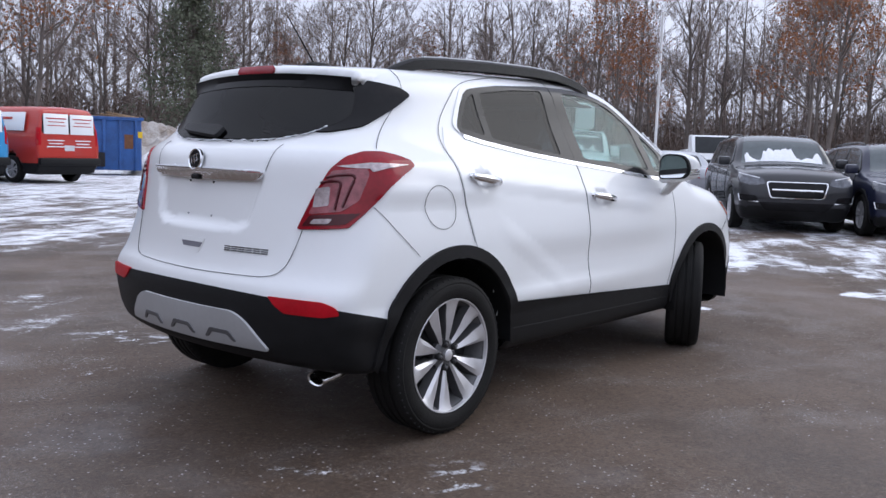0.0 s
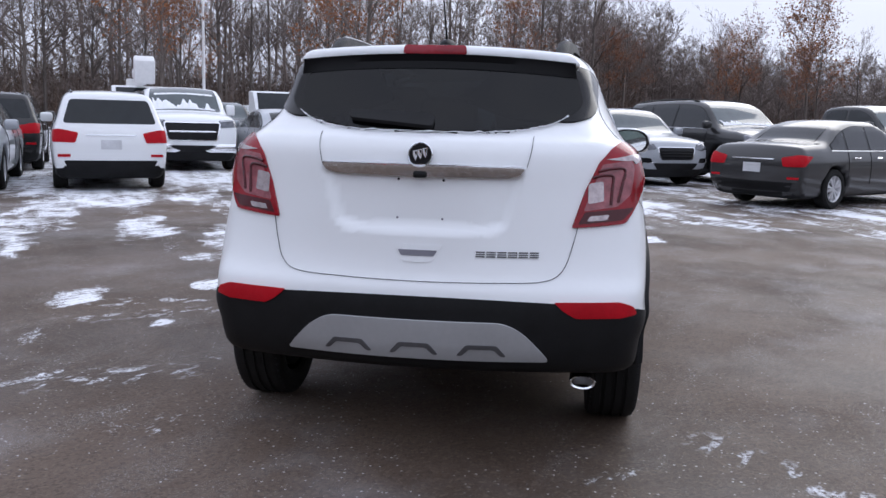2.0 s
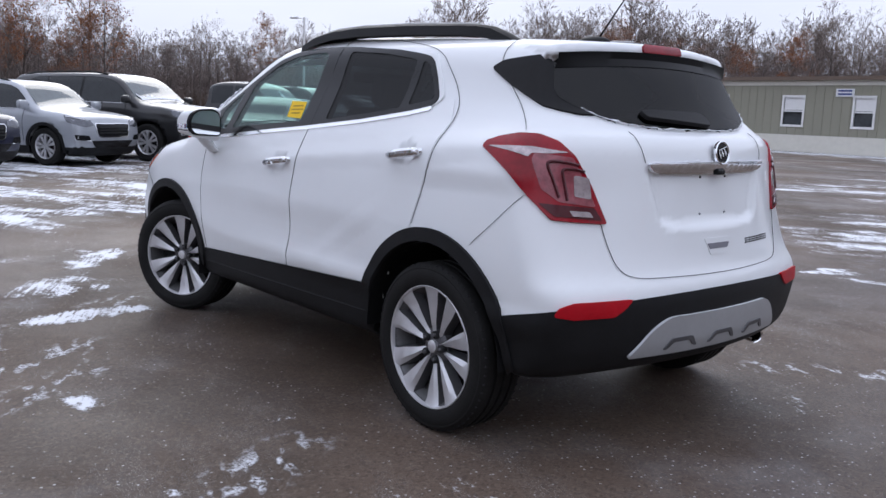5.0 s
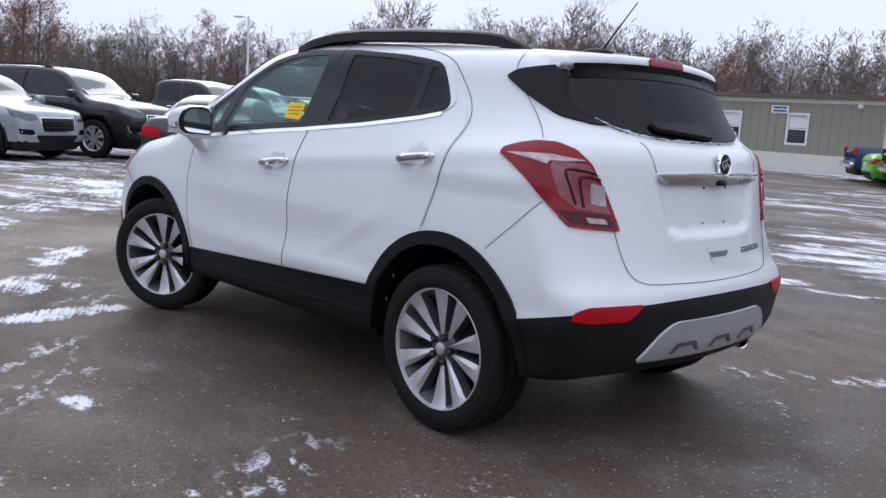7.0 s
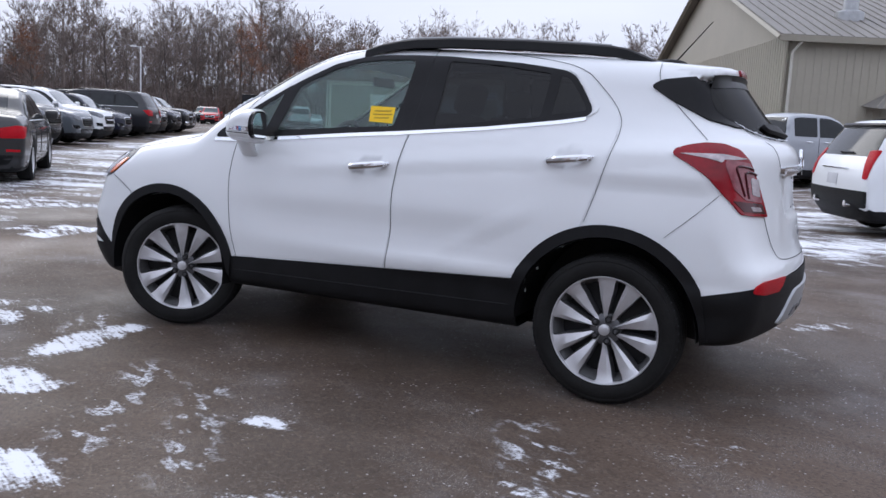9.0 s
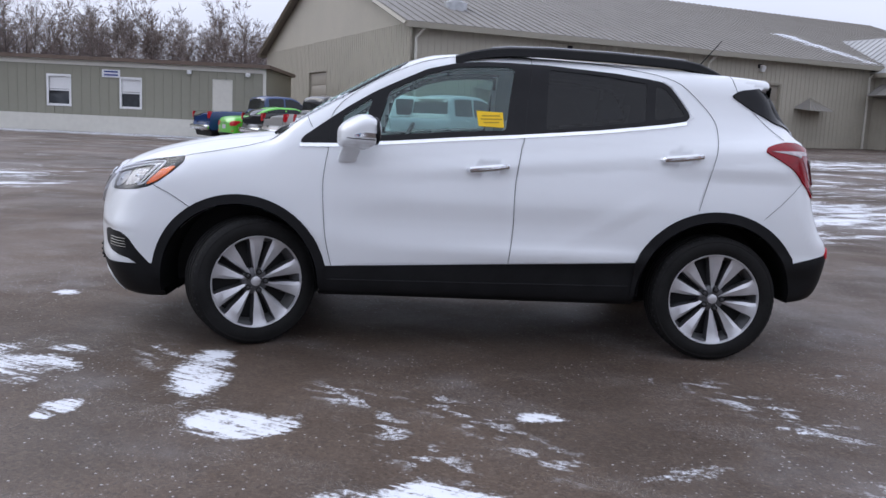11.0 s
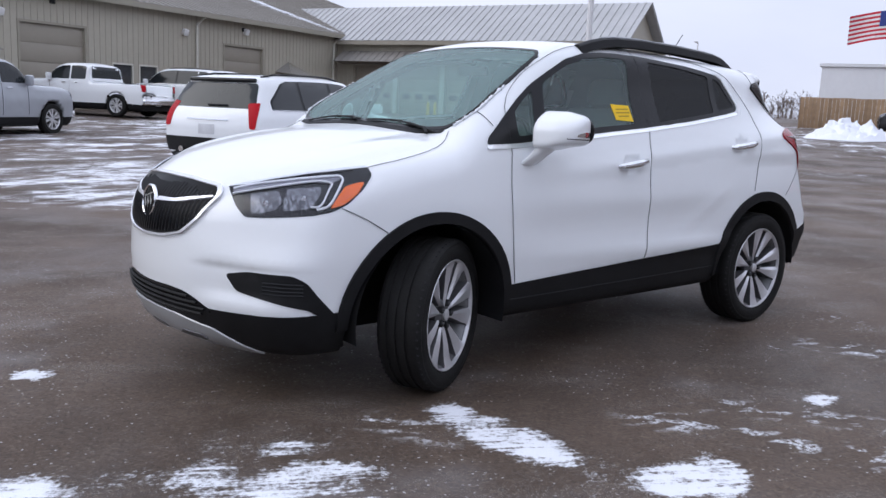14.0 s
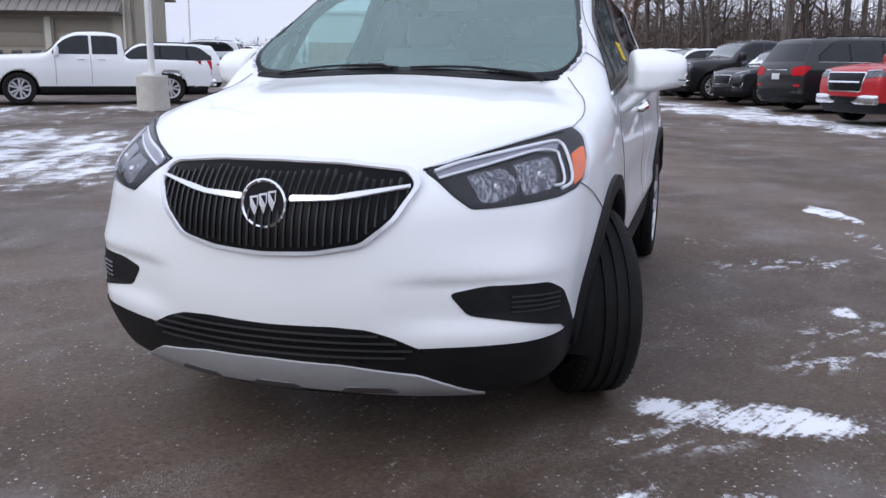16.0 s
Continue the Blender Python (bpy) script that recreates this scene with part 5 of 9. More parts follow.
# patches of old snow: x, y, length, width, turn, depth
SNOW_BY_CAR = [
    (1.39, 1.40, 0.45, 0.20, 90, 1.05), (1.13, 2.07, 0.31, 0.18, 14, 1.05), (1.87, 1.96, 0.14, 0.12, 88, 1.0), (2.36, 1.38, 0.44, 0.20, 128, 0.82),
    (2.52, 1.86, 0.33, 0.11, 176, 1.0), (2.22, 1.05, 0.13, 0.045, 178, 1.0), (0.40, 2.82, 0.42, 0.17, 14, 1.0), (-0.17, 1.88, 0.14, 0.09, 155, 0.85),
    (2.64, -0.31, 0.11, 0.05, 147, 0.9), (1.70, 1.05, 0.16, 0.05, 122, 0.75), (2.17, 1.31, 0.25, 0.09, 137, 0.8), (-1.29, 1.97, 0.11, 0.04, 140, 0.8),
    (0.18, 2.32, 0.08, 0.05, 148, 0.75), (-1.27, 1.55, 0.31, 0.045, 119, 0.6), (-0.85, 1.295, 0.06, 0.035, 122, 0.95), (3.30, 0.70, 0.55, 0.14, 141, 0.85),
]
THIN_SNOW = [
    (-2.06, -0.78, 0.26, 0.11, 145, 0.68), (-1.91, 1.11, 0.10, 0.04, 6, 0.8), (-2.24, 0.82, 0.06, 0.035, 100, 0.8), (-0.32, -1.03, 0.20, 0.10, 72, 0.68),
    (-1.82, 1.14, 0.20, 0.07, 150, 0.62), (2.36, 2.60, 0.40, 0.20, 11, 0.9), (-1.13, 3.30, 0.46, 0.30, 91, 0.7), (-1.64, 2.44, 0.37, 0.20, 57, 0.65),
    (-0.36, -4.46, 0.30, 0.12, 58, 0.85), (4.72, -1.43, 0.40, 0.25, 155, 0.9), (4.85, -1.10, 0.50, 0.20, 167, 0.85), (6.55, 0.23, 0.75, 0.40, 57, 0.8),
    (-0.68, 2.47, 0.30, 0.06, 20, 0.6), (-0.92, -4.37, 0.50, 0.10, 20, 0.8), (-2.87, -5.55, 1.2, 0.22, 25, 0.9), (-3.43, 2.26, 0.6, 0.12, 20, 0.8),
]
SNOW_AROUND = [
    (3.6, 3.0, 1.6, 0.30, 20, 0.85), (4.6, 2.2, 1.3, 0.28, 30, 0.85), (5.6, 3.4, 2.2, 0.5, 25, 0.8), (4.2, 4.2, 1.6, 0.35, 25, 0.9),
    (6.4, 1.2, 2.0, 0.4, 30, 0.75), (3.0, 5.2, 2.0, 0.4, 30, 0.8), (5.2, 6.0, 2.6, 0.5, 28, 0.85), (6.5, -3.0, 1.8, 0.35, 60, 0.75),
    (8.0, -1.0, 2.4, 0.5, 60, 0.8), (1.6, 8.0, 2.4, 0.7, 30, 0.9), (3.6, 9.2, 2.8, 0.8, 30, 0.95), (7.6, 6.6, 2.6, 0.9, 30, 1.0),
    (-3.4, -7.6, 3.2, 1.1, 30, 1.0), (-6.6, -9.6, 2.6, 1.0, 30, 0.95), (-0.9, -9.1, 1.6, 0.5, 30, 0.9), (2.2, 13.0, 4.0, 1.2, 40, 0.95),
]
SNOW_FAR = [
    (-15.0, -12.0, 3.6, 0.9, 120, 1.0), (-18.0, -10.0, 3.0, 0.8, 120, 0.95), (-8.0, -16.0, 5.0, 1.6, 30, 0.8), (-14.0, -24.0, 7.0, 2.4, 40, 0.75),
    (-22.0, -4.0, 5.0, 0.8, 30, 0.9), (-18.5, 2.2, 6.5, 1.3, 30, 1.0), (-27.0, -2.6, 7.0, 1.3, 30, 1.0), (-35.0, -8.0, 7.0, 1.3, 30, 1.0),
    (16.0, -12.0, 3.0, 1.4, 122, 0.95), (19.5, -17.5, 4.0, 1.4, 122, 0.95), (23.5, -24.0, 5.0, 1.4, 122, 0.95), (14.0, -33.0, 9.0, 1.0, 0, 1.0),
    (22.0, -35.0, 6.0, 1.6, 0, 1.0), (8.0, 21.5, 7.0, 1.8, 20, 1.0), (15.0, 24.0, 6.0, 2.0, 30, 1.0), (45.0, -60.0, 25.0, 5.0, 130, 0.9),
]
PATCHES = SNOW_BY_CAR + THIN_SNOW + SNOW_AROUND + SNOW_FAR


def snow_depth(x, y):
    """How much snow lies at a place: patches left by ploughs and tyres, thick strips under the parked rows."""
    s = np.zeros_like(x)
    for px, py, l, w, turn, d in PATCHES:
        c, k = math.cos(radians(turn)), math.sin(radians(turn))
        u, v = (c * (x - px) + k * (y - py)) / l, (-k * (x - px) + c * (y - py)) / w
        s = np.maximum(s, d * np.clip(1.30 - 0.80 * (u * u + v * v), 0, 1))
    # under and between the parked cars
    row = (x - 13.5) * 0.866 + (y - 2.0) * 0.5
    s = np.maximum(s, 0.95 * step(-3.8, -0.6, row) * step(-26, -10, y - 0.4 * x + 6))
    wide = np.hypot(x, y)
    s = np.maximum(s, 0.40 * step(6, 12, wide) * step(-0.5, 0.5, np.sin(0.35 * x + 0.9 * y)))
    s = np.maximum(s, 0.70 * step(3.6, 7.5, x) * step(26, 14, x) * step(-16, -9, y) * step(16, 8, y))
    s = np.maximum(s, 0.38 * step(1.6, 2.6, x) * step(8, 5, x) * step(-0.2, 0.8, y) * step(4.5, 3.0, y))
    # a thin sheet round the white SUV and before the workshop
    s = np.maximum(s, 0.74 * step(6.8, 2.6, np.hypot((x + 3.4) * 0.8, y + 8.9)))
    s = np.maximum(s, 0.60 * step(-9.5, -13, y) * step(-34, -26, y) * step(-16, -11, x) * step(9, 4, x))
    s = np.maximum(s, 0.55 * step(-20, -26, x) * step(-60, -45, x) * step(-34, -26, y) * step(4, -4, y))
    s = np.maximum(s, 0.76 * step(4.6, 8.0, y) * step(40, 26, y) * step(-8, -2, x) * step(34, 22, x))
    # thin scatter over the whole lot
    return np.maximum(s, 0.16 + 0.06 * np.sin(0.9 * x + 0.4 * y) * np.cos(0.7 * y - 0.3 * x))


# tyre prints in the thin snow: from x, y to x, y, width
PRINTS = [(-1.44, 2.10, -1.06, 1.30, 0.17), (0.40, 1.58, -0.30, 2.55, 0.15), (0.80, 1.48, 0.18, 2.66, 0.17), (-1.05, 1.25, -1.58, 2.12, 0.16), (1.75, 0.95, 1.55, 1.35, 0.18), (-2.6, 2.2, -1.2, 2.7, 0.18), (-2.4, -1.9, -1.5, -1.1, 0.16)]


def rise(x, y):
    """The lot climbs gently towards the service wing and the fence."""
    r = np.hypot(x, y)
    toward_fence = (-0.93 * x - 0.37 * y) / np.maximum(r, 1e-6)
    return 0.022 * np.clip(r - 14, 0, 66) * step(0.15, 0.6, toward_fence)


def tread_depth(x, y):
    out = np.zeros_like(x)
    for x0, y0, x1, y1, w in PRINTS:
        d = np.array((x1 - x0, y1 - y0))
        ln = np.linalg.norm(d)
        d /= ln
        u, v = (x - x0) * d[0] + (y - y0) * d[1], -(x - x0) * d[1] + (y - y0) * d[0]
        out = np.maximum(out, step(-0.05, 0.15, u) * step(ln + 0.05, ln - 0.15, u) * step(w * 0.75, w * 0.35, np.abs(v)))
    return out


def make_ground():
    xs, ys = spaced(0.06, 900, 5.2), spaced(0.06, 900, 5.6)
    gx, gy = np.meshgrid(xs, ys, indexing="ij")
    # ragged outlines: the patches are looked up at places shifted by noise
    shift = np.array([tuple(noise.noise_vector(Vector((a * 4.5, b * 4.5, 1.7)))[:2]) for a, b in zip(gx.ravel(), gy.ravel())])
    broad = np.array([tuple(noise.noise_vector(Vector((a * 1.6, b * 1.6, 8.2)))[:2]) for a, b in zip(gx.ravel(), gy.ravel())])
    shift = (0.09 * shift + 0.09 * broad) * np.clip(np.hypot(gx, gy).ravel() / 3.0, 0.8, 3.0)[:, None]
    depth = snow_depth(gx + shift[:, 0].reshape(gx.shape), gy + shift[:, 1].reshape(gx.shape))
    rough = np.array([noise.noise(Vector((a * 0.8, b * 0.8, 3.1))) for a, b in zip(gx.ravel(), gy.ravel())]).reshape(gx.shape)
    gz = -0.006 + 0.004 * rough * (np.hypot(gx, gy) < 60) + rise(gx, gy)
    n, m = gx.shape
    i = np.arange(n * m).reshape(n, m)
    faces = np.stack([i[:-1, :-1], i[1:, :-1], i[1:, 1:], i[:-1, 1:]], -1).reshape(-1, 4)
    me = bpy.data.meshes.new("ground")
    me.from_pydata(np.stack([gx.ravel(), gy.ravel(), gz.ravel()], 1).tolist(), [], faces.tolist())
    at = me.attributes.new("snow", "FLOAT", "POINT")
    at.data.foreach_set("value", depth.ravel())
    at = me.attributes.new("tread", "FLOAT", "POINT")
    at.data.foreach_set("value", tread_depth(gx, gy).ravel())
    me.polygons.foreach_set("use_smooth", [True] * len(me.polygons))
    me.materials.append(asphalt())
    return tagged(new("ground", me), "dark wet asphalt car park with patches of thin snow", "ground", kind="structure")


def asphalt():
    m = bpy.data.materials.new("wet asphalt with thin snow")
    m.use_nodes = True
    n, l = m.node_tree.nodes, m.node_tree.links
    b = n["Principled BSDF"]
    pos = n.new("ShaderNodeTexCoord")

    def tex(kind, scale, detail=4.0, stretch=None, turn=0.0, rough=0.55):
        t = n.new(kind)
        src = pos.outputs["Object"]
        if stretch:
            mp = n.new("ShaderNodeMapping")
            mp.vector_type = "TEXTURE"
            mp.inputs["Scale"].default_value, mp.inputs["Rotation"].default_value = tuple(1 / v for v in stretch), (0, 0, radians(turn))
            l.new(src, mp.inputs[0])
            src = mp.outputs[0]
        l.new(src, t.inputs["Vector"])
        t.inputs["Scale"].default_value = scale
        if kind == "ShaderNodeTexNoise":
            t.inputs["Detail"].default_value, t.inputs["Roughness"].default_value = detail, rough
        return t

    def calc(op, a, c=None, d=None):
        q = n.new("ShaderNodeMath")
        q.operation = op
        for k, val in enumerate((a, c, d)):
            if val is None:
                continue
            if isinstance(val, (int, float)):
                q.inputs[k].default_value = val
            else:
                l.new(val, q.inputs[k])
        return q.outputs[0]

    def ramp_(val, lo, hi, to0=0.0, to1=1.0):
        q = n.new("ShaderNodeMapRange")
        q.interpolation_type = "SMOOTHSTEP"
        for k, w in (("From Min", lo), ("From Max", hi), ("To Min", to0), ("To Max", to1)):
            q.inputs[k].default_value = w
        l.new(val, q.inputs[0])
        return q.outputs[0]

    def mix(fac, a, c):
        q = n.new("ShaderNodeMixRGB")
        l.new(fac, q.inputs[0])
        for k, val in ((1, a), (2, c)):
            if isinstance(val, tuple):
                q.inputs[k].default_value = (*val, 1)
            else:
                l.new(val, q.inputs[k])
        return q.outputs[0]

    stains = tex("ShaderNodeTexNoise", 0.35, 6, rough=0.62).outputs["Fac"]
    tracks = tex("ShaderNodeTexNoise", 1.0, 5, (0.25, 2.6, 1), 35).outputs["Fac"]
    swirl = tex("ShaderNodeTexNoise", 1.6, 6, (0.6, 1.5, 1), -20, 0.62).outputs["Fac"]
    grit = tex("ShaderNodeTexNoise", 75, 4, rough=0.75).outputs["Fac"]
    stones = tex("ShaderNodeTexVoronoi", 85)
    chips = tex("ShaderNodeTexVoronoi", 150).outputs["Distance"]
    base = mix(ramp_(stains, 0.36, 0.66), (0.056, 0.038, 0.027), (0.124, 0.086, 0.062))
    base = mix(ramp_(tracks, 0.42, 0.72, 0, 0.45), base, (0.124, 0.092, 0.071))
    base = mix(ramp_(swirl, 0.50, 0.70, 0, 0.40), base, (0.128, 0.103, 0.086))
    dry = tex("ShaderNodeTexNoise", 0.22, 3, (1.0, 1.9, 1), 60).outputs["Fac"]
    base = mix(ramp_(dry, 0.54, 0.70, 0, 0.45), base, (0.138, 0.106, 0.082))
    # stones of the aggregate, pale and dark
    tone = n.new("ShaderNodeSeparateColor")
    l.new(stones.outputs["Color"], tone.inputs[0])
    base = mix(ramp_(tone.outputs[0], 0.62, 0.98, 0, 0.30), base, (0.20, 0.155, 0.115))
    base = mix(ramp_(tone.outputs[1], 0.60, 0.98, 0, 0.40), base, (0.016, 0.012, 0.010))
    base = mix(ramp_(grit, 0.52, 0.76, 0, 0.32), base, (0.19, 0.155, 0.125))
    base = mix(ramp_(grit, 0.48, 0.28, 0, 0.42), base, (0.016, 0.012, 0.010))
    # snow: where enough lies, broken by streaks and grain
    attr = n.new("ShaderNodeAttribute")
    attr.attribute_name = "snow"
    lie = attr.outputs["Fac"]
    streak = tex("ShaderNodeTexNoise", 1.5, 7, (0.45, 2.2, 1), 30, 0.62).outputs["Fac"]
    lumps = tex("ShaderNodeTexNoise", 2.4, 8, rough=0.70).outputs["Fac"]
    crumbs = tex("ShaderNodeTexNoise", 46, 5, rough=0.75).outputs["Fac"]
    comb = tex("ShaderNodeTexNoise", 6.0, 5, (0.45, 6.0, 1), 154, 0.65).outputs["Fac"]
    rake = tex("ShaderNodeTexNoise", 3.2, 4, (0.7, 5.0, 1), 146, 0.6).outputs["Fac"]
    amount = calc("ADD", lie, calc("MULTIPLY", calc("SUBTRACT", comb, 0.5), ramp_(lie, 0.5, 0.85, 0.5, 1.6)))
    amount = calc("ADD", amount, calc("MULTIPLY", calc("SUBTRACT", rake, 0.5), ramp_(lie, 0.5, 0.85, 0.4, 1.3)))
    drift = tex("ShaderNodeTexNoise", 0.55, 6, (0.8, 1.7, 1), 12, 0.62).outputs["Fac"]
    amount = calc("ADD", amount, calc("MULTIPLY", calc("SUBTRACT", drift, 0.5), calc("MULTIPLY", ramp_(lie, 0.30, 0.50), calc("MULTIPLY", ramp_(lie, 0.88, 0.72), 2.6))))
    amount = calc("ADD", amount, calc("MULTIPLY", calc("SUBTRACT", streak, 0.5), 1.5))
    amount = calc("ADD", amount, calc("MULTIPLY", calc("SUBTRACT", lumps, 0.5), 1.5))
    amount = calc("ADD", amount, calc("MULTIPLY", calc("SUBTRACT", crumbs, 0.5), 1.5))
    white = ramp_(amount, 0.60, 1.06)
    # tread prints: cross bars pressed into thin snow
    press = n.new("ShaderNodeAttribute")
    press.attribute_name = "tread"
    bars = tex("ShaderNodeTexNoise", 13.0, 2, (1.0, 0.45, 1), 62, 0.4).outputs["Fac"]
    print_ = calc("MULTIPLY", ramp_(bars, 0.52, 0.60), ramp_(crumbs, 0.40, 0.60))
    print_ = calc("MULTIPLY", calc("MULTIPLY", print_, press.outputs["Fac"]), 0.85)
    white = calc("MAXIMUM", white, print_)
    # salt: pale grains, thick in some places, and a thin grey bloom
    where = tex("ShaderNodeTexNoise", 1.0, 4, rough=0.6).outputs["Fac"]
    speck = tex("ShaderNodeTexVoronoi", 42)
    lot_ = n.new("ShaderNodeSeparateColor")
    l.new(speck.outputs["Color"], lot_.inputs[0])
    salt = calc("MULTIPLY", ramp_(speck.outputs["Distance"], 0.28, 0.16), ramp_(calc("ADD", lot_.outputs[0], calc("MULTIPLY", calc("SUBTRACT", where, 0.5), 2.4)), 0.68, 0.84))
    salt = calc("MULTIPLY", salt, ramp_(crumbs, 0.42, 0.58))
    fine_salt = calc("MULTIPLY", ramp_(chips, 0.32, 0.14), ramp_(swirl, 0.47, 0.66))
    salt = calc("MAXIMUM", salt, calc("MULTIPLY", fine_salt, 0.75))
    base = mix(ramp_(where, 0.50, 0.76, 0, 0.26), base, (0.36, 0.35, 0.36))
    base = mix(salt, base, (0.48, 0.47, 0.47))
    base = mix(white, base, (0.80, 0.82, 0.86))
    l.new(base, b.inputs["Base Color"])
    damp = tex("ShaderNodeTexNoise", 0.55, 4).outputs["Fac"]
    b.inputs["Specular IOR Level"].default_value = 0.32
    rough = calc("ADD", ramp_(damp, 0.36, 0.66, 0.42, 0.70), calc("MULTIPLY", grit, 0.15))
    rough = calc("MAXIMUM", rough, calc("MULTIPLY", white, 0.85))
    l.new(rough, b.inputs["Roughness"])
    height = calc("ADD", calc("MULTIPLY", grit, 0.6), calc("MULTIPLY", white, 1.2))
    height = calc("ADD", height, calc("MULTIPLY", tone.outputs[2], 0.35))
    bump = n.new("ShaderNodeBump")
    bump.inputs["Strength"].default_value, bump.inputs["Distance"].default_value = 0.5, 0.009
    l.new(height, bump.inputs["Height"])
    l.new(bump.outputs[0], b.inputs["Normal"])
    return m


make_ground()


# ---- parked vehicles ----
KINDS = {
    "suv": dict(top=[(0, 0.88), (0.05, 0.94), (0.2, 0.975), (0.45, 0.99), (0.57, 0.975), (0.63, 0.93), (0.735, 0.705), (0.765, 0.672), (0.88, 0.635), (0.97, 0.575), (1.0, 0.50)],
                rear=[(0.15, 0.03), (0.28, 0.004), (0.45, 0.0), (0.60, 0.010), (0.66, 0.022), (0.90, 0.075), (1.0, 0.10)], screen=(0.748, 0.595), glass=(0.10, 0.715), pillars=(0.46, 0.275), belt=0.645),
    "sedan": dict(top=[(0, 0.62), (0.04, 0.705), (0.13, 0.735), (0.17, 0.745), (0.29, 0.92), (0.42, 0.995), (0.52, 0.995), (0.59, 0.94), (0.72, 0.72), (0.75, 0.69), (0.9, 0.62), (1, 0.50)],
                  rear=[(0.15, 0.03), (0.3, 0.0), (0.5, 0.0), (0.62, 0.010), (0.75, 0.03)], screen=(0.735, 0.555), glass=(0.19, 0.70), pillars=(0.45, 0.295), belt=0.645),
    "pickup": dict(top=[(0, 0.66), (0.385, 0.66), (0.40, 0.93), (0.43, 0.975), (0.50, 0.995), (0.585, 0.985), (0.64, 0.93), (0.72, 0.715), (0.745, 0.69), (0.9, 0.665), (0.98, 0.61), (1.0, 0.54)],
                   rear=[(0.2, 0.02), (0.30, 0.0), (0.6, 0.0), (0.7, 0.0)], screen=(0.725, 0.60), glass=(0.415, 0.70), pillars=(0.535,), belt=0.67),
    "van": dict(top=[(0, 0.93), (0.03, 0.98), (0.1, 1.0), (0.62, 1.0), (0.70, 0.95), (0.80, 0.68), (0.83, 0.62), (0.96, 0.54), (1, 0.44)],
                rear=[(0.15, 0.02), (0.25, 0.0), (0.6, 0.0), (0.95, 0.015)], screen=(0.815, 0.675), glass=(0.62, 0.775), pillars=(), belt=0.60),
}
FRONT_IN = [(0.12, 0.03), (0.2, 0.012), (0.32, 0.0), (0.46, 0.004), (0.55, 0.014), (0.66, 0.05)]
SIDE_W = [(0.10, 0.84), (0.17, 0.94), (0.3, 0.985), (0.45, 1.0), (0.55, 0.985), (0.63, 0.945), (0.68, 0.91), (0.8, 0.835), (0.93, 0.745), (1.02, 0.66)]


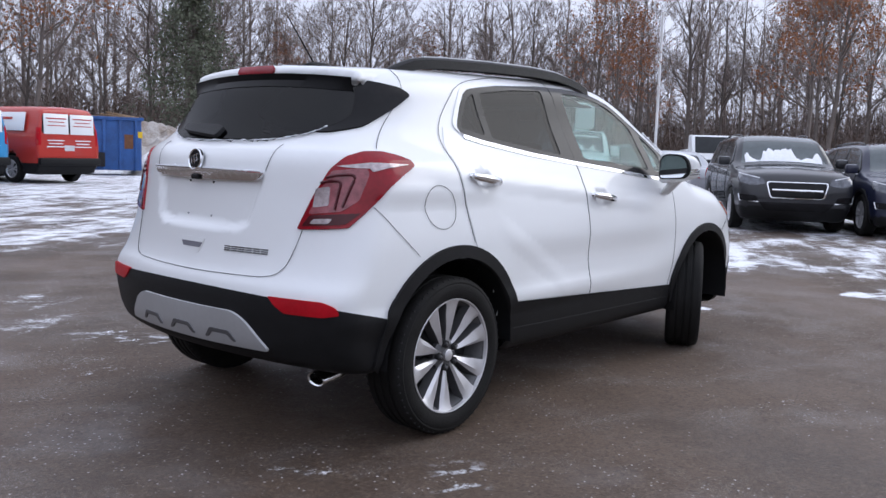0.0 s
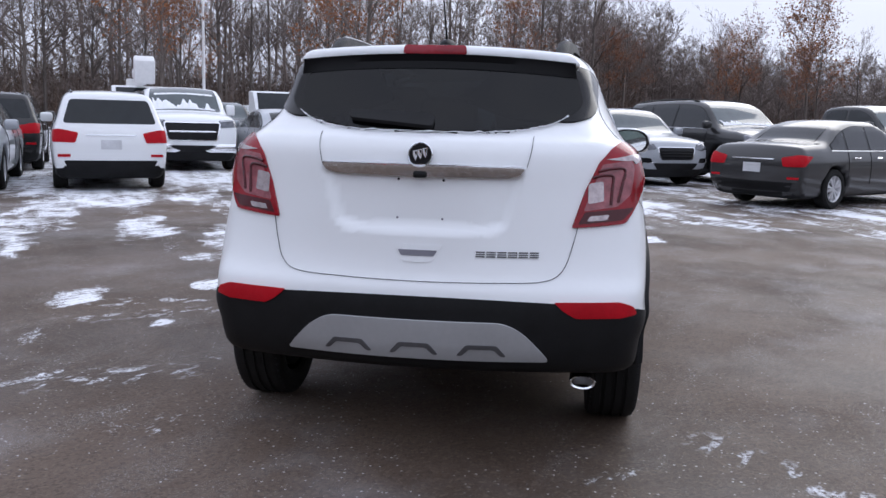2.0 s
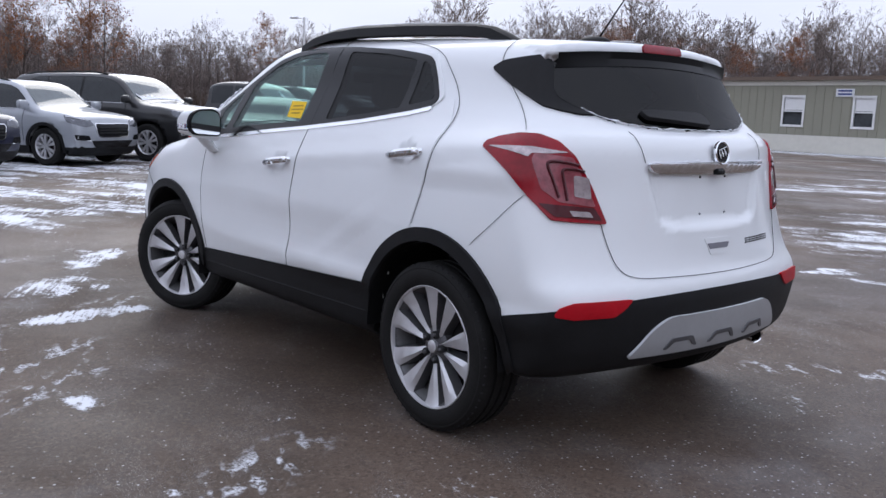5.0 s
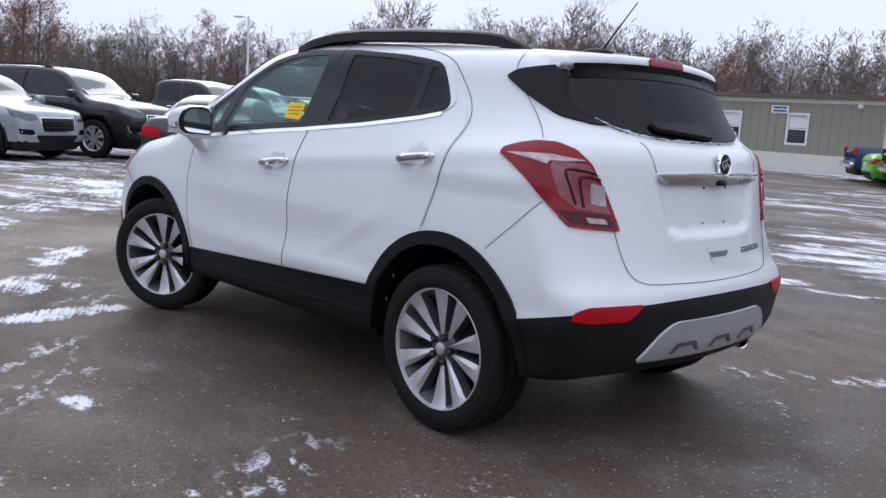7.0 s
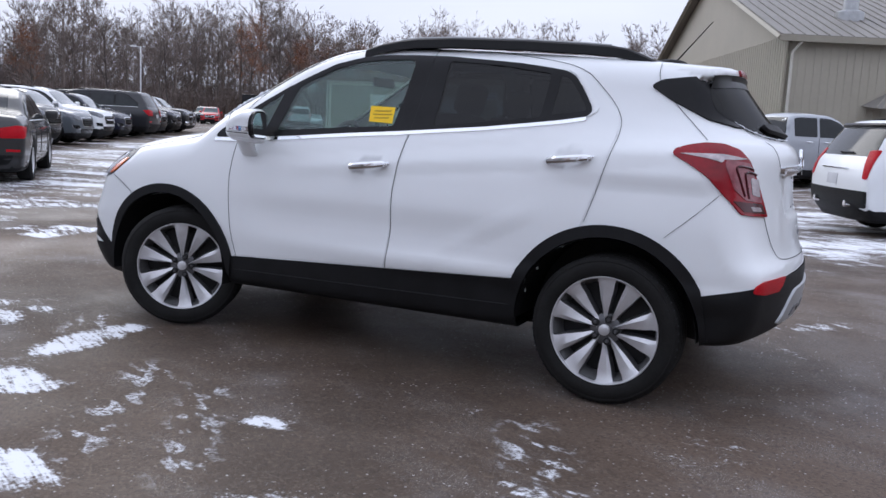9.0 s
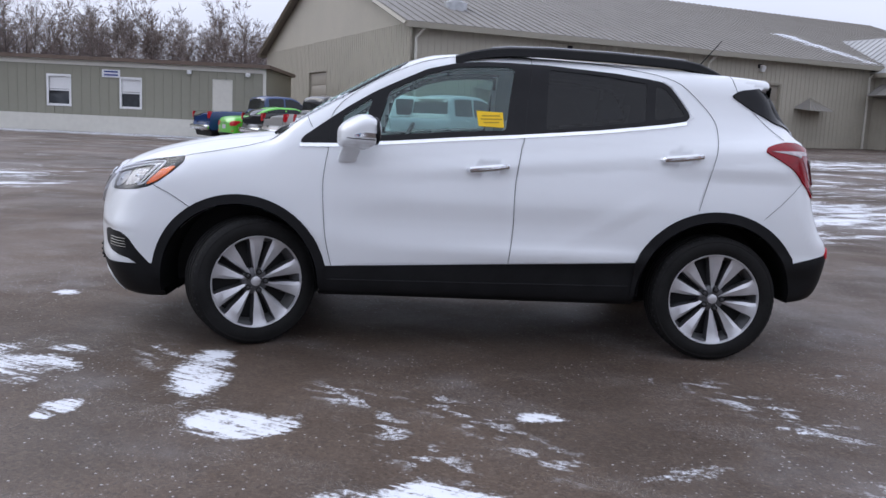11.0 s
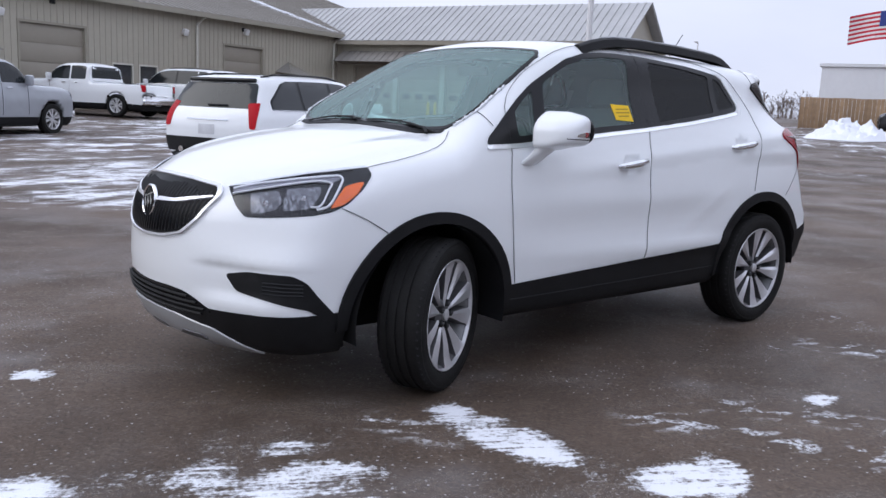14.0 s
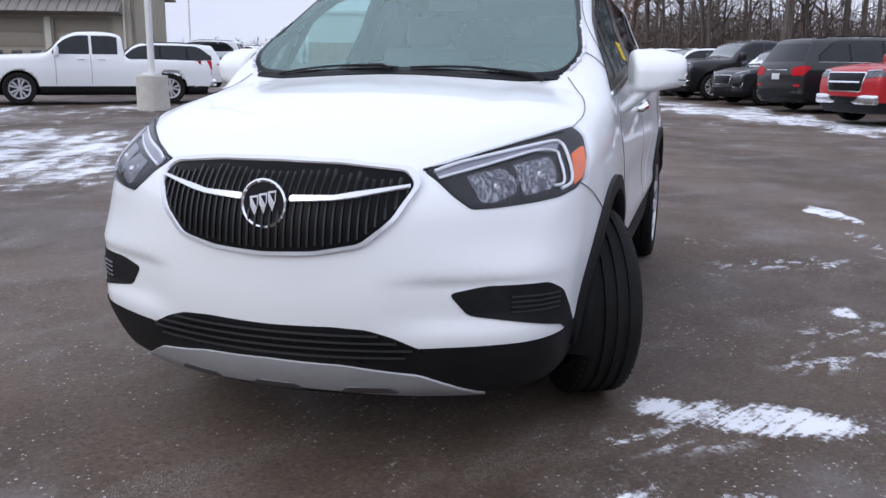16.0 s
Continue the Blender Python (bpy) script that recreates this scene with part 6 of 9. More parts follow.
def build_vehicle(kind, L, W, H, wb, tyre, name, grille="bar", rails=True, tall_tail=False):
    """A parked vehicle about the origin, nose along +x."""
    k = KINDS[kind]
    w, half = W / 2, L / 2
    upright = 1.0 if kind in ("pickup", "van") else 0.0
    T = table([(-half + a * L, z * H) for a, z in k["top"]])
    R = table([(z * H, -half + d * L) for z, d in k["rear"]])
    Fr = table([(z * H, half - d * L * (0.55 if upright else 1.0)) for z, d in FRONT_IN])
    S = table([(z * H, w * (v + (0.35 * (1 - v) if upright and z > 0.6 else 0))) for z, v in SIDE_W])
    over = 0.195 * L if kind != "pickup" else 0.165 * L
    xf = half - over
    xr = xf - wb
    arch_r = tyre * 1.13

    def solid(p):
        x, y, z = p.T
        ay = np.abs(y)
        ww = S(z) - 0.05 * w * step(half - 0.22 * L, half, x) - 0.035 * w * step(-half + 0.15 * L, -half, x)
        f = smax(ay - ww, (z - (T(x) - 0.07 * y * y)) * 0.8, 0.10)
        f = smax(f, x - (Fr(z) - 0.16 * (1 - 0.4 * upright) * y * y), 0.10)
        f = smax(f, R(z) + (0.10 - 0.08 * upright) * y * y - x, 0.07 if not upright else 0.04)
        f = smax(f, 0.19 * H * 0.62 - z, 0.04)
        if kind == "pickup":
            bed = np.maximum(np.maximum(ay - (w - 0.13), 0.40 * H - z), np.maximum(x - (-half + 0.375 * L), -half + 0.06 - x))
            f = np.maximum(f, -bed)
        return f

    def cut(p):
        x, y, z = p.T
        f = solid(p)
        for ax in (xf, xr):
            f = np.maximum(f, -np.maximum(np.hypot(x - ax, z - tyre) - arch_r, w - 0.34 - np.abs(y)))
        return f

    root = empty(name, "", "car" if kind in ("suv", "sedan") else ("pickup" if kind == "pickup" else "van"), "parked vehicles")
    verts, faces = surface_net(cut, (-half - 0.1, -w - 0.1, 0.05), (half + 0.1, w + 0.1, H + 0.1), 0.092)
    mid = verts[faces].mean(1)
    in_arch = np.zeros(len(faces), bool)
    for ax in (xf, xr):
        in_arch |= (np.hypot(mid[:, 0] - ax, mid[:, 2] - tyre) < arch_r + 0.005) & (np.abs(mid[:, 1]) > w - 0.36)
    low = mid[:, 2] < (0.245 if kind != "sedan" else 0.17) * H
    nrm = gradient(cut, verts)
    nrm /= np.maximum(np.linalg.norm(nrm, axis=1), 1e-6)[:, None]
    for nm, keep, mt in (("body", ~low & ~in_arch, PAINT["silver"]), ("lower_trim", low & ~in_arch, M["plastic"]), ("wheel_well", in_arch, M["plastic"])):
        q = faces[keep]
        if len(q):
            ids, inv = np.unique(q, return_inverse=True)
            mesh_object(nm, verts[ids], inv.reshape(q.shape), mt, root, normals=nrm[ids])
    far = half + 1.5

    def sk(o, way, off=0.004, h=0.12, thick=0.012):
        return skin(solid, o, way, off, thick, h, far=far)

    # side glass, divided by its pillars
    g0, g1 = (-half + a * L for a in k["glass"])
    cuts = [g0] + [-half + a * L for a in sorted(k["pillars"])] + [g1]
    belt = k["belt"] * H
    if kind in ("suv", "sedan"):
        xs = np.linspace(cuts[0] + 0.01, cuts[-1] - 0.01, 17)
        up = np.minimum(np.minimum(T(xs) - 0.054 * H, 0.935 * H), belt + 0.085 * H + (xs - xs[0]) * 0.75)
        ok = up > belt + 0.035
        xs, up = xs[ok], up[ok]
        o = list(zip(xs, up)) + [(x, belt - 0.01 + 0.02 * (half - x) / L) for x in xs[::-1]]
        both_sides("pillar_trim", sk(side(rounded(o, 0.03, 3)), IN_Y, 0.003), M["gloss_black"], root)
        line = on_surface(solid, [(x, 0, belt - 0.014 + 0.02 * (half - x) / L) for x in xs[::2]], IN_Y, 0.006, far)
        for s in (1, -1):
            part("belt_strip", tube(line * (1, s, 1), 0.009, 4), M["bright_trim"], root)
    if kind == "suv" and H < 1.70:
        for ax in (xf, xr):
            ring_o = [(ax + (arch_r + 0.055) * math.cos(t), tyre + (arch_r + 0.055) * math.sin(t)) for t in np.linspace(-0.25, math.pi + 0.25, 19)]
            ring_i = [(ax + (arch_r - 0.005) * math.cos(t), tyre + (arch_r - 0.005) * math.sin(t)) for t in np.linspace(math.pi + 0.25, -0.25, 19)]
            both_sides("arch_cladding", sk(side(ring_o + ring_i), IN_Y, 0.010, 0.08, 0.03), M["plastic"], root)
    for a, b in zip(cuts, cuts[1:]):
        a, b = a + 0.035, b - 0.035
        xs = np.linspace(a, b, 9)
        up = np.minimum(T(xs) - 0.062 * H, 0.925 * H)
        if kind in ("suv", "sedan") and a < g0 + 0.1:
            up = np.minimum(up, belt + 0.07 * H + (xs - a) * 0.75)
        ok = up > belt + 0.05
        if ok.sum() > 3:
            xs, up = xs[ok], up[ok]
            o = [(x, z) for x, z in zip(xs, up)] + [(x, belt + 0.02 * (half - x) / L) for x in xs[::-1]]
            both_sides("side_window", sk(side(rounded(o, 0.03, 3)), IN_Y, 0.008), M["car_window"], root)
    xc, xw = (-half + a * L for a in k["screen"])
    yc, yw = S(np.array(T(xc)))[()] - 0.10, S(np.array(T(xw)))[()] - 0.10
    panel("windscreen", sk(rounded([(xc, -yc + 0.03, 0), (xc + 0.05, 0, 0), (xc, yc - 0.03, 0), (xw, yw, 0), (xw - 0.02, 0, 0), (xw, -yw, 0)], 0.05), DOWN), M["car_screen"], root)
    if kind == "suv" or kind == "van":
        z0, z1 = 0.655 * H, 0.885 * H
    elif kind == "pickup":
        z0, z1 = 0.70 * H, 0.92 * H
    if kind in ("suv", "van", "pickup"):
        y0, y1 = S(np.array(z0))[()] - (0.07 if tall_tail else 0.12), S(np.array(z1))[()] - (0.05 if tall_tail else 0.10)
        panel("rear_window", sk(end(rounded([(y0, z0), (y1, z1), (-y1, z1), (-y0, z0)], 0.06)), IN_X), M["car_window"], root)
    else:
        xa, xb = -half + 0.175 * L, -half + 0.30 * L
        panel("rear_window", sk(rounded([(xa, -0.6 * w, 0), (xa, 0.6 * w, 0), (xb, 0.55 * w, 0), (xb, -0.55 * w, 0)], 0.05), DOWN), M["car_window"], root)
    # lamps, grille, plates
    if upright:
        lampf = [(half, 0.62 * w, 0.50 * H), (half - 0.02, 0.62 * w, 0.585 * H), (half - 0.12, 0.97 * w, 0.595 * H), (half - 0.2, 0.99 * w, 0.52 * H)]
    else:
        lampf = [(half - 0.02, 0.55 * w, 0.475 * H), (half - 0.10, 0.60 * w, 0.535 * H), (half - 0.45, 0.94 * w, 0.585 * H), (half - 0.36, 0.95 * w, 0.505 * H), (half - 0.1, 0.75 * w, 0.455 * H)]
    for ob in both_sides("head_lamp", sk(rounded(lampf, 0.04), (-1, -0.7, 0), 0.008, 0.07), M["car_light"], root):
        flip_y = np.array((1, 1, 1) if ob.data.vertices[0].co.y > 0 else (1, -1, 1))
        edge = on_surface(solid, [tuple(np.array(lampf[1]) * (1 - t) + np.array(lampf[2]) * t - np.array((0, 0, 0.02))) for t in (0.08, 0.35, 0.65, 0.92)], (-1, -0.7, 0), 0.012, far)
        part("light_strip", tube(edge * flip_y, 0.010, 4), M["lamp_white"], ob)
    if not upright:
        fog = [(half - 0.02, 0.66 * w, 0.30 * H), (half - 0.06, 0.68 * w, 0.36 * H), (half - 0.22, 0.93 * w, 0.37 * H), (half - 0.18, 0.92 * w, 0.31 * H)]
        for ob in both_sides("fog_bezel", sk(rounded(fog, 0.03), (-1, -0.7, 0), 0.008, 0.07), M["gloss_black"], root):
            flip_y = np.array((1, 1, 1) if ob.data.vertices[0].co.y > 0 else (1, -1, 1))
            edge = on_surface(solid, [fog[0], fog[3], fog[2]], (-1, -0.7, 0), 0.012, far)
            part("fog_trim", tube(edge * flip_y, 0.012, 4), M["bright_trim"], ob)
        low_ref = [(-half, 0.70 * w, 0.335 * H), (-half, 0.70 * w, 0.36 * H), (-half + 0.05, 0.90 * w, 0.36 * H), (-half + 0.05, 0.90 * w, 0.335 * H)]
        both_sides("rear_reflector", sk(rounded(low_ref, 0.01), (1, -0.4, 0), 0.010, 0.08), M["reflector_red"], root)
    if kind == "pickup":
        tail = [(-half, 0.82 * w, 0.605 * H), (-half, 0.82 * w, 0.475 * H), (-half + 0.02, 0.98 * w, 0.475 * H), (-half + 0.08, 0.98 * w, 0.605 * H)]
    elif kind == "van":
        tail = [(-half, 0.86 * w, 0.72 * H), (-half, 0.86 * w, 0.50 * H), (-half + 0.05, 0.98 * w, 0.50 * H), (-half + 0.05, 0.97 * w, 0.72 * H)]
    elif tall_tail:
        tail = [(-half, 0.83 * w, 0.70 * H), (-half, 0.86 * w, 0.475 * H), (-half + 0.03, 0.95 * w, 0.47 * H), (-half + 0.14, 0.96 * w, 0.71 * H)]
    else:
        tail = [(-half, 0.58 * w, 0.565 * H), (-half, 0.62 * w, 0.47 * H), (-half + 0.12, 0.95 * w, 0.475 * H), (-half + 0.32, 0.97 * w, 0.585 * H), (-half + 0.1, 0.85 * w, 0.60 * H)]
    if tall_tail:
        # black lower bumper with two exhaust tips, a spoiler lip and a wiper
        panel("lower_bumper", sk(end(rounded([(0.93 * w, 0.375 * H), (0.90 * w, 0.24 * H), (-0.90 * w, 0.24 * H), (-0.93 * w, 0.375 * H)], 0.03)), IN_X, 0.012, 0.10, 0.02), M["plastic"], root, "black lower rear bumper")
        for s in (1, -1):
            part("exhaust_tip", tube([(-half + 0.12, s * 0.52 * w, 0.26 * H), (-half - 0.02, s * 0.52 * w, 0.26 * H)], 0.045, 14), M["chrome"], root)
        ys_ = np.linspace(-0.66 * w, 0.66 * w, 11)
        brow = on_surface(solid, [(0, y, 0.905 * H) for y in ys_], IN_X, 0.02, far)
        part("spoiler_lip", tube(brow, 0.035, 8), M["gloss_black"], root, "dark underside of the tail spoiler")
        sweep = on_surface(solid, [(0, y, 0.675 * H + 0.02 * (y / w) ** 2) for y in (0.05, -0.12, -0.32)], IN_X, 0.02, far)
        part("rear_wiper", tube(sweep, 0.014, 6), M["gloss_black"], root)
    both_sides("tail_lamp", sk(rounded(tail, 0.03), (1, -0.7, 0), 0.010, 0.07), M["reflector_red"], root)
    gz0, gz1, gw = (0.35 * H, 0.565 * H, 0.60 * w) if upright else (0.34 * H, 0.50 * H, 0.52 * w)
    if kind == "sedan":
        gz0, gz1 = 0.40 * H, 0.48 * H
    g_out = [(gw, gz1), (gw * 0.86, gz0), (-gw * 0.86, gz0), (-gw, gz1)]
    gr = panel("grille", sk(end(rounded(g_out, 0.06)), OUT_X, 0.012, 0.10, 0.02), M["chrome"], root)
    gin = [(y * 0.955, (gz0 + gz1) / 2 + (z - (gz0 + gz1) / 2) * 0.89) for y, z in g_out]
    panel("grille_mesh", sk(end(rounded(gin, 0.05)), OUT_X, 0.016, 0.10, 0.01), M["gloss_black"], gr)
    for t in ((0.3, 0.5, 0.7) if grille == "bar" else (0.5,)):
        z = gz0 + (gz1 - gz0) * t
        p = on_surface(solid, [(0, y, z) for y in np.linspace(-gw * 0.8, gw * 0.8, 9)], OUT_X, 0.018, far)
        part("grille_bar", tube(p, 0.012 if grille == "bar" else 0.02, 5), M["chrome"] if grille != "bar" else M["plastic"], gr)
    panel("bumper_intake", sk(end(rounded([(0.62 * w, 0.30 * H), (0.5 * w, 0.22 * H), (-0.5 * w, 0.22 * H), (-0.62 * w, 0.30 * H)], 0.04)), OUT_X, 0.008, 0.12), M["gloss_black"], root)
    panel("number_plate", sk(end([(0.155, 0.50 * H if kind != "pickup" else 0.30 * H), (0.155, 0.50 * H - 0.15 if kind != "pickup" else 0.30 * H - 0.15), (-0.155, 0.50 * H - 0.15 if kind != "pickup" else 0.30 * H - 0.15), (-0.155, 0.50 * H if kind != "pickup" else 0.30 * H)]), IN_X, 0.01), M["plate"], root)
    if kind in ("pickup", "van"):
        part("rear_bumper", box_bm((0.16, W * 0.94, 0.20), pose(-half - 0.02, 0, 0.29 * H), 0.04), M["chrome"] if kind == "pickup" else M["plastic"], root)
        if kind == "pickup":
            part("front_bumper", box_bm((0.16, W * 0.93, 0.22), pose(half - 0.10, 0, 0.27 * H), 0.05), M["chrome"], root)
            seam(solid, [(-half, 0.78 * w, 0.645 * H), (-half, 0.78 * w, 0.36 * H)], IN_X, root, r=0.006)
    else:
        panel("rear_diffuser", sk(end(rounded([(0.8 * w, 0.30 * H), (0.7 * w, 0.2 * H), (-0.7 * w, 0.2 * H), (-0.8 * w, 0.30 * H)], 0.04)), IN_X, 0.008, 0.12), M["plastic"], root)
        p = on_surface(solid, [(0, y, 0.545 * H) for y in np.linspace(-0.42 * w, 0.42 * w, 7)], IN_X, 0.008, far)
        part("tailgate_strip", tube(p, 0.014, 5), M["chrome"], root)
    # door joints and handles
    door_x = [c for c in cuts[1:-1]] or []
    for x in door_x + [cuts[-1] - 0.10]:
        seam(solid, side([(x + 0.02, belt), (x, 0.5 * H), (x + 0.01, 0.27 * H)]), IN_Y, root, r=0.004)
    for x in [c + 0.16 for c in cuts[1:-1]] + ([cuts[0] + 0.35] if kind == "pickup" else [cuts[1] + 0.14 if len(cuts) > 2 else cuts[0] + 0.2]):
        p = on_surface(solid, [(x, 0, belt - 0.12), (x + 0.17, 0, belt - 0.12)], IN_Y, 0.02, far)
        for s in (1, -1):
            part("door_handle", tube(p * (1, s, 1), 0.016, 6), M["chrome"], root)
    mx, mz = xc - 0.16 - 0.02 * L * upright, belt + 0.04
    for s in (1, -1):
        part("door_mirror", box_bm((0.13, 0.22, 0.17 if not upright else 0.26), pose(mx, s * (w + 0.06), mz + 0.04, 0, 0, 0), 0.045), PAINT["silver"], root)
    if rails and kind == "suv":
        xs = np.linspace(-half + 0.12 * L, -half + 0.56 * L, 8)
        p = on_surface(solid, [(x, 0.62 * w, 0) for x in xs], DOWN, 0.03, far)
        p[0][2] -= 0.03
        p[-1][2] -= 0.03
        for s in (1, -1):
            part("roof_rail", tube(p * (1, s, 1), 0.018, 6), M["gloss_black"], root)
    part("underbody", box_bm((L * 0.8, W * 0.62, 0.16), pose(0, 0, 0.22 * H * 0.8), 0.03), M["plastic"], root)
    # wheels
    tw = 0.115
    tyre_prof = [(tyre * 0.66, -tw * 0.8), (tyre * 0.75, -tw), (tyre * 0.92, -tw), (tyre, -tw * 0.72), (tyre, tw * 0.72), (tyre * 0.92, tw), (tyre * 0.75, tw), (tyre * 0.655, tw * 0.8)]
    for ax in (xf, xr):
        for s in (1, -1):
            m = pose(ax, s * (w - 0.13), tyre) @ Matrix.Diagonal((1, s, 1, 1))
            wheel = new("wheel")
            wheel.parent = root
            part("tyre", lathe(tyre_prof, 32, m=m), M["rubber"], wheel)
            bm = lathe([(tyre * 0.67, tw * 0.82), (tyre * 0.65, tw * 0.9), (tyre * 0.61, tw * 0.75), (tyre * 0.58, 0.0)], 28)
            lathe([(tyre * 0.18, tw * 0.4), (tyre * 0.17, tw * 0.68), (0, tw * 0.72)], 12, bm)
            for q in range(10):
                rr = [(0.12 * tyre, 0.035 * tyre, tw * 0.62), (0.64 * tyre, 0.085 * tyre, tw * 0.8)]
                prism([(-rr[0][1], rr[0][0]), (rr[0][1], rr[0][0]), (rr[1][1], rr[1][0]), (-rr[1][1], rr[1][0])], 0.03, Matrix.Rotation(2 * math.pi * (q + 0.22 * (q % 2)) / 10, 4, "Y") @ Matrix(((1, 0, 0, 0), (0, 0, 1, tw * 0.5), (0, 1, 0, 0), (0, 0, 0, 1))), bm)
            bmesh.ops.transform(bm, matrix=m, verts=bm.verts)
            part("rim", bm, M["alloy"], wheel)
            # added flat disc, coloured as the shade between the spokes
            part("wheel_dark", lathe([(0, 0.0), (tyre * 0.6, 0.0)], 24, m=m), M["rim_shade"], wheel)
    return root


def paint_vehicle(root, colour, label):
    for ob in root.children_recursive:
        if ob.name.split(".")[0] in ("body", "door_mirror"):
            ob.material_slots[0].link = "OBJECT"
            ob.material_slots[0].material = PAINT[colour]
    return tagged(root, label)


MODELS = {
    "suv_mid": ("suv", 4.63, 1.84, 1.67, 2.725, 0.365, "suv", "bar", True),
    "suv_tall_lamps": ("suv", 4.83, 1.91, 1.67, 2.807, 0.375, "suv", "bar", True, True),
    "suv_long": ("suv", 5.19, 2.0, 1.79, 3.07, 0.375, "suv", "wing", True),
    "suv_big": ("suv", 5.38, 2.05, 1.93, 3.07, 0.405, "suv", "bar", True),
    "suv_small": ("suv", 4.26, 1.78, 1.65, 2.555, 0.340, "suv", "wing", True),
    "sedan": ("sedan", 4.75, 1.80, 1.46, 2.78, 0.325, "sedan", "wing", False),
    "pickup": ("pickup", 5.88, 2.06, 1.92, 3.74, 0.405, "pickup_truck", "wing", False),
    "van": ("van", 5.69, 2.01, 2.10, 3.43, 0.375, "delivery_van", "wing", False),
}
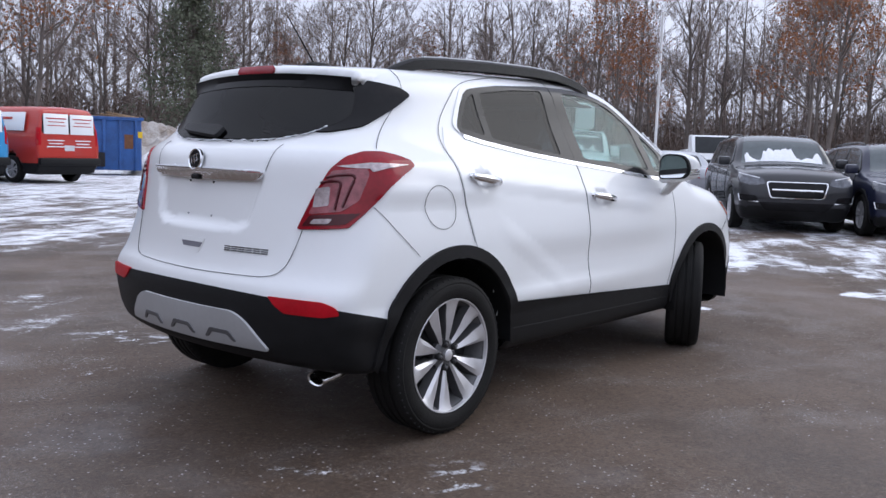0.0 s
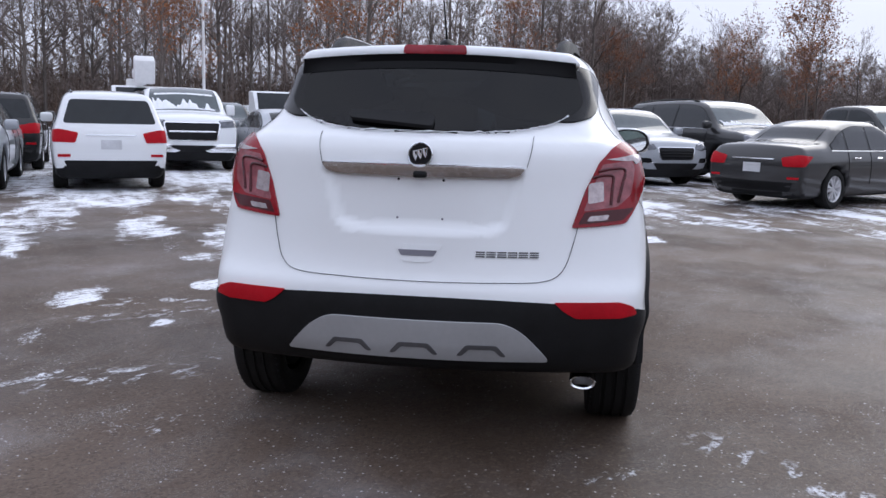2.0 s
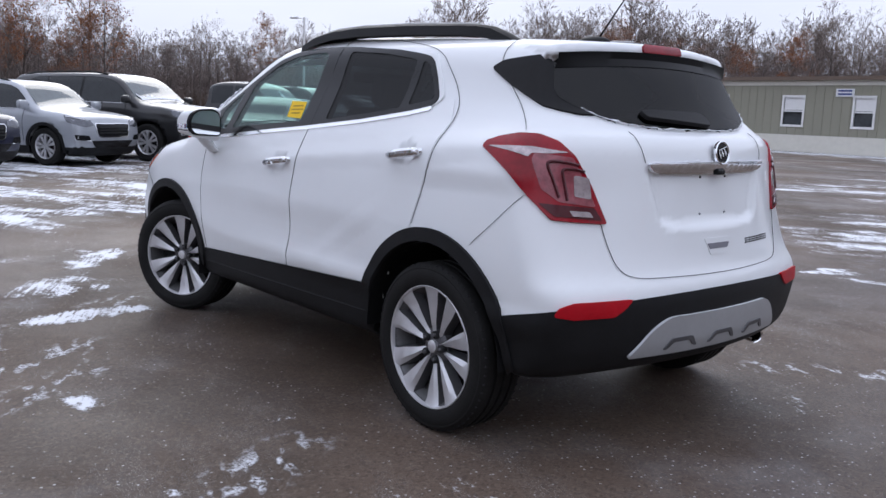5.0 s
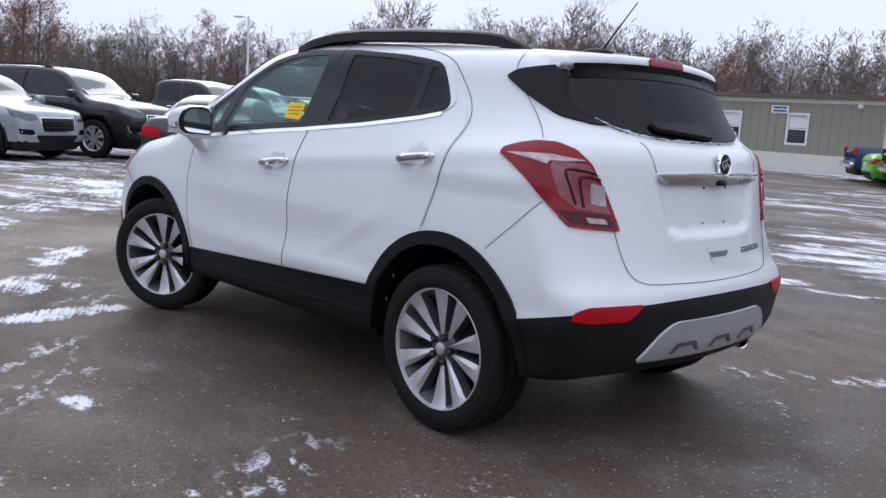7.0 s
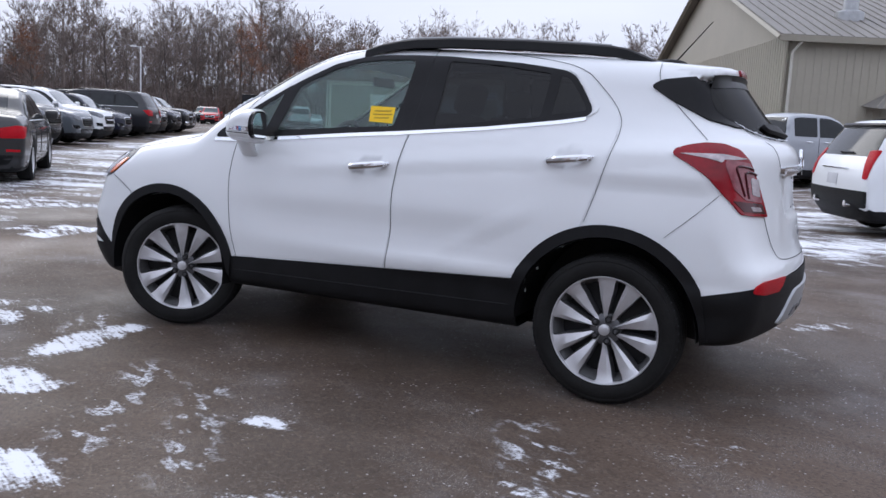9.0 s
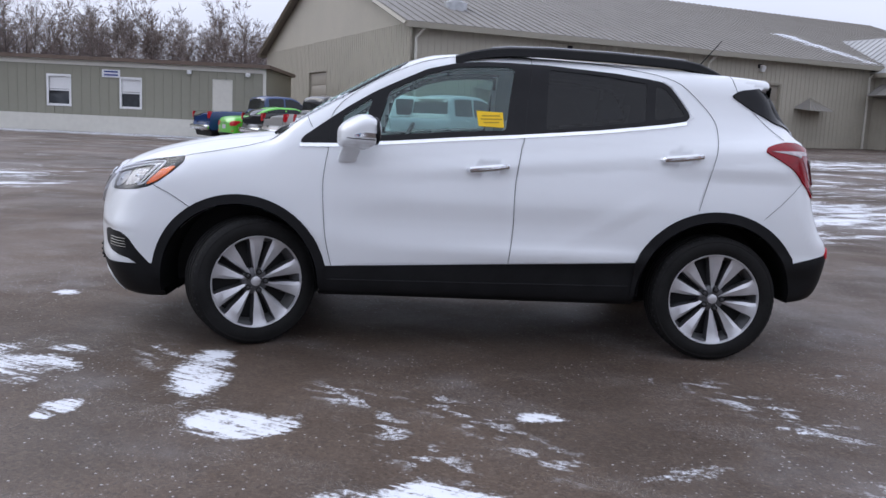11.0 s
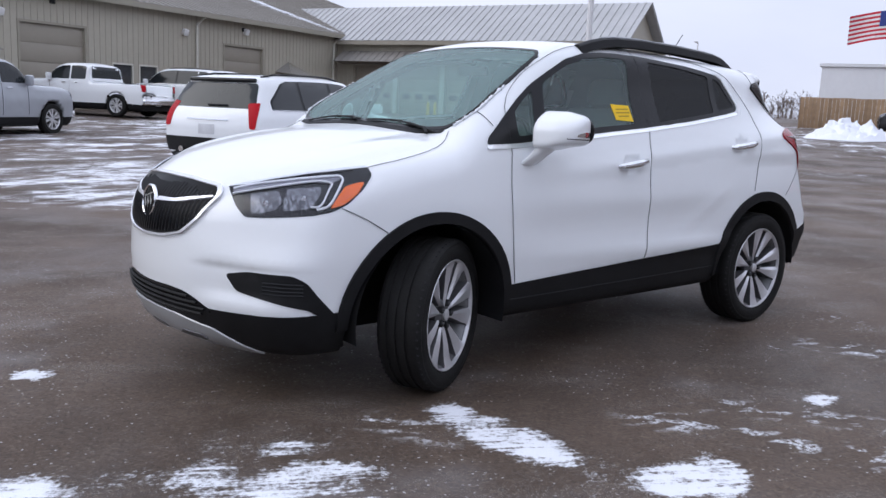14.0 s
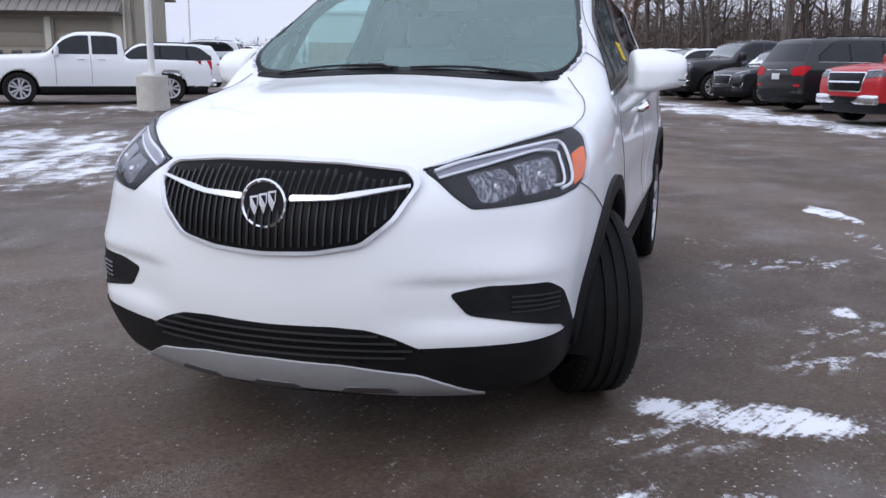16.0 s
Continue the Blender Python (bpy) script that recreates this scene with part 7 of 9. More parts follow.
LOT = [  # model, x, y, heading, colour, label
    ("suv_long", 13.45, 3.0, -150, "dark grey", "dark grey SUV with snow on its windscreen"),
    ("suv_mid", 13.85, 0.86, -150, "navy", "navy blue SUV with chrome grille in the row"),
    ("suv_mid", 15.5, -1.8, -150, "silver", "silver SUV with black grille in the row"),
    ("suv_big", 16.6, -4.1, -150, "black", "large black SUV with steel wheels in the row"),
    ("sedan", 11.2, -5.3, -45, "grey", "dark grey sedan parked across the lane"),
    ("sedan", 8.5, 9.8, -151, "silver", "silver sedan with snow on its windscreen"),
    ("suv_small", 9.7, 7.75, 32, "white", "small white SUV backed into the row"),
    ("suv_mid", 12.9, 12.0, 30, "black", "black SUV with snow on its rear window"),
    ("pickup", 15.6, 9.0, -150, "white", "white heavy pickup with a large dark grille"),
    ("sedan", 17.6, 7.1, 33, "silver", "silver sedan dusted with snow"),
    ("suv_mid", 20.6, 10.0, -150, "grey", "grey SUV in the second row"),
    ("suv_small", 21.0, 4.6, -150, "dark red", "dark red SUV behind the first row"),
    ("sedan", 20.6, 1.4, -150, "white", "white sedan behind the first row"),
    ("pickup", 18.2, -8.2, -150, "black", "black pickup with bright grille in the row"),
    ("suv_big", 20.0, -10.9, -150, "black", "black full-size SUV in the long row"),
    ("suv_mid", 21.2, -13.6, -150, "blue grey", "blue-grey SUV in the long row"),
    ("suv_long", 23.2, -16.0, -150, "white", "white SUV in the long row"),
    ("suv_mid", 24.9, -18.9, -150, "navy", "navy SUV in the long row"),
    ("suv_big", 26.6, -21.6, 30, "dark grey", "dark grey full-size SUV backed into the long row"),
    ("suv_big", 28.6, -24.2, -150, "black", "large black SUV with a snowy windscreen"),
    ("suv_big", 30.3, -27.0, -150, "black", "large black SUV in the long row"),
    ("pickup", 32.4, -29.8, -150, "black", "black pickup at the end of the long row"),
    ("suv_big", 34.3, -32.6, -150, "dark grey", "dark grey SUV at the end of the long row"),
    ("suv_small", 53.5, -60.5, 125, "red", "small red SUV by the far trees"),
    ("suv_mid", 56.5, -63.0, 125, "grey", "grey SUV by the far trees"),
    ("suv_small", 56.7, -76.2, 125, "dark red", "dark red SUV by the far trees"),
    ("van", 46.5, -65.0, 305, "silver", "pale silver minivan by the far trees"),
    ("sedan", 53.6, -78.0, 125, "silver", "silver sedan by the far trees"),
    ("sedan", 50.6, -78.7, 125, "white", "white sedan by the far trees"),
    ("suv_mid", 66.0, -60.0, 125, "black", "black SUV by the far trees"),
    ("suv_mid", 70.0, -56.0, 125, "navy", "navy SUV by the far trees"),
    ("suv_tall_lamps", -4.15, -9.95, 205, "white", "white SUV with tall red tail lamps on snow"),
    ("pickup", -0.6, -19.9, 216, "silver", "silver crew cab pickup beside the workshop"),
    ("pickup", 1.0, -21.6, 212, "white", "white pickup in the row by the workshop"),
    ("suv_mid", -0.6, -25.2, 212, "black", "black SUV behind the pickups"),
    ("pickup", 2.4, -24.2, 212, "tan silver", "warm silver pickup with dirty wheels"),
    ("pickup", 3.5, -26.5, 212, "grey", "dark pickup in the row by the workshop"),
    ("sedan", 5.3, -28.0, 212, "green", "lime green low car in the row"),
    ("pickup", 6.2, -30.4, 212, "blue", "dark blue pickup in the row"),
    ("pickup", -6.9, -30.2, -56, "white", "white pickup with red tail lamps by the workshop"),
    ("suv_big", -11.2, -31.8, -58, "white", "long white SUV by the workshop wall"),
    ("pickup", -15.9, -15.1, 312, "white", "white extended cab pickup behind the lamp post"),
    ("suv_mid", -21.0, -17.0, 312, "white", "white SUV behind the pickup"),
    ("suv_big", -41.3, -28.0, 285, "white", "white SUV with red tail lamps near the snow heap"),
    ("suv_mid", -55.3, -34.1, 285, "white", "white SUV near the snow heap"),
    ("suv_big", -44.5, -15.0, -70, "black", "black SUV beside the wooden fence"),
    ("suv_mid", -42.6, -12.0, -70, "silver", "silver SUV beside the wooden fence"),
    ("suv_mid", -39.6, -8.0, -61, "grey", "grey SUV in the row by the trees"),
    ("suv_mid", -37.6, -5.8, -61, "black", "dark SUV in the row by the trees"),
    ("pickup", -35.2, -3.4, -61, "red", "red pickup in the row by the trees"),
    ("suv_mid", -31.4, -1.2, -61, "white", "white SUV in the row by the trees"),
    ("suv_mid", -28.9, 0.5, -61, "white", "white SUV beside the black pickup"),
    ("pickup", -26.6, 2.4, -61, "black", "black pickup in the row by the trees"),
    ("suv_mid", -23.9, 3.4, -61, "dark grey", "dark grey SUV with chrome grille by the trees"),
    ("suv_big", -21.2, 5.0, 121, "black", "large black SUV backed in by the trees"),
    ("pickup", -17.4, 6.4, -61, "red", "red pickup with dark grille by the trees"),
    ("van", 6.9, 22.8, 100, "van red", "red and white lettered delivery van"),
    ("van", 4.2, 22.3, 100, "van blue", "blue and white lettered delivery van"),
]


def livery(car, model, colour):
    """White upper panels with rows of printed lines on the rear doors and flanks of a van."""
    kind, L, W, H = MODELS[model][:4]
    half, w = L / 2, W / 2
    white, ink = M["paint_white"], PAINT[colour]
    for s in (1, -1):
        part("rear_panel", box_bm((0.03, 0.74 * w, 0.26 * H), pose(-half + 0.005, s * 0.40 * w, 0.77 * H, 0, 2, 0), 0.01), white, car, "white rear door panel")
        part("flank_panel", box_bm((2.9, 0.03, 0.24 * H), pose(-0.85, s * (w * 0.955), 0.79 * H, s * 9, 0, 0), 0.01), white, car, "white upper side panel")
        for k, (a, b) in enumerate(((0.60, 0.030), (0.48, 0.022), (0.55, 0.022))):
            part("text_bar", box_bm((0.006, a * w, b), pose(-half - 0.014, s * 0.40 * w, (0.84 - 0.045 * k) * H, 0, 2, 0)), ink, car)
        for k, a in enumerate((0.5, 0.42, 0.55)):
            part("text_bar", box_bm((0.006, a * w, 0.028), pose(-half - 0.012, s * 0.42 * w, (0.56 - 0.04 * k) * H)), white, car)
        for k, a in enumerate((1.9, 1.4)):
            part("text_bar", box_bm((a, 0.006, 0.07), pose(-0.85, s * (w * 0.955 + 0.02), (0.83 - 0.07 * k) * H, s * 9, 0, 0)), ink, car)


def fill_lot():
    protos = {}
    for model, x, y, turn, colour, label in LOT:
        m = pose(x, y, 0, 0, 0, turn)
        if model not in protos:
            car = protos[model] = build_vehicle(*MODELS[model])
            car.matrix_world = m
        else:
            car = copy_thing(protos[model], m)
        paint_vehicle(car, colour, label)
        if colour.startswith("van "):
            livery(car, model, colour)


fill_lot()


def windscreen_snow(model, x, y, turn, seed, rear=False):
    """Ragged snow left on the lower part of a windscreen."""
    kind, L, W, H = MODELS[model][:4]
    k = KINDS[kind]
    half = L / 2
    T = table([(-half + a * L, z * H) for a, z in k["top"]])
    rng = np.random.default_rng(seed)
    m = pose(x, y, 0, 0, 0, turn)
    xc, xw = (-half + a * L for a in k["screen"])
    bm = bmesh.new()
    n = 70
    low, high = [], []
    for i in range(n + 1):
        yy = (-0.40 + 0.80 * i / n) * W * 0.86
        reach = 0.20 + 0.32 * noise.fractal(Vector((yy * 2.6, seed * 1.7, 0)), 0.7, 2.0, 4) + 0.10 * math.sin(2.3 * yy + seed) + 0.015 * rng.uniform()
        reach = max(reach, 0.06)
        x0, x1 = xc - 0.02, xc - 0.02 + (xw - xc) * min(reach, 0.85)
        low.append(bm.verts.new(m @ Vector((x0, yy, T(x0) - 0.07 * yy * yy + 0.012))))
        high.append(bm.verts.new(m @ Vector((x1, yy, T(x1) - 0.07 * yy * yy + 0.006))))
    up = [bm.verts.new((a.co + b.co) / 2 + Vector((0, 0, 0.018))) for a, b in zip(low, high)]
    for i in range(n):
        bm.faces.new((low[i], low[i + 1], up[i + 1], up[i]))
        bm.faces.new((up[i], up[i + 1], high[i + 1], high[i]))
    tagged(part("windscreen_snow", bm, M["snow"], sharp=60), "thin ragged snow left on a windscreen", "snow", "snow on windscreens")


for n_, (model, x, y, turn, *_rest) in enumerate(LOT):
    if n_ in (0, 3, 5, 8, 12, 13, 14, 19, 53):
        windscreen_snow(model, x, y, turn, n_ + 1)


# ---- buildings ----
M["siding"] = material("tan ribbed metal siding", (0.40, 0.37, 0.30), 0.55, vary=0.06, scale=0.6)
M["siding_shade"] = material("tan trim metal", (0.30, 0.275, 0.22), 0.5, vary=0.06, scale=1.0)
M["roof_metal"] = material("pale grey seam metal roof", (0.42, 0.42, 0.415), 0.45, 0.25, vary=0.10, scale=0.5)
M["shingle"] = material("grey brown roof sheet", (0.23, 0.215, 0.195), 0.6, vary=0.12, scale=0.8)
M["door_tan"] = material("tan sectional door", (0.30, 0.27, 0.22), 0.5, vary=0.05, scale=1.0)
M["sage"] = material("sage green wall panel", (0.27, 0.262, 0.205), 0.6, vary=0.05, scale=0.7)
M["cream"] = material("cream skirting and trim", (0.62, 0.60, 0.53), 0.6, vary=0.05)
M["brown_trim"] = material("brown roof edge", (0.14, 0.10, 0.075), 0.6, vary=0.15)
M["pane"] = material("dark window pane", (0.05, 0.055, 0.06), 0.06, vary=0.2, coat=0.5)
M["white_frame"] = material("white window frame", (0.75, 0.75, 0.74), 0.5, vary=0.04)
M["galv"] = material("galvanised steel", (0.45, 0.46, 0.47), 0.4, 0.8, vary=0.15, scale=5)
M["pole"] = material("white painted pole", (0.70, 0.70, 0.70), 0.45, vary=0.06)
M["concrete"] = material("cast concrete", (0.50, 0.48, 0.44), 0.85, vary=0.12, scale=5, bump=0.3, bump_scale=80)
M["bollard"] = material("yellow painted steel", (0.75, 0.50, 0.02), 0.5, vary=0.12)
M["rust_orange"] = material("weathered orange container steel", (0.40, 0.115, 0.035), 0.6, vary=0.25, scale=2.5)
M["skip_blue"] = material("chipped blue skip steel", (0.02, 0.085, 0.27), 0.55, vary=0.3, scale=3)
M["rust"] = material("rust", (0.16, 0.07, 0.035), 0.85, vary=0.3, scale=6)
M["wall_white"] = material("white warehouse wall", (0.72, 0.73, 0.75), 0.6, vary=0.04, scale=0.3)
M["fence"] = material("weathered fence boards", (0.30, 0.20, 0.12), 0.8, vary=0.2, scale=3, by_object=0.18)
M["flag_red"] = material("red flag cloth", (0.55, 0.03, 0.05), 0.8)
M["flag_white"] = material("white flag cloth", (0.78, 0.78, 0.78), 0.8)
M["flag_blue"] = material("blue flag cloth", (0.03, 0.05, 0.22), 0.8)
M["dirty_snow"] = material("dirty ploughed snow", (0.30, 0.26, 0.23), 0.85, scale=1.3, second=(0.80, 0.82, 0.86), bump=0.6, bump_scale=9)
M["dirt"] = material("frozen dirt heap", (0.17, 0.12, 0.08), 0.9, scale=1.5, second=(0.55, 0.54, 0.53), bump=0.6, bump_scale=10)
IN_SHOP = Matrix(((-0.925, 0.379, 0, 0.53), (-0.38, -0.925, 0, -31.2), (0, 0, 1, 0), (0, 0, 0, 1)))


def span(bm, m, u0, u1, v0, v1, z0, z1, bevel=0.0):
    return block(bm, (u1 - u0, v1 - v0, z1 - z0), m @ Matrix.Translation(((u0 + u1) / 2, (v0 + v1) / 2, (z0 + z1) / 2)), bevel)


def wall(name, m, length, height, holes, parent, mat, thick=0.2, rib=0.3, rib_z=0.0):
    """A wall along local x, its face at y = 0 looking to -y, with openings (x0, x1, z0, z1) and upright ribs."""
    bm = bmesh.new()
    xs = sorted({0.0, length, *(v for h in holes for v in h[:2])})
    for a, b in zip(xs, xs[1:]):
        gaps = sorted((h[2], h[3]) for h in holes if h[0] <= a + 1e-6 and h[1] >= b - 1e-6)
        z = 0.0
        for z0, z1 in gaps:
            if z0 > z:
                span(bm, m, a, b, 0, thick, z, z0)
            z = z1
        if height > z:
            span(bm, m, a, b, 0, thick, z, height)
    ob = part(name, bm, mat, parent)
    if rib:
        bm = bmesh.new()
        for k in range(int(length / rib)):
            x = (k + 0.5) * rib
            z = rib_z
            for z0, z1 in sorted((h[2], h[3]) for h in holes if h[0] < x < h[1]) + [(height, height)]:
                if z0 - z > 0.05:
                    span(bm, m, x - 0.03, x + 0.03, -0.022, 0.0, z, z0)
                z = z1
        tagged(part("siding_ribs", bm, mat, ob), kind="stuff")
    return ob


def gable(m, width, eave, ridge, parent, mat):
    """The triangle over a wall along local x."""
    return part("gable", prism([(0, eave), (width, eave), (width / 2, ridge)], -0.2, m @ Matrix(((1, 0, 0, 0), (0, 0, 1, 0.2), (0, 1, 0, 0), (0, 0, 0, 1)))), mat, parent)


def roof_slope(m, length, run, eave, ridge, parent, mat, over=0.5, seam_at=0.45):
    """A sloping sheet over local x and y, from its eave at y = 0 up to its ridge at y = run, with standing seams."""
    rise = math.atan2(ridge - eave, run)
    full = math.hypot(ridge - eave, run) + over
    t = m @ Matrix.Translation((0, 0, eave + 0.06)) @ Matrix.Rotation(rise, 4, "X")
    ob = part("roof", span(bmesh.new(), t, -over, length + over, -over, full - over, 0, 0.08), mat, parent)
    bm = bmesh.new()
    for k in range(int((length + 2 * over) / seam_at) + 1):
        x = -over + k * seam_at
        span(bm, t, x - 0.02, x + 0.02, -over, full - over, 0.08, 0.125)
    tagged(part("roof_seams", bm, mat, ob), kind="stuff")
    part("fascia", span(bmesh.new(), m, -over, length + over, -over * math.cos(rise) - 0.03, -over * math.cos(rise), eave - over * math.sin(rise) - 0.12, eave - over * math.sin(rise) + 0.12), M["siding_shade"], ob)
    return ob


def sectional_door(m, x0, x1, z1, parent, panes=0, depth=0.12):
    door = part("garage_door", span(bmesh.new(), m, x0, x1, depth, depth + 0.05, 0, z1), M["door_tan"], parent)
    rows = 5
    for k in range(rows):
        part("door_panel", span(bmesh.new(), m, x0 + 0.02, x1 - 0.02, depth - 0.02, depth - 0.002, k * z1 / rows + 0.012, (k + 1) * z1 / rows - 0.012, 0.006), M["door_tan"], door)
    for k in range(panes):
        c = x0 + (k + 0.5) * (x1 - x0) / panes
        part("door_pane", span(bmesh.new(), m, c - 0.24, c + 0.24, depth - 0.035, depth - 0.02, 0.47 * z1, 0.555 * z1, 0.004), M["pane"], door)
    for a, b in ((x0 - 0.1, x0), (x1, x1 + 0.1)):
        part("door_jamb", span(bmesh.new(), m, a, b, -0.03, 0.0, 0, z1 + 0.1), M["siding_shade"], door)
    part("door_head", span(bmesh.new(), m, x0, x1, -0.03, 0.0, z1, z1 + 0.1), M["siding_shade"], door)
    return door


def downspout(m, x, eave, parent):
    part("downspout", tube([m @ Vector(p) for p in ((x + 0.25, -0.45, eave - 0.1), (x + 0.22, -0.40, eave - 0.25), (x, -0.08, eave - 0.65), (x, -0.08, 0.1))], 0.06, 8), M["cream"], parent)


def make_workshop():
    m = IN_SHOP
    shop = tagged(new("workshop_building"), "long tan metal workshop with grey seamed roof", "building", kind="structure")
    eave, ridge, wide = 5.25, 9.6, 26.6
    holes = [(6.2, 9.25, 0, 3.82), (17.7, 20.6, 0, 3.82), (10.7, 11.75, 1.2, 2.45), (12.2, 13.2, 1.2, 2.45), (3.45, 4.45, 0, 2.2)]
    face = wall("wall_long", m, 27.5, eave, holes, shop, M["siding"])
    for x0, x1 in ((6.2, 9.25), (17.7, 20.6)):
        sectional_door(m, x0, x1, 3.82, shop)
    for x0, x1 in ((10.7, 11.75), (12.2, 13.2)):
        win = part("window", span(bmesh.new(), m, x0, x1, 0.06, 0.10, 1.2, 2.45), M["pane"], shop)
        for a, b, c, d in ((x0 - 0.06, x1 + 0.06, 2.45, 2.52), (x0 - 0.06, x1 + 0.06, 1.13, 1.2), (x0 - 0.06, x0, 1.2, 2.45), (x1, x1 + 0.06, 1.2, 2.45)):
            part("window_frame", span(bmesh.new(), m, a, b, -0.025, 0.06, c, d), M["cream"], win)
    part("entrance_door", span(bmesh.new(), m, 3.45, 4.45, 0.08, 0.13, 0, 2.2), M["door_tan"], shop)
    for c in (3.95, 22.7):
        bm = bmesh.new()
        ring = [bm.verts.new(m @ Vector(p)) for p in ((c - 1.0, 0, 2.72), (c + 1.0, 0, 2.72), (c + 0.85, -1.0, 2.62), (c - 0.85, -1.0, 2.62))]
        top = bm.verts.new(m @ Vector((c, -0.1, 3.3)))
        for k in range(4):
            bm.faces.new((ring[k], ring[(k + 1) % 4], top))
        bm.faces.new(ring[::-1])
        hood = part("door_canopy", bm, M["shingle"], shop, "small hipped canopy over a door")
        for k in range(7):
            t = k / 6
            part("canopy_rib", tube([m @ Vector((c - 0.85 + 1.7 * t, -1.0, 2.635)), m @ Vector((c, -0.1, 3.31))], 0.018, 4), M["siding_shade"], hood)
    for x, z in ((5.33, 4.1), (14.9, 4.2), (19.2, 4.6)):
        part("wall_light", box_bm((0.28, 0.22, 0.30), m @ pose(x, -0.12, z, 18, 0, 0), 0.04), M["white_frame"], shop)
    for x, z in ((7.7, 4.75), (19.1, 4.7)):
        part("wall_vent", box_bm((0.25, 0.08, 0.2), m @ pose(x, -0.04, z), 0.02), M["gap"], shop)
    for x in (0.15, 15.7, 27.0):
        downspout(m, x, eave, shop)
    # gable end, facing the row of pickups
    e = m @ Matrix.Translation((0, wide, 0)) @ pose(0, 0, 0, 0, 0, -90)
    wall("wall_gable", e, wide, eave, [(11.0, 14.4, 0, 3.6)], shop, M["siding"])
    gable(e, wide, eave, ridge, shop, M["siding"])
    sectional_door(e, 11.0, 14.4, 3.6, shop)
    part("wall_back", span(bmesh.new(), m, 0, 42, wide - 0.2, wide, 0, eave), M["siding"], shop)
    roof_slope(m, 42, wide / 2, eave, ridge, shop, M["shingle"])
    roof_slope(m @ Matrix.Translation((42, wide, 0)) @ pose(0, 0, 0, 0, 0, 180), 42, wide / 2, eave, ridge, shop, M["shingle"])
    for s in (0, 1):
        a, b = ((-0.5, -0.5, eave - 0.16), (-0.5, wide / 2, ridge)) if not s else ((-0.5, wide + 0.5, eave - 0.16), (-0.5, wide / 2, ridge))
        part("barge_board", tube([m @ Vector(a), m @ Vector(b)], 0.11, 4), M["siding_shade"], shop)
    vent = part("roof_flue", lathe([(0.55, 0), (0.55, 0.5), (0.30, 0.6), (0.30, 2.4), (0.45, 2.42), (0.45, 2.7), (0, 2.8)], 20, m=m @ Matrix.Translation((3.3, 3.0, 6.1)) @ pose(0, 0, 0, 90, 0, 0)), M["galv"], shop, "galvanised roof flue")
    # wing with the service doors
    w = m @ Matrix.Translation((27.5, 0, 0)) @ pose(0, 0, 0, 0, 0, -90)
    wing = tagged(new("service_wing"), "tan workshop wing with a row of sectional doors", "building", kind="structure")
    we, wr, deep, long_ = 5.0, 7.05, 6.6, 17.6
    doors = [(1.30 + 3.13 * k, 3.95 + 3.13 * k) for k in range(5)]
    wall("wall_doors", w, long_, we, [(a, b, 0, 3.35) for a, b in doors], wing, M["siding"])
    for a, b in doors:
        sectional_door(w, a, b, 3.35, wing, panes=3)
    for a, b in zip(doors, doors[1:]):
        part("door_pier", span(bmesh.new(), w, a[1] + 0.1, b[0] - 0.1, -0.10, -0.03, 0, 3.4), M["cream"], wing)
    # the long awning over the doors
    bm = bmesh.new()
    pts = [(0.4, 0, 4.28), (17.1, 0, 4.28), (17.1, -1.0, 3.63), (0.4, -1.0, 3.63), (0.4, 0, 3.5), (17.1, 0, 3.5)]
    vs = [bm.verts.new(w @ Vector(p)) for p in pts]
    for q in ((0, 1, 2, 3), (3, 2, 5, 4), (0, 3, 4), (1, 5, 2)):
        bm.faces.new([vs[k] for k in q])
    awning = part("awning", bm, M["shingle"], wing, "grey-brown metal awning")
    bm = bmesh.new()
    for k in range(38):
        x = 0.5 + k * 0.445
        tube([w @ Vector((x, -0.02, 4.295)), w @ Vector((x, -1.0, 3.655))], 0.025, 4, bm=bm)
    tagged(part("awning_ribs", bm, M["shingle"], awning), kind="stuff")
    g = w @ Matrix.Translation((long_, 0, 0)) @ pose(0, 0, 0, 0, 0, 90)
    wall("wall_end", g, deep, we, [(2.7, 3.8, 0, 2.8)], wing, M["siding"])
    gable(g, deep, we, wr, wing, M["siding"])
    part("end_door", span(bmesh.new(), g, 2.7, 3.8, 0.06, 0.1, 0, 2.8), M["pane"], wing)
    part("wall_rear", span(bmesh.new(), w, 0, long_, deep - 0.2, deep, 0, we), M["siding"], wing)
    roof_slope(w @ Matrix.Translation((-6, 0, 0)), long_ + 6, deep / 2, we, wr, wing, M["roof_metal"])
    roof_slope(w @ Matrix.Translation((long_, deep, 0)) @ pose(0, 0, 0, 0, 0, 180), long_, deep / 2, we, wr, wing, M["roof_metal"])
    downspout(w, 17.1, we, wing)
    for x in (6.9, 7.35, 10.3, 13.5):
        post = part("bollard", lathe([(0.0, 1.45), (0.07, 1.42), (0.085, 1.36), (0.085, 0.0)], 14, m=w @ Matrix.Translation((x + 0.05, -0.9, 0)) @ pose(0, 0, 0, 90, 0, 0)), M["bollard"])
        tagged(post, "yellow steel bollard guarding a service door", "bollard", "door bollards")
    # old snow in the roof valley
    bm = bmesh.new()
    for k in range(26):
        bmesh.ops.create_icosphere(bm, subdivisions=2, radius=1.0, matrix=m @ Matrix.Translation((27.2 - 0.2 * random.random() - k * 0.05, 0.2 + k * 0.22, eave + 0.12 + k * 0.073)) @ Matrix.Diagonal((0.5 + random.random() * 0.8, 0.35, 0.06, 1)))
    tagged(part("roof_snow", bm, M["snow"]), "old snow lying in the roof valley", "snow", kind="stuff")


make_workshop()


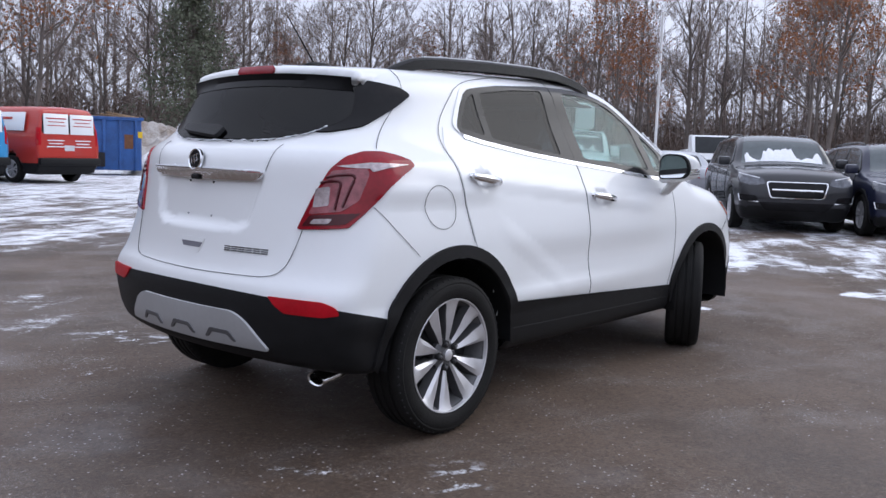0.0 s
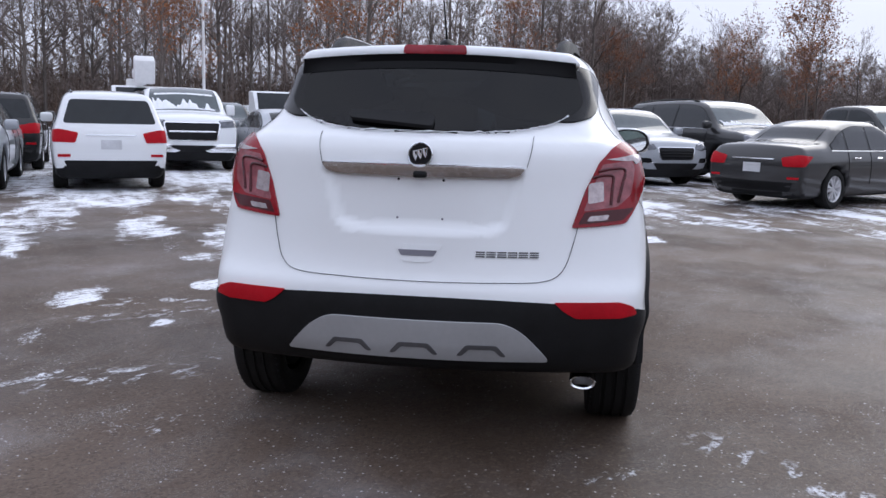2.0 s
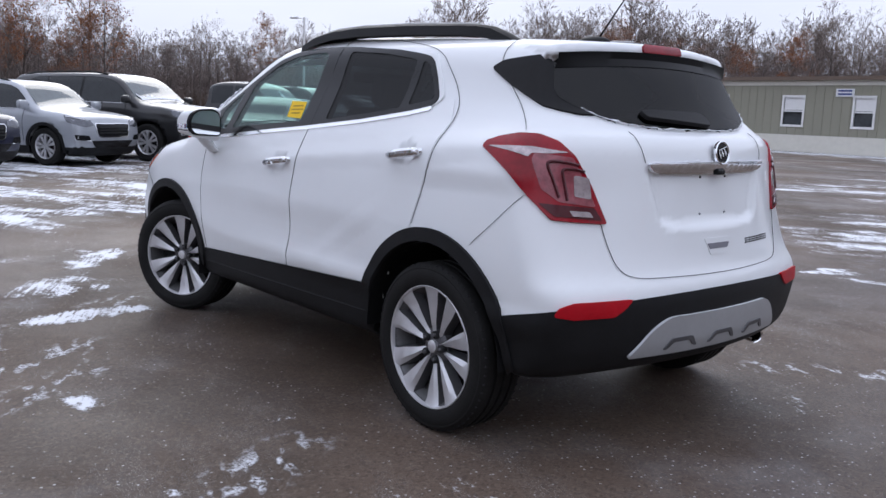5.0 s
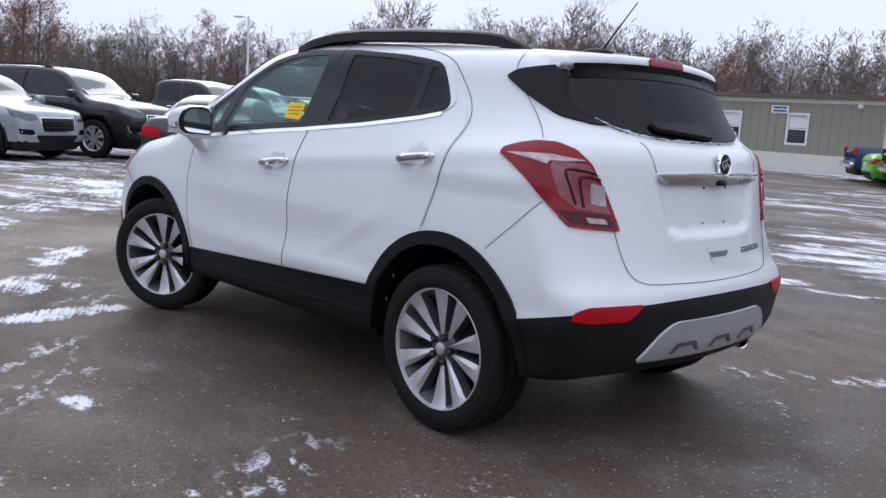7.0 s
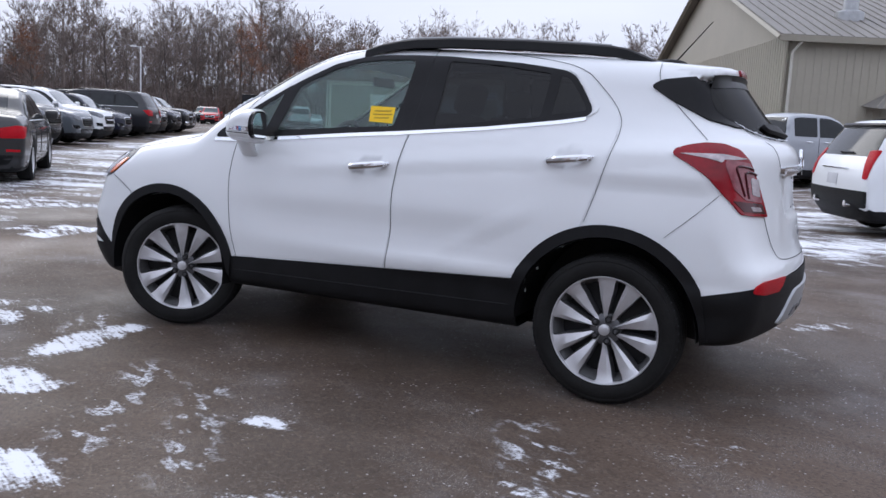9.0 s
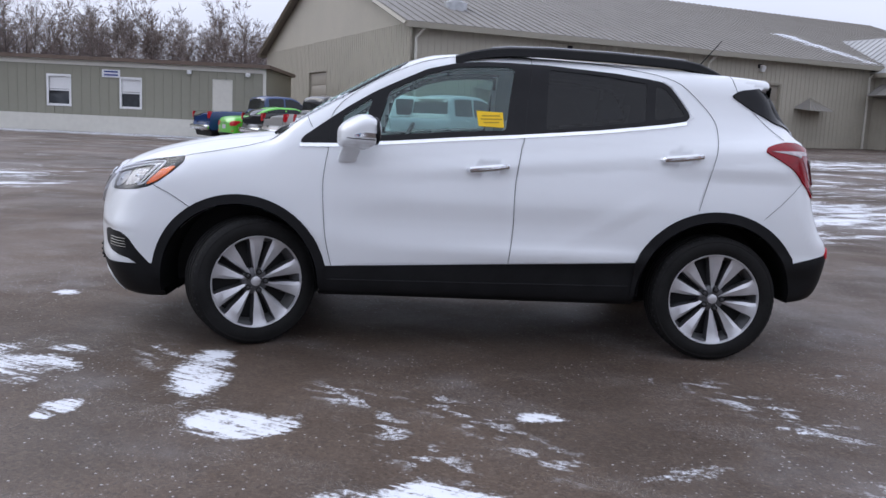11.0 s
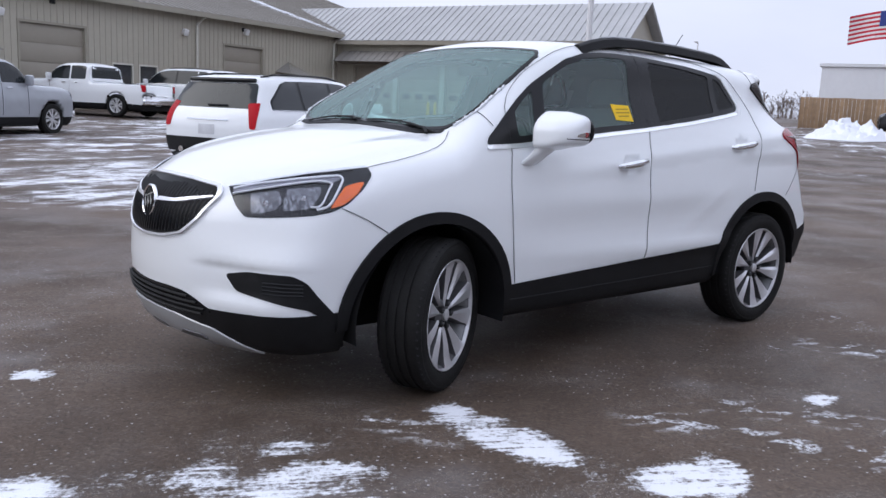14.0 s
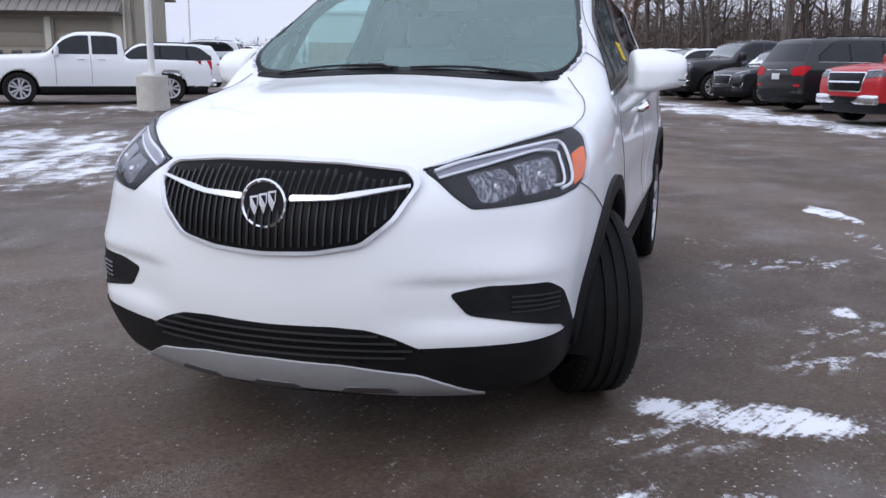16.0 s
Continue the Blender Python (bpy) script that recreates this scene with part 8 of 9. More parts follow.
def make_office():
    """A low modular office behind the lot."""
    m = Matrix.Translation((23.0, -34.0, 0)) @ pose(0, 0, 0, 0, 0, 180)
    off = tagged(new("modular_office"), "sage green modular office with cream skirting and trim", "building", kind="structure")
    length, h = 16.0, 3.15
    wins = [(2.6, 3.5), (6.4, 7.3), (9.6, 10.4)]
    holes = [(a, b, 1.2, 2.4) for a, b in wins] + [(13.6, 14.5, 0.5, 2.6)]
    wall("wall_front", m, length, h, holes, off, M["sage"], rib=0.4, rib_z=0.75)
    for a, b in wins:
        win = part("window", span(bmesh.new(), m, a, b, 0.06, 0.09, 1.2, 2.4), M["pane"], off)
        for x0, x1, z0, z1 in ((a - 0.09, b + 0.09, 2.4, 2.5), (a - 0.09, b + 0.09, 1.1, 1.2), (a - 0.09, a, 1.2, 2.4), (b, b + 0.09, 1.2, 2.4), (a, b, 1.77, 1.83)):
            part("window_frame", span(bmesh.new(), m, x0, x1, -0.04, 0.06, z0, z1), M["white_frame"], win)
        part("blind", span(bmesh.new(), m, a, b, 0.045, 0.058, 1.85, 2.4), M["white_frame"], win)
    part("office_door", span(bmesh.new(), m, 13.6, 14.5, 0.03, 0.07, 0.5, 2.6), M["cream"], off)
    part("skirting", span(bmesh.new(), m, -0.02, length + 0.02, -0.06, -0.025, 0, 0.75), M["cream"], off)
    for x in (0.0, length - 0.14):
        part("corner_trim", span(bmesh.new(), m, x, x + 0.14, -0.05, -0.024, 0.75, h), M["cream"], off)
    part("top_trim", span(bmesh.new(), m, 0.14, length - 0.14, -0.05, -0.024, h - 0.22, h), M["cream"], off)
    part("roof", span(bmesh.new(), m, -0.2, length + 0.2, -0.25, 8.2, h, h + 0.16), M["brown_trim"], off)
    for a, b, c, d in ((0, 0.2, 0.2, 8.0), (length - 0.2, length, 0.2, 8.0), (0.2, length - 0.2, 7.8, 8.0)):
        part("wall_side", span(bmesh.new(), m, a, b, c, d, 0, h), M["sage"], off)
    part("downspout", tube([m @ Vector((-0.08, -0.08, h)), m @ Vector((-0.08, -0.08, 0.1))], 0.05, 8), M["cream"], off)
    for x in (12.6, 15.2):
        part("wall_lamp", box_bm((0.2, 0.18, 0.16), m @ pose(x, -0.1, 2.85, 15, 0, 0), 0.03), M["white_frame"], off)
    sign = tagged(part("office_sign", box_bm((0.8, 0.03, 0.34), m @ pose(9.15, -0.045, 2.62), 0.008), M["wall_white"]), "white wall sign with blue printed lines", "sign")
    for k in range(2):
        part("text_bar", box_bm((0.6, 0.01, 0.07), m @ pose(9.15, -0.064, 2.70 - 0.14 * k)), M["flag_blue"], sign)


make_office()


def make_warehouse():
    m = Matrix.Translation((-92, -8, 0)) @ pose(0, 0, 0, 0, 0, 112)
    ware = tagged(new("white_warehouse"), "long low white warehouse beyond the fence", "building", kind="structure")
    wall("wall_front", m @ pose(-34, 0, 0), 70, 5.2, [(30 + 3 * k, 32 + 3 * k, 1.2, 2.2) for k in range(3)], ware, M["wall_white"], rib=0.9)
    for k in range(3):
        part("window", span(bmesh.new(), m, -4 + 3 * k, -2 + 3 * k, 0.06, 0.1, 1.2, 2.2), M["pane"], ware)
    for a, b in ((-34.0, -33.8), (35.8, 36.0)):
        part("wall_side", span(bmesh.new(), m, a, b, 0.2, 20, 0, 5.2), M["wall_white"], ware)
    part("roof", span(bmesh.new(), m, -34.2, 36.2, -0.2, 20.2, 5.2, 5.5), M["wall_white"], ware)
    for x in (-20, -6, 8):
        part("roof_unit", span(bmesh.new(), m, x, x + 2.4, 4, 6, 5.5, 6.7, 0.1), M["galv"], ware)


make_warehouse()


def make_fence():
    a, b = Vector((-46.5, -23.5, 0)), Vector((-51.5, -11.5, 0))
    d = (b - a)
    turn = math.degrees(math.atan2(d.y, d.x))
    fence = tagged(new("wooden_fence"), "tall weathered board fence with a gate gap", "fence", kind="structure")
    for k in range(60):
        if 24 <= k < 30:
            continue
        p = a + d * (k + 0.5) / 60
        part("board", box_bm((d.length / 60 - 0.012, 0.03, 1.85), Matrix.Translation(p) @ pose(0, 0, 0.96 + 0.015 * math.sin(k * 7), 0, 0, turn), 0.004), M["fence"], fence)
    for k in range(8):
        part("post", box_bm((0.1, 0.1, 1.9), Matrix.Translation(a + d * k / 7) @ pose(0, 0, 0.95, 0, 0, turn) @ Matrix.Translation((0, 0.07, 0))), M["fence"], fence)
    skip = tagged(part("green_dumpster", box_bm((3.2, 1.8, 1.2), Matrix.Translation((-53, -17.5, 2.2)) @ pose(0, 0, 0, 0, 0, turn), 0.06), material("dark green steel", (0.02, 0.06, 0.045), 0.5)), "dark green steel tank behind the fence", "tank")
    part("tank_stand", box_bm((3.0, 1.6, 1.6), Matrix.Translation((-53, -17.5, 0.8)) @ pose(0, 0, 0, 0, 0, turn)), M["concrete"], skip)


make_fence()


# ---- posts, flag, container, heaps ----
def lamp_post(x, y, h, base=0.0, heads=True):
    post = empty("lamp_post", "tall white painted steel lamp post", "lamp post", "lot lamp posts")
    post.location = (x, y, 0)
    if base:
        part("concrete_base", lathe([(0.0, base), (0.36, base), (0.38, base - 0.02), (0.40, 0.0)], 28, m=pose(0, 0, 0, 90, 0, 0) @ Matrix.Diagonal((1, 1, -1, 1))), M["concrete"], post)
        part("base_plate", box_bm((0.34, 0.34, 0.06), pose(0, 0, base + 0.03), 0.01), M["pole"], post)
    part("pole", tube([(0, 0, base), (0, 0, h)], [0.085, 0.07], 10), M["pole"], post)
    if heads:
        part("arm", tube([(0, 0, h - 0.1), (0.5, 0.2, h - 0.02)], 0.035, 6), M["pole"], post)
        part("lamp_head", box_bm((0.6, 0.3, 0.12), pose(0.75, 0.3, h, 0, 0, 22), 0.03), M["pole"], post)
    return post


for x, y, h, base in ((-14.2, -12.15, 9.5, 0.85), (40.3, 18.9, 9.2, 0), (48.0, -27.6, 7.2, 0), (66.0, -64.0, 7.5, 0), (-70.2, -47.7, 7.0, 0)):
    lamp_post(x, y, h, base)


def make_flag():
    x, y, h = -70.4, -28.6, 12.0
    pole = empty("flagpole", "white flagpole with a striped flag flying", "flagpole")
    pole.location = (x, y, 0)
    part("mast", tube([(0, 0, 0), (0, 0, h)], [0.11, 0.06], 10), M["pole"], pole)
    part("finial", lathe([(0, 0.15), (0.12, 0.05), (0.12, -0.05), (0, -0.15)], 12, m=pose(0, 0, h + 0.1, 90, 0, 0)), M["bollard"], pole)
    w, tall = 3.9, 2.3
    away = Vector((-0.45, -0.89, 0)).normalized() * -1
    side_ = Vector((0.89, -0.45, 0))

    def spot(a, b):
        wave = 0.22 * math.sin(5.5 * a + 1.5 * b) * a
        return Vector((0, 0, 6.9 + tall * b - 0.55 * a * a)) + away * 0 + Vector((0.38, -0.92, 0)) * (w * a) + Vector((0.92, 0.38, 0)) * wave

    def cloth(a0, a1, b0, b1, mat, name, lift=0.0):
        bm, n = bmesh.new(), 18
        rows = [[bm.verts.new(spot(a0 + (a1 - a0) * i / n, b) + Vector((0.92, 0.38, 0)) * (lift + d)) for i in range(n + 1)] for b, d in ((b0, 0), (b1, 0), (b1, 0.012), (b0, 0.012))]
        for p, q in ((0, 1), (1, 2), (2, 3), (3, 0)):
            for i in range(n):
                bm.faces.new((rows[p][i], rows[p][i + 1], rows[q][i + 1], rows[q][i]))
        part(name, bm, mat, flag)

    flag = tagged(new("flag"), "striped cloth flag")
    flag.parent = pole
    for k in range(13):
        cloth(0.02, 1.0, k / 13, (k + 1) / 13, M["flag_red"] if k % 2 == 0 else M["flag_white"], "stripe")
    cloth(0.02, 0.42, 6 / 13, 1.0, M["flag_blue"], "canton", 0.016)
    cloth(0.02, 0.42, 6 / 13, 1.0, M["flag_blue"], "canton", -0.016)


make_flag()


def make_container():
    m = pose(23.5, 29.0, 0, 0, 0, 28)
    box = empty("shipping_container", "weathered orange corrugated shipping container", "container")
    L, W, H = 12.2, 2.44, 2.6

    def corrugated(length, t, name):
        bm, xs, n = bmesh.new(), [], int(length / 0.28)
        for k in range(n):
            a = k * length / n
            xs += [(a, 0.0), (a + 0.07, 0.0), (a + 0.105, 0.036), (a + 0.175, 0.036), (a + 0.21, 0.0)]
        xs.append((length, 0.0))
        low = [bm.verts.new(t @ Vector((x, y, 0.15))) for x, y in xs]
        high = [bm.verts.new(t @ Vector((x, y, H - 0.1))) for x, y in xs]
        for k in range(len(xs) - 1):
            bm.faces.new((low[k], low[k + 1], high[k + 1], high[k]))
        part(name, bm, M["rust_orange"], box, sharp=20)

    corrugated(L, m @ Matrix.Translation((-L / 2, -W / 2, 0)), "side_panel")
    corrugated(L, m @ Matrix.Translation((L / 2, W / 2, 0)) @ pose(0, 0, 0, 0, 0, 180), "side_panel")
    corrugated(W, m @ Matrix.Translation((-L / 2, W / 2, 0)) @ pose(0, 0, 0, 0, 0, -90), "end_panel")
    corrugated(W, m @ Matrix.Translation((L / 2, -W / 2, 0)) @ pose(0, 0, 0, 0, 0, 90), "end_panel")
    part("roof_panel", box_bm((L, W, 0.06), m @ Matrix.Translation((0, 0, H - 0.06))), M["rust_orange"], box)
    part("floor_panel", box_bm((L, W, 0.14), m @ Matrix.Translation((0, 0, 0.08))), M["rust_orange"], box)
    for x in (-L / 2, L / 2):
        for y in (-W / 2, W / 2):
            part("corner_post", box_bm((0.14, 0.14, H), m @ Matrix.Translation((x, y, H / 2)), 0.01), M["rust_orange"], box)
    for y in (-W / 2, W / 2):
        for z in (0.12, H - 0.06):
            part("rail", box_bm((L, 0.1, 0.14), m @ Matrix.Translation((0, y, z)), 0.01), M["rust_orange"], box)
    for k in range(3):
        part("marking_bar", box_bm((0.42, 0.02, 0.12), m @ Matrix.Translation((-L / 2 + 1.0, -W / 2 - 0.03, 2.25 - 0.2 * k))), M["wall_white"], box)


make_container()


def make_skip():
    m = pose(12.0, 26.2, 0, 0, 0, -25)
    skip = empty("steel_dumpster", "chipped blue steel dumpster full of boards", "dumpster")
    W, D, H = 1.9, 1.7, 2.0
    for sx, sy, x, y in ((W, 0.06, 0, -D / 2), (W, 0.06, 0, D / 2), (0.06, D, -W / 2, 0), (0.06, D, W / 2, 0)):
        part("side_plate", box_bm((sx, sy, H - 0.2), m @ Matrix.Translation((x, y, H / 2 + 0.1)), 0.01), M["skip_blue"], skip)
    part("floor_plate", box_bm((W, D, 0.08), m @ Matrix.Translation((0, 0, 0.22))), M["skip_blue"], skip)
    for x in (-0.8, -0.27, 0.27, 0.8):
        part("rib", box_bm((0.1, 0.08, H - 0.25), m @ Matrix.Translation((x, -D / 2 - 0.06, H / 2 + 0.08)), 0.01), M["skip_blue"], skip)
    part("top_rail", box_bm((W + 0.2, 0.12, 0.12), m @ Matrix.Translation((0, -D / 2 - 0.04, H)), 0.02), M["skip_blue"], skip)
    part("fork_pocket", box_bm((0.5, 0.16, 0.5), m @ Matrix.Translation((-0.5, -D / 2 - 0.08, 0.55)), 0.02), M["gap"], skip)
    part("rust_patch", box_bm((0.3, 0.01, 0.5), m @ Matrix.Translation((0.55, -D / 2 - 0.036, 1.2))), M["rust"], skip)
    part("warning_label", box_bm((0.22, 0.01, 0.22), m @ Matrix.Translation((0.9, -D / 2 - 0.036, 1.45))), M["bollard"], skip)
    for k in range(5):
        board = tagged(part("loose_board", box_bm((1.9 - 0.2 * k, 0.18, 0.04), m @ pose(0.1 * k, -0.5 + 0.22 * k, 1.97 + 0.05 * k, 4 * k - 8, 3 * k - 5, 10 * k - 20), 0.006), M["fence"]), "weathered board thrown on the dumpster", "board", "thrown boards")


make_skip()


def heap(name, x, y, rx, ry, h, mat, label, seed=0, turn=0.0):
    c, k = math.cos(radians(turn)), math.sin(radians(turn))
    bm, n = bmesh.new(), 44
    grid = []
    for i in range(n + 1):
        row = []
        for j in range(n + 1):
            u, v = 2 * i / n - 1, 2 * j / n - 1
            r = max(0.0, 1 - u * u - v * v)
            z = h * r**0.8 * (0.75 + 0.5 * noise.fractal(Vector((u * 2.2 + seed, v * 2.2, 0.3)), 0.8, 2.0, 4)) + 0.25 * r**0.5 * noise.fractal(Vector((u * 8, v * 8 + seed, 1)), 0.9, 2.0, 3)
            row.append(bm.verts.new((x + c * rx * u - k * ry * v, y + k * rx * u + c * ry * v, max(z, 0) - 0.05)))
        grid.append(row)
    for i in range(n):
        for j in range(n):
            bm.faces.new((grid[i][j], grid[i + 1][j], grid[i + 1][j + 1], grid[i][j + 1]))
    return tagged(part(name, bm, mat), label, "heap")


heap("snow_bank", 19.0, 30.5, 8.5, 3.0, 1.5, M["dirty_snow"], "ploughed heap of dirty snow by the container", 2, 46)
heap("dirt_mound", 20.5, 37.0, 5.5, 3.0, 2.6, M["dirt"], "brown dirt heap topped with snow", 4)
heap("snow_bank", -36.5, -15.5, 2.6, 1.8, 0.9, M["snow"], "small ploughed snow heap by the fence", 9)


def box_truck():
    """A white cab-over truck with a black body, seen head on at the far end of the lot."""
    m = pose(56.0, -70.0, 0, 0, 0, 128)
    t = empty("box_truck", "white cab-over truck with a black body", "truck")
    o = [(2.9, 0.5), (3.0, 1.3), (2.72, 2.35), (1.5, 2.4), (1.5, 0.5)]
    part("cab", prism([(x, z) for x, z in o], 2.0, m @ Matrix(((1, 0, 0, 0), (0, 0, 1, -1.0), (0, 1, 0, 0), (0, 0, 0, 1))), bevel=0.05), PAINT["white"], t)
    part("windscreen", box_bm((0.04, 1.75, 0.85), m @ pose(2.90, 0, 1.82, 0, -15, 0), 0.01), M["car_window"], t)
    part("grille", box_bm((0.05, 1.2, 0.25), m @ pose(2.98, 0, 0.95), 0.01), M["gloss_black"], t)
    part("bumper", box_bm((0.15, 2.0, 0.3), m @ pose(2.98, 0, 0.55), 0.04), M["plastic"], t)
    for s in (1, -1):
        part("head_lamp", box_bm((0.05, 0.25, 0.18), m @ pose(2.98, s * 0.8, 0.95), 0.01), M["car_light"], t)
    part("cargo_body", box_bm((4.6, 2.4, 2.4), m @ pose(-0.9, 0, 1.95), 0.05), M["gloss_black"], t)
    for x in (2.2, -2.2):
        for s in (1, -1):
            part("tyre", lathe([(0.0, -0.12), (0.3, -0.13), (0.42, -0.12), (0.44, 0), (0.42, 0.12), (0.3, 0.13), (0, 0.12)], 20, m=m @ pose(x, s * 0.85, 0.44)), M["rubber"], t)


box_truck()


def utility_truck(x, y, turn, boom=True):
    """A white bucket truck in the back row."""
    m = pose(x, y, 0, 0, 0, turn)
    t = empty("bucket_truck", "white utility truck with a folded boom", "truck")
    part("cab", prism([(3.0, 0.6), (3.05, 1.35), (2.1, 1.5), (1.6, 2.3), (0.4, 2.35), (0.4, 0.6)], 2.1, m @ Matrix(((1, 0, 0, 0), (0, 0, 1, -1.05), (0, 1, 0, 0), (0, 0, 0, 1))), bevel=0.06), PAINT["white"], t)
    part("windscreen", box_bm((0.04, 1.8, 0.85), m @ pose(1.88, 0, 1.88, 0, -32, 0), 0.01), M["car_window"], t)
    part("service_body", box_bm((3.4, 2.2, 1.1), m @ pose(-1.4, 0, 1.15), 0.05), PAINT["white"], t)
    part("grille", box_bm((0.05, 1.3, 0.4), m @ pose(3.03, 0, 1.05), 0.01), M["gloss_black"], t)
    if boom:
        part("boom", box_bm((4.2, 0.35, 0.4), m @ pose(-0.2, 0.1, 2.75, 0, 6, 0), 0.05), M["pole"], t)
        part("bucket", box_bm((0.7, 0.8, 1.0), m @ pose(2.0, 0.2, 2.95, 0, 20, 0), 0.08), M["pole"], t)
        part("turret", box_bm((0.7, 0.7, 1.2), m @ pose(-1.8, 0, 2.1), 0.05), M["pole"], t)
    for a in (2.0, -2.0):
        for s in (1, -1):
            part("tyre", lathe([(0.0, -0.12), (0.3, -0.13), (0.43, -0.12), (0.45, 0), (0.43, 0.12), (0.3, 0.13), (0, 0.12)], 20, m=m @ pose(a, s * 0.88, 0.45)), M["rubber"], t)


utility_truck(30.0, 17.5, -150)
utility_truck(34.0, 13.0, -150, False)


# ---- woods ----
M["bark"] = material("grey brown bark", (0.115, 0.095, 0.083), 0.9, vary=0.3, scale=1.5, bump=0.6, bump_scale=14, by_object=0.25)
M["twig"] = material("bare twigs", (0.176, 0.142, 0.127), 0.9, vary=0.25, scale=0.4, by_object=0.2)
M["oak_leaf"] = material("dry oak leaves", (0.15, 0.055, 0.020), 0.8, scale=0.8, second=(0.33, 0.125, 0.042))
M["brush"] = material("dry brush", (0.098, 0.064, 0.044), 0.9, vary=0.35, scale=0.25)
M["needle"] = material("dark pine needles", (0.105, 0.118, 0.078), 0.8, vary=0.35, scale=0.7)


class Sticks:
    """Gathers tapered three-sided sticks into one mesh."""

    def __init__(self):
        self.a, self.b, self.ra, self.rb = [], [], [], []

    def add(self, a, b, ra, rb):
        self.a.append(a), self.b.append(b), self.ra.append(ra), self.rb.append(rb)

    def arrays(self):
        a, b = np.array(self.a), np.array(self.b)
        d = b - a
        d /= np.maximum(np.linalg.norm(d, axis=1), 1e-6)[:, None]
        ref = np.where(np.abs(d[:, 2:]) > 0.9, (1.0, 0, 0), (0, 0, 1.0))
        u = np.cross(d, ref)
        u /= np.linalg.norm(u, axis=1)[:, None]
        v = np.cross(d, u)
        rings = []
        for p, r in ((a, np.array(self.ra)), (b, np.array(self.rb))):
            for t in (0, 2.094, 4.189):
                rings.append(p + r[:, None] * (math.cos(t) * u + math.sin(t) * v))
        verts = np.stack(rings, 1).reshape(-1, 3)
        base = np.arange(len(a))[:, None] * 6
        quads = np.concatenate([base + np.array(q) for q in ((0, 1, 4, 3), (1, 2, 5, 4), (2, 0, 3, 5))])
        return verts, quads


def ribbons(st):
    """The finest twigs as narrow blades."""
    a, b = np.array(st.a), np.array(st.b)
    d = b - a
    u = np.cross(d, np.random.default_rng(3).normal(0, 1, d.shape))
    u /= np.maximum(np.linalg.norm(u, axis=1), 1e-9)[:, None]
    ra = np.array(st.ra)[:, None] * 1.25
    verts = np.stack([a - u * ra, a + u * ra, b + (b - a) * 0.12], 1).reshape(-1, 3)
    return verts, np.arange(len(verts)).reshape(-1, 3)


def quick_mesh(name, verts, faces, mat):
    me = bpy.data.meshes.new(name)
    n, k = faces.shape
    me.vertices.add(len(verts))
    me.vertices.foreach_set("co", np.ascontiguousarray(verts, np.float32).ravel())
    me.loops.add(n * k)
    me.loops.foreach_set("vertex_index", faces.astype(np.int32).ravel())
    me.polygons.add(n)
    me.polygons.foreach_set("loop_start", np.arange(0, n * k, k, dtype=np.int32))
    me.update(calc_edges=True)
    me.validate()
    me.materials.append(mat)
    return me


def grow(rng, height, limbs, branches, twigs, spread=0.32):
    """A bare broadleaf tree: a leaning trunk, limbs that rise, branches and twigs. Returns trunk sticks, fine sticks and twig ends."""
    wood, fine, ends = Sticks(), Sticks(), []
    r0 = height * rng.uniform(0.010, 0.016)
    p, trunk = np.zeros(3), []
    lean = rng.normal(0, 0.03, 2)
    n = 9
    for i in range(n):
        q = p + np.array([lean[0] * height / n + rng.normal(0, 0.012 * height / n * 4), lean[1] * height / n + rng.normal(0, 0.012 * height / n * 4), height / n])
        a, b = r0 * (1 - 0.93 * i / n), r0 * (1 - 0.93 * (i + 1) / n)
        wood.add(p, q, a * (1.35 if i == 0 else 1), b)
        trunk.append((p, q, b))
        p = q
    for k in range(limbs):
        t = rng.uniform(0.30, 0.97)
        i = min(int(t * n), n - 1)
        f = t * n - i
        s = trunk[i][0] * (1 - f) + trunk[i][1] * f
        r = max(r0 * (1 - 0.93 * t) * rng.uniform(0.4, 0.65), 0.012)
        yaw = rng.uniform(0, 2 * math.pi)
        rise = rng.uniform(0.65, 1.25) if t > 0.5 else rng.uniform(0.4, 1.0)
        ln = height * spread * (1.10 - 0.55 * t) * rng.uniform(0.6, 1.15)
        d = np.array([math.cos(yaw) * math.cos(rise), math.sin(yaw) * math.cos(rise), math.sin(rise)])
        pts = [s]
        for j in range(3):
            d = d + np.array([*rng.normal(0, 0.16, 2), 0.12])
            d /= np.linalg.norm(d)
            pts.append(pts[-1] + d * ln / 3)
        for j in range(3):
            wood.add(pts[j], pts[j + 1], r * (1 - 0.3 * j), r * (1 - 0.3 * (j + 1)))
        for _ in range(branches):
            u = rng.uniform(0.25, 1.0)
            j = min(int(u * 3), 2)
            g = u * 3 - j
            s2 = pts[j] * (1 - g) + pts[j + 1] * g
            e = d + rng.normal(0, 0.55, 3)
            e[2] = abs(e[2]) * 0.7 + 0.15
            e /= np.linalg.norm(e)
            l2 = ln * rng.uniform(0.3, 0.6)
            mid = s2 + e * l2 * 0.5
            e2 = e + rng.normal(0, 0.22, 3)
            tip = mid + e2 / np.linalg.norm(e2) * l2 * 0.5
            rr = max(r * 0.40, 0.008)
            fine.add(s2, mid, rr, rr * 0.7)
            fine.add(mid, tip, rr * 0.7, 0.004)
            ends.append(tip)
            for _ in range(twigs):
                w = e2 / np.linalg.norm(e2) + rng.normal(0, 0.5, 3) + (0, 0, 0.35)
                w /= np.linalg.norm(w)
                at = mid + (tip - mid) * rng.uniform(0, 1)
                t2 = at + w * l2 * rng.uniform(0.25, 0.6)
                fine.add(at, t2, 0.0095, 0.003)
                ends.append(t2)
    return wood, fine, ends


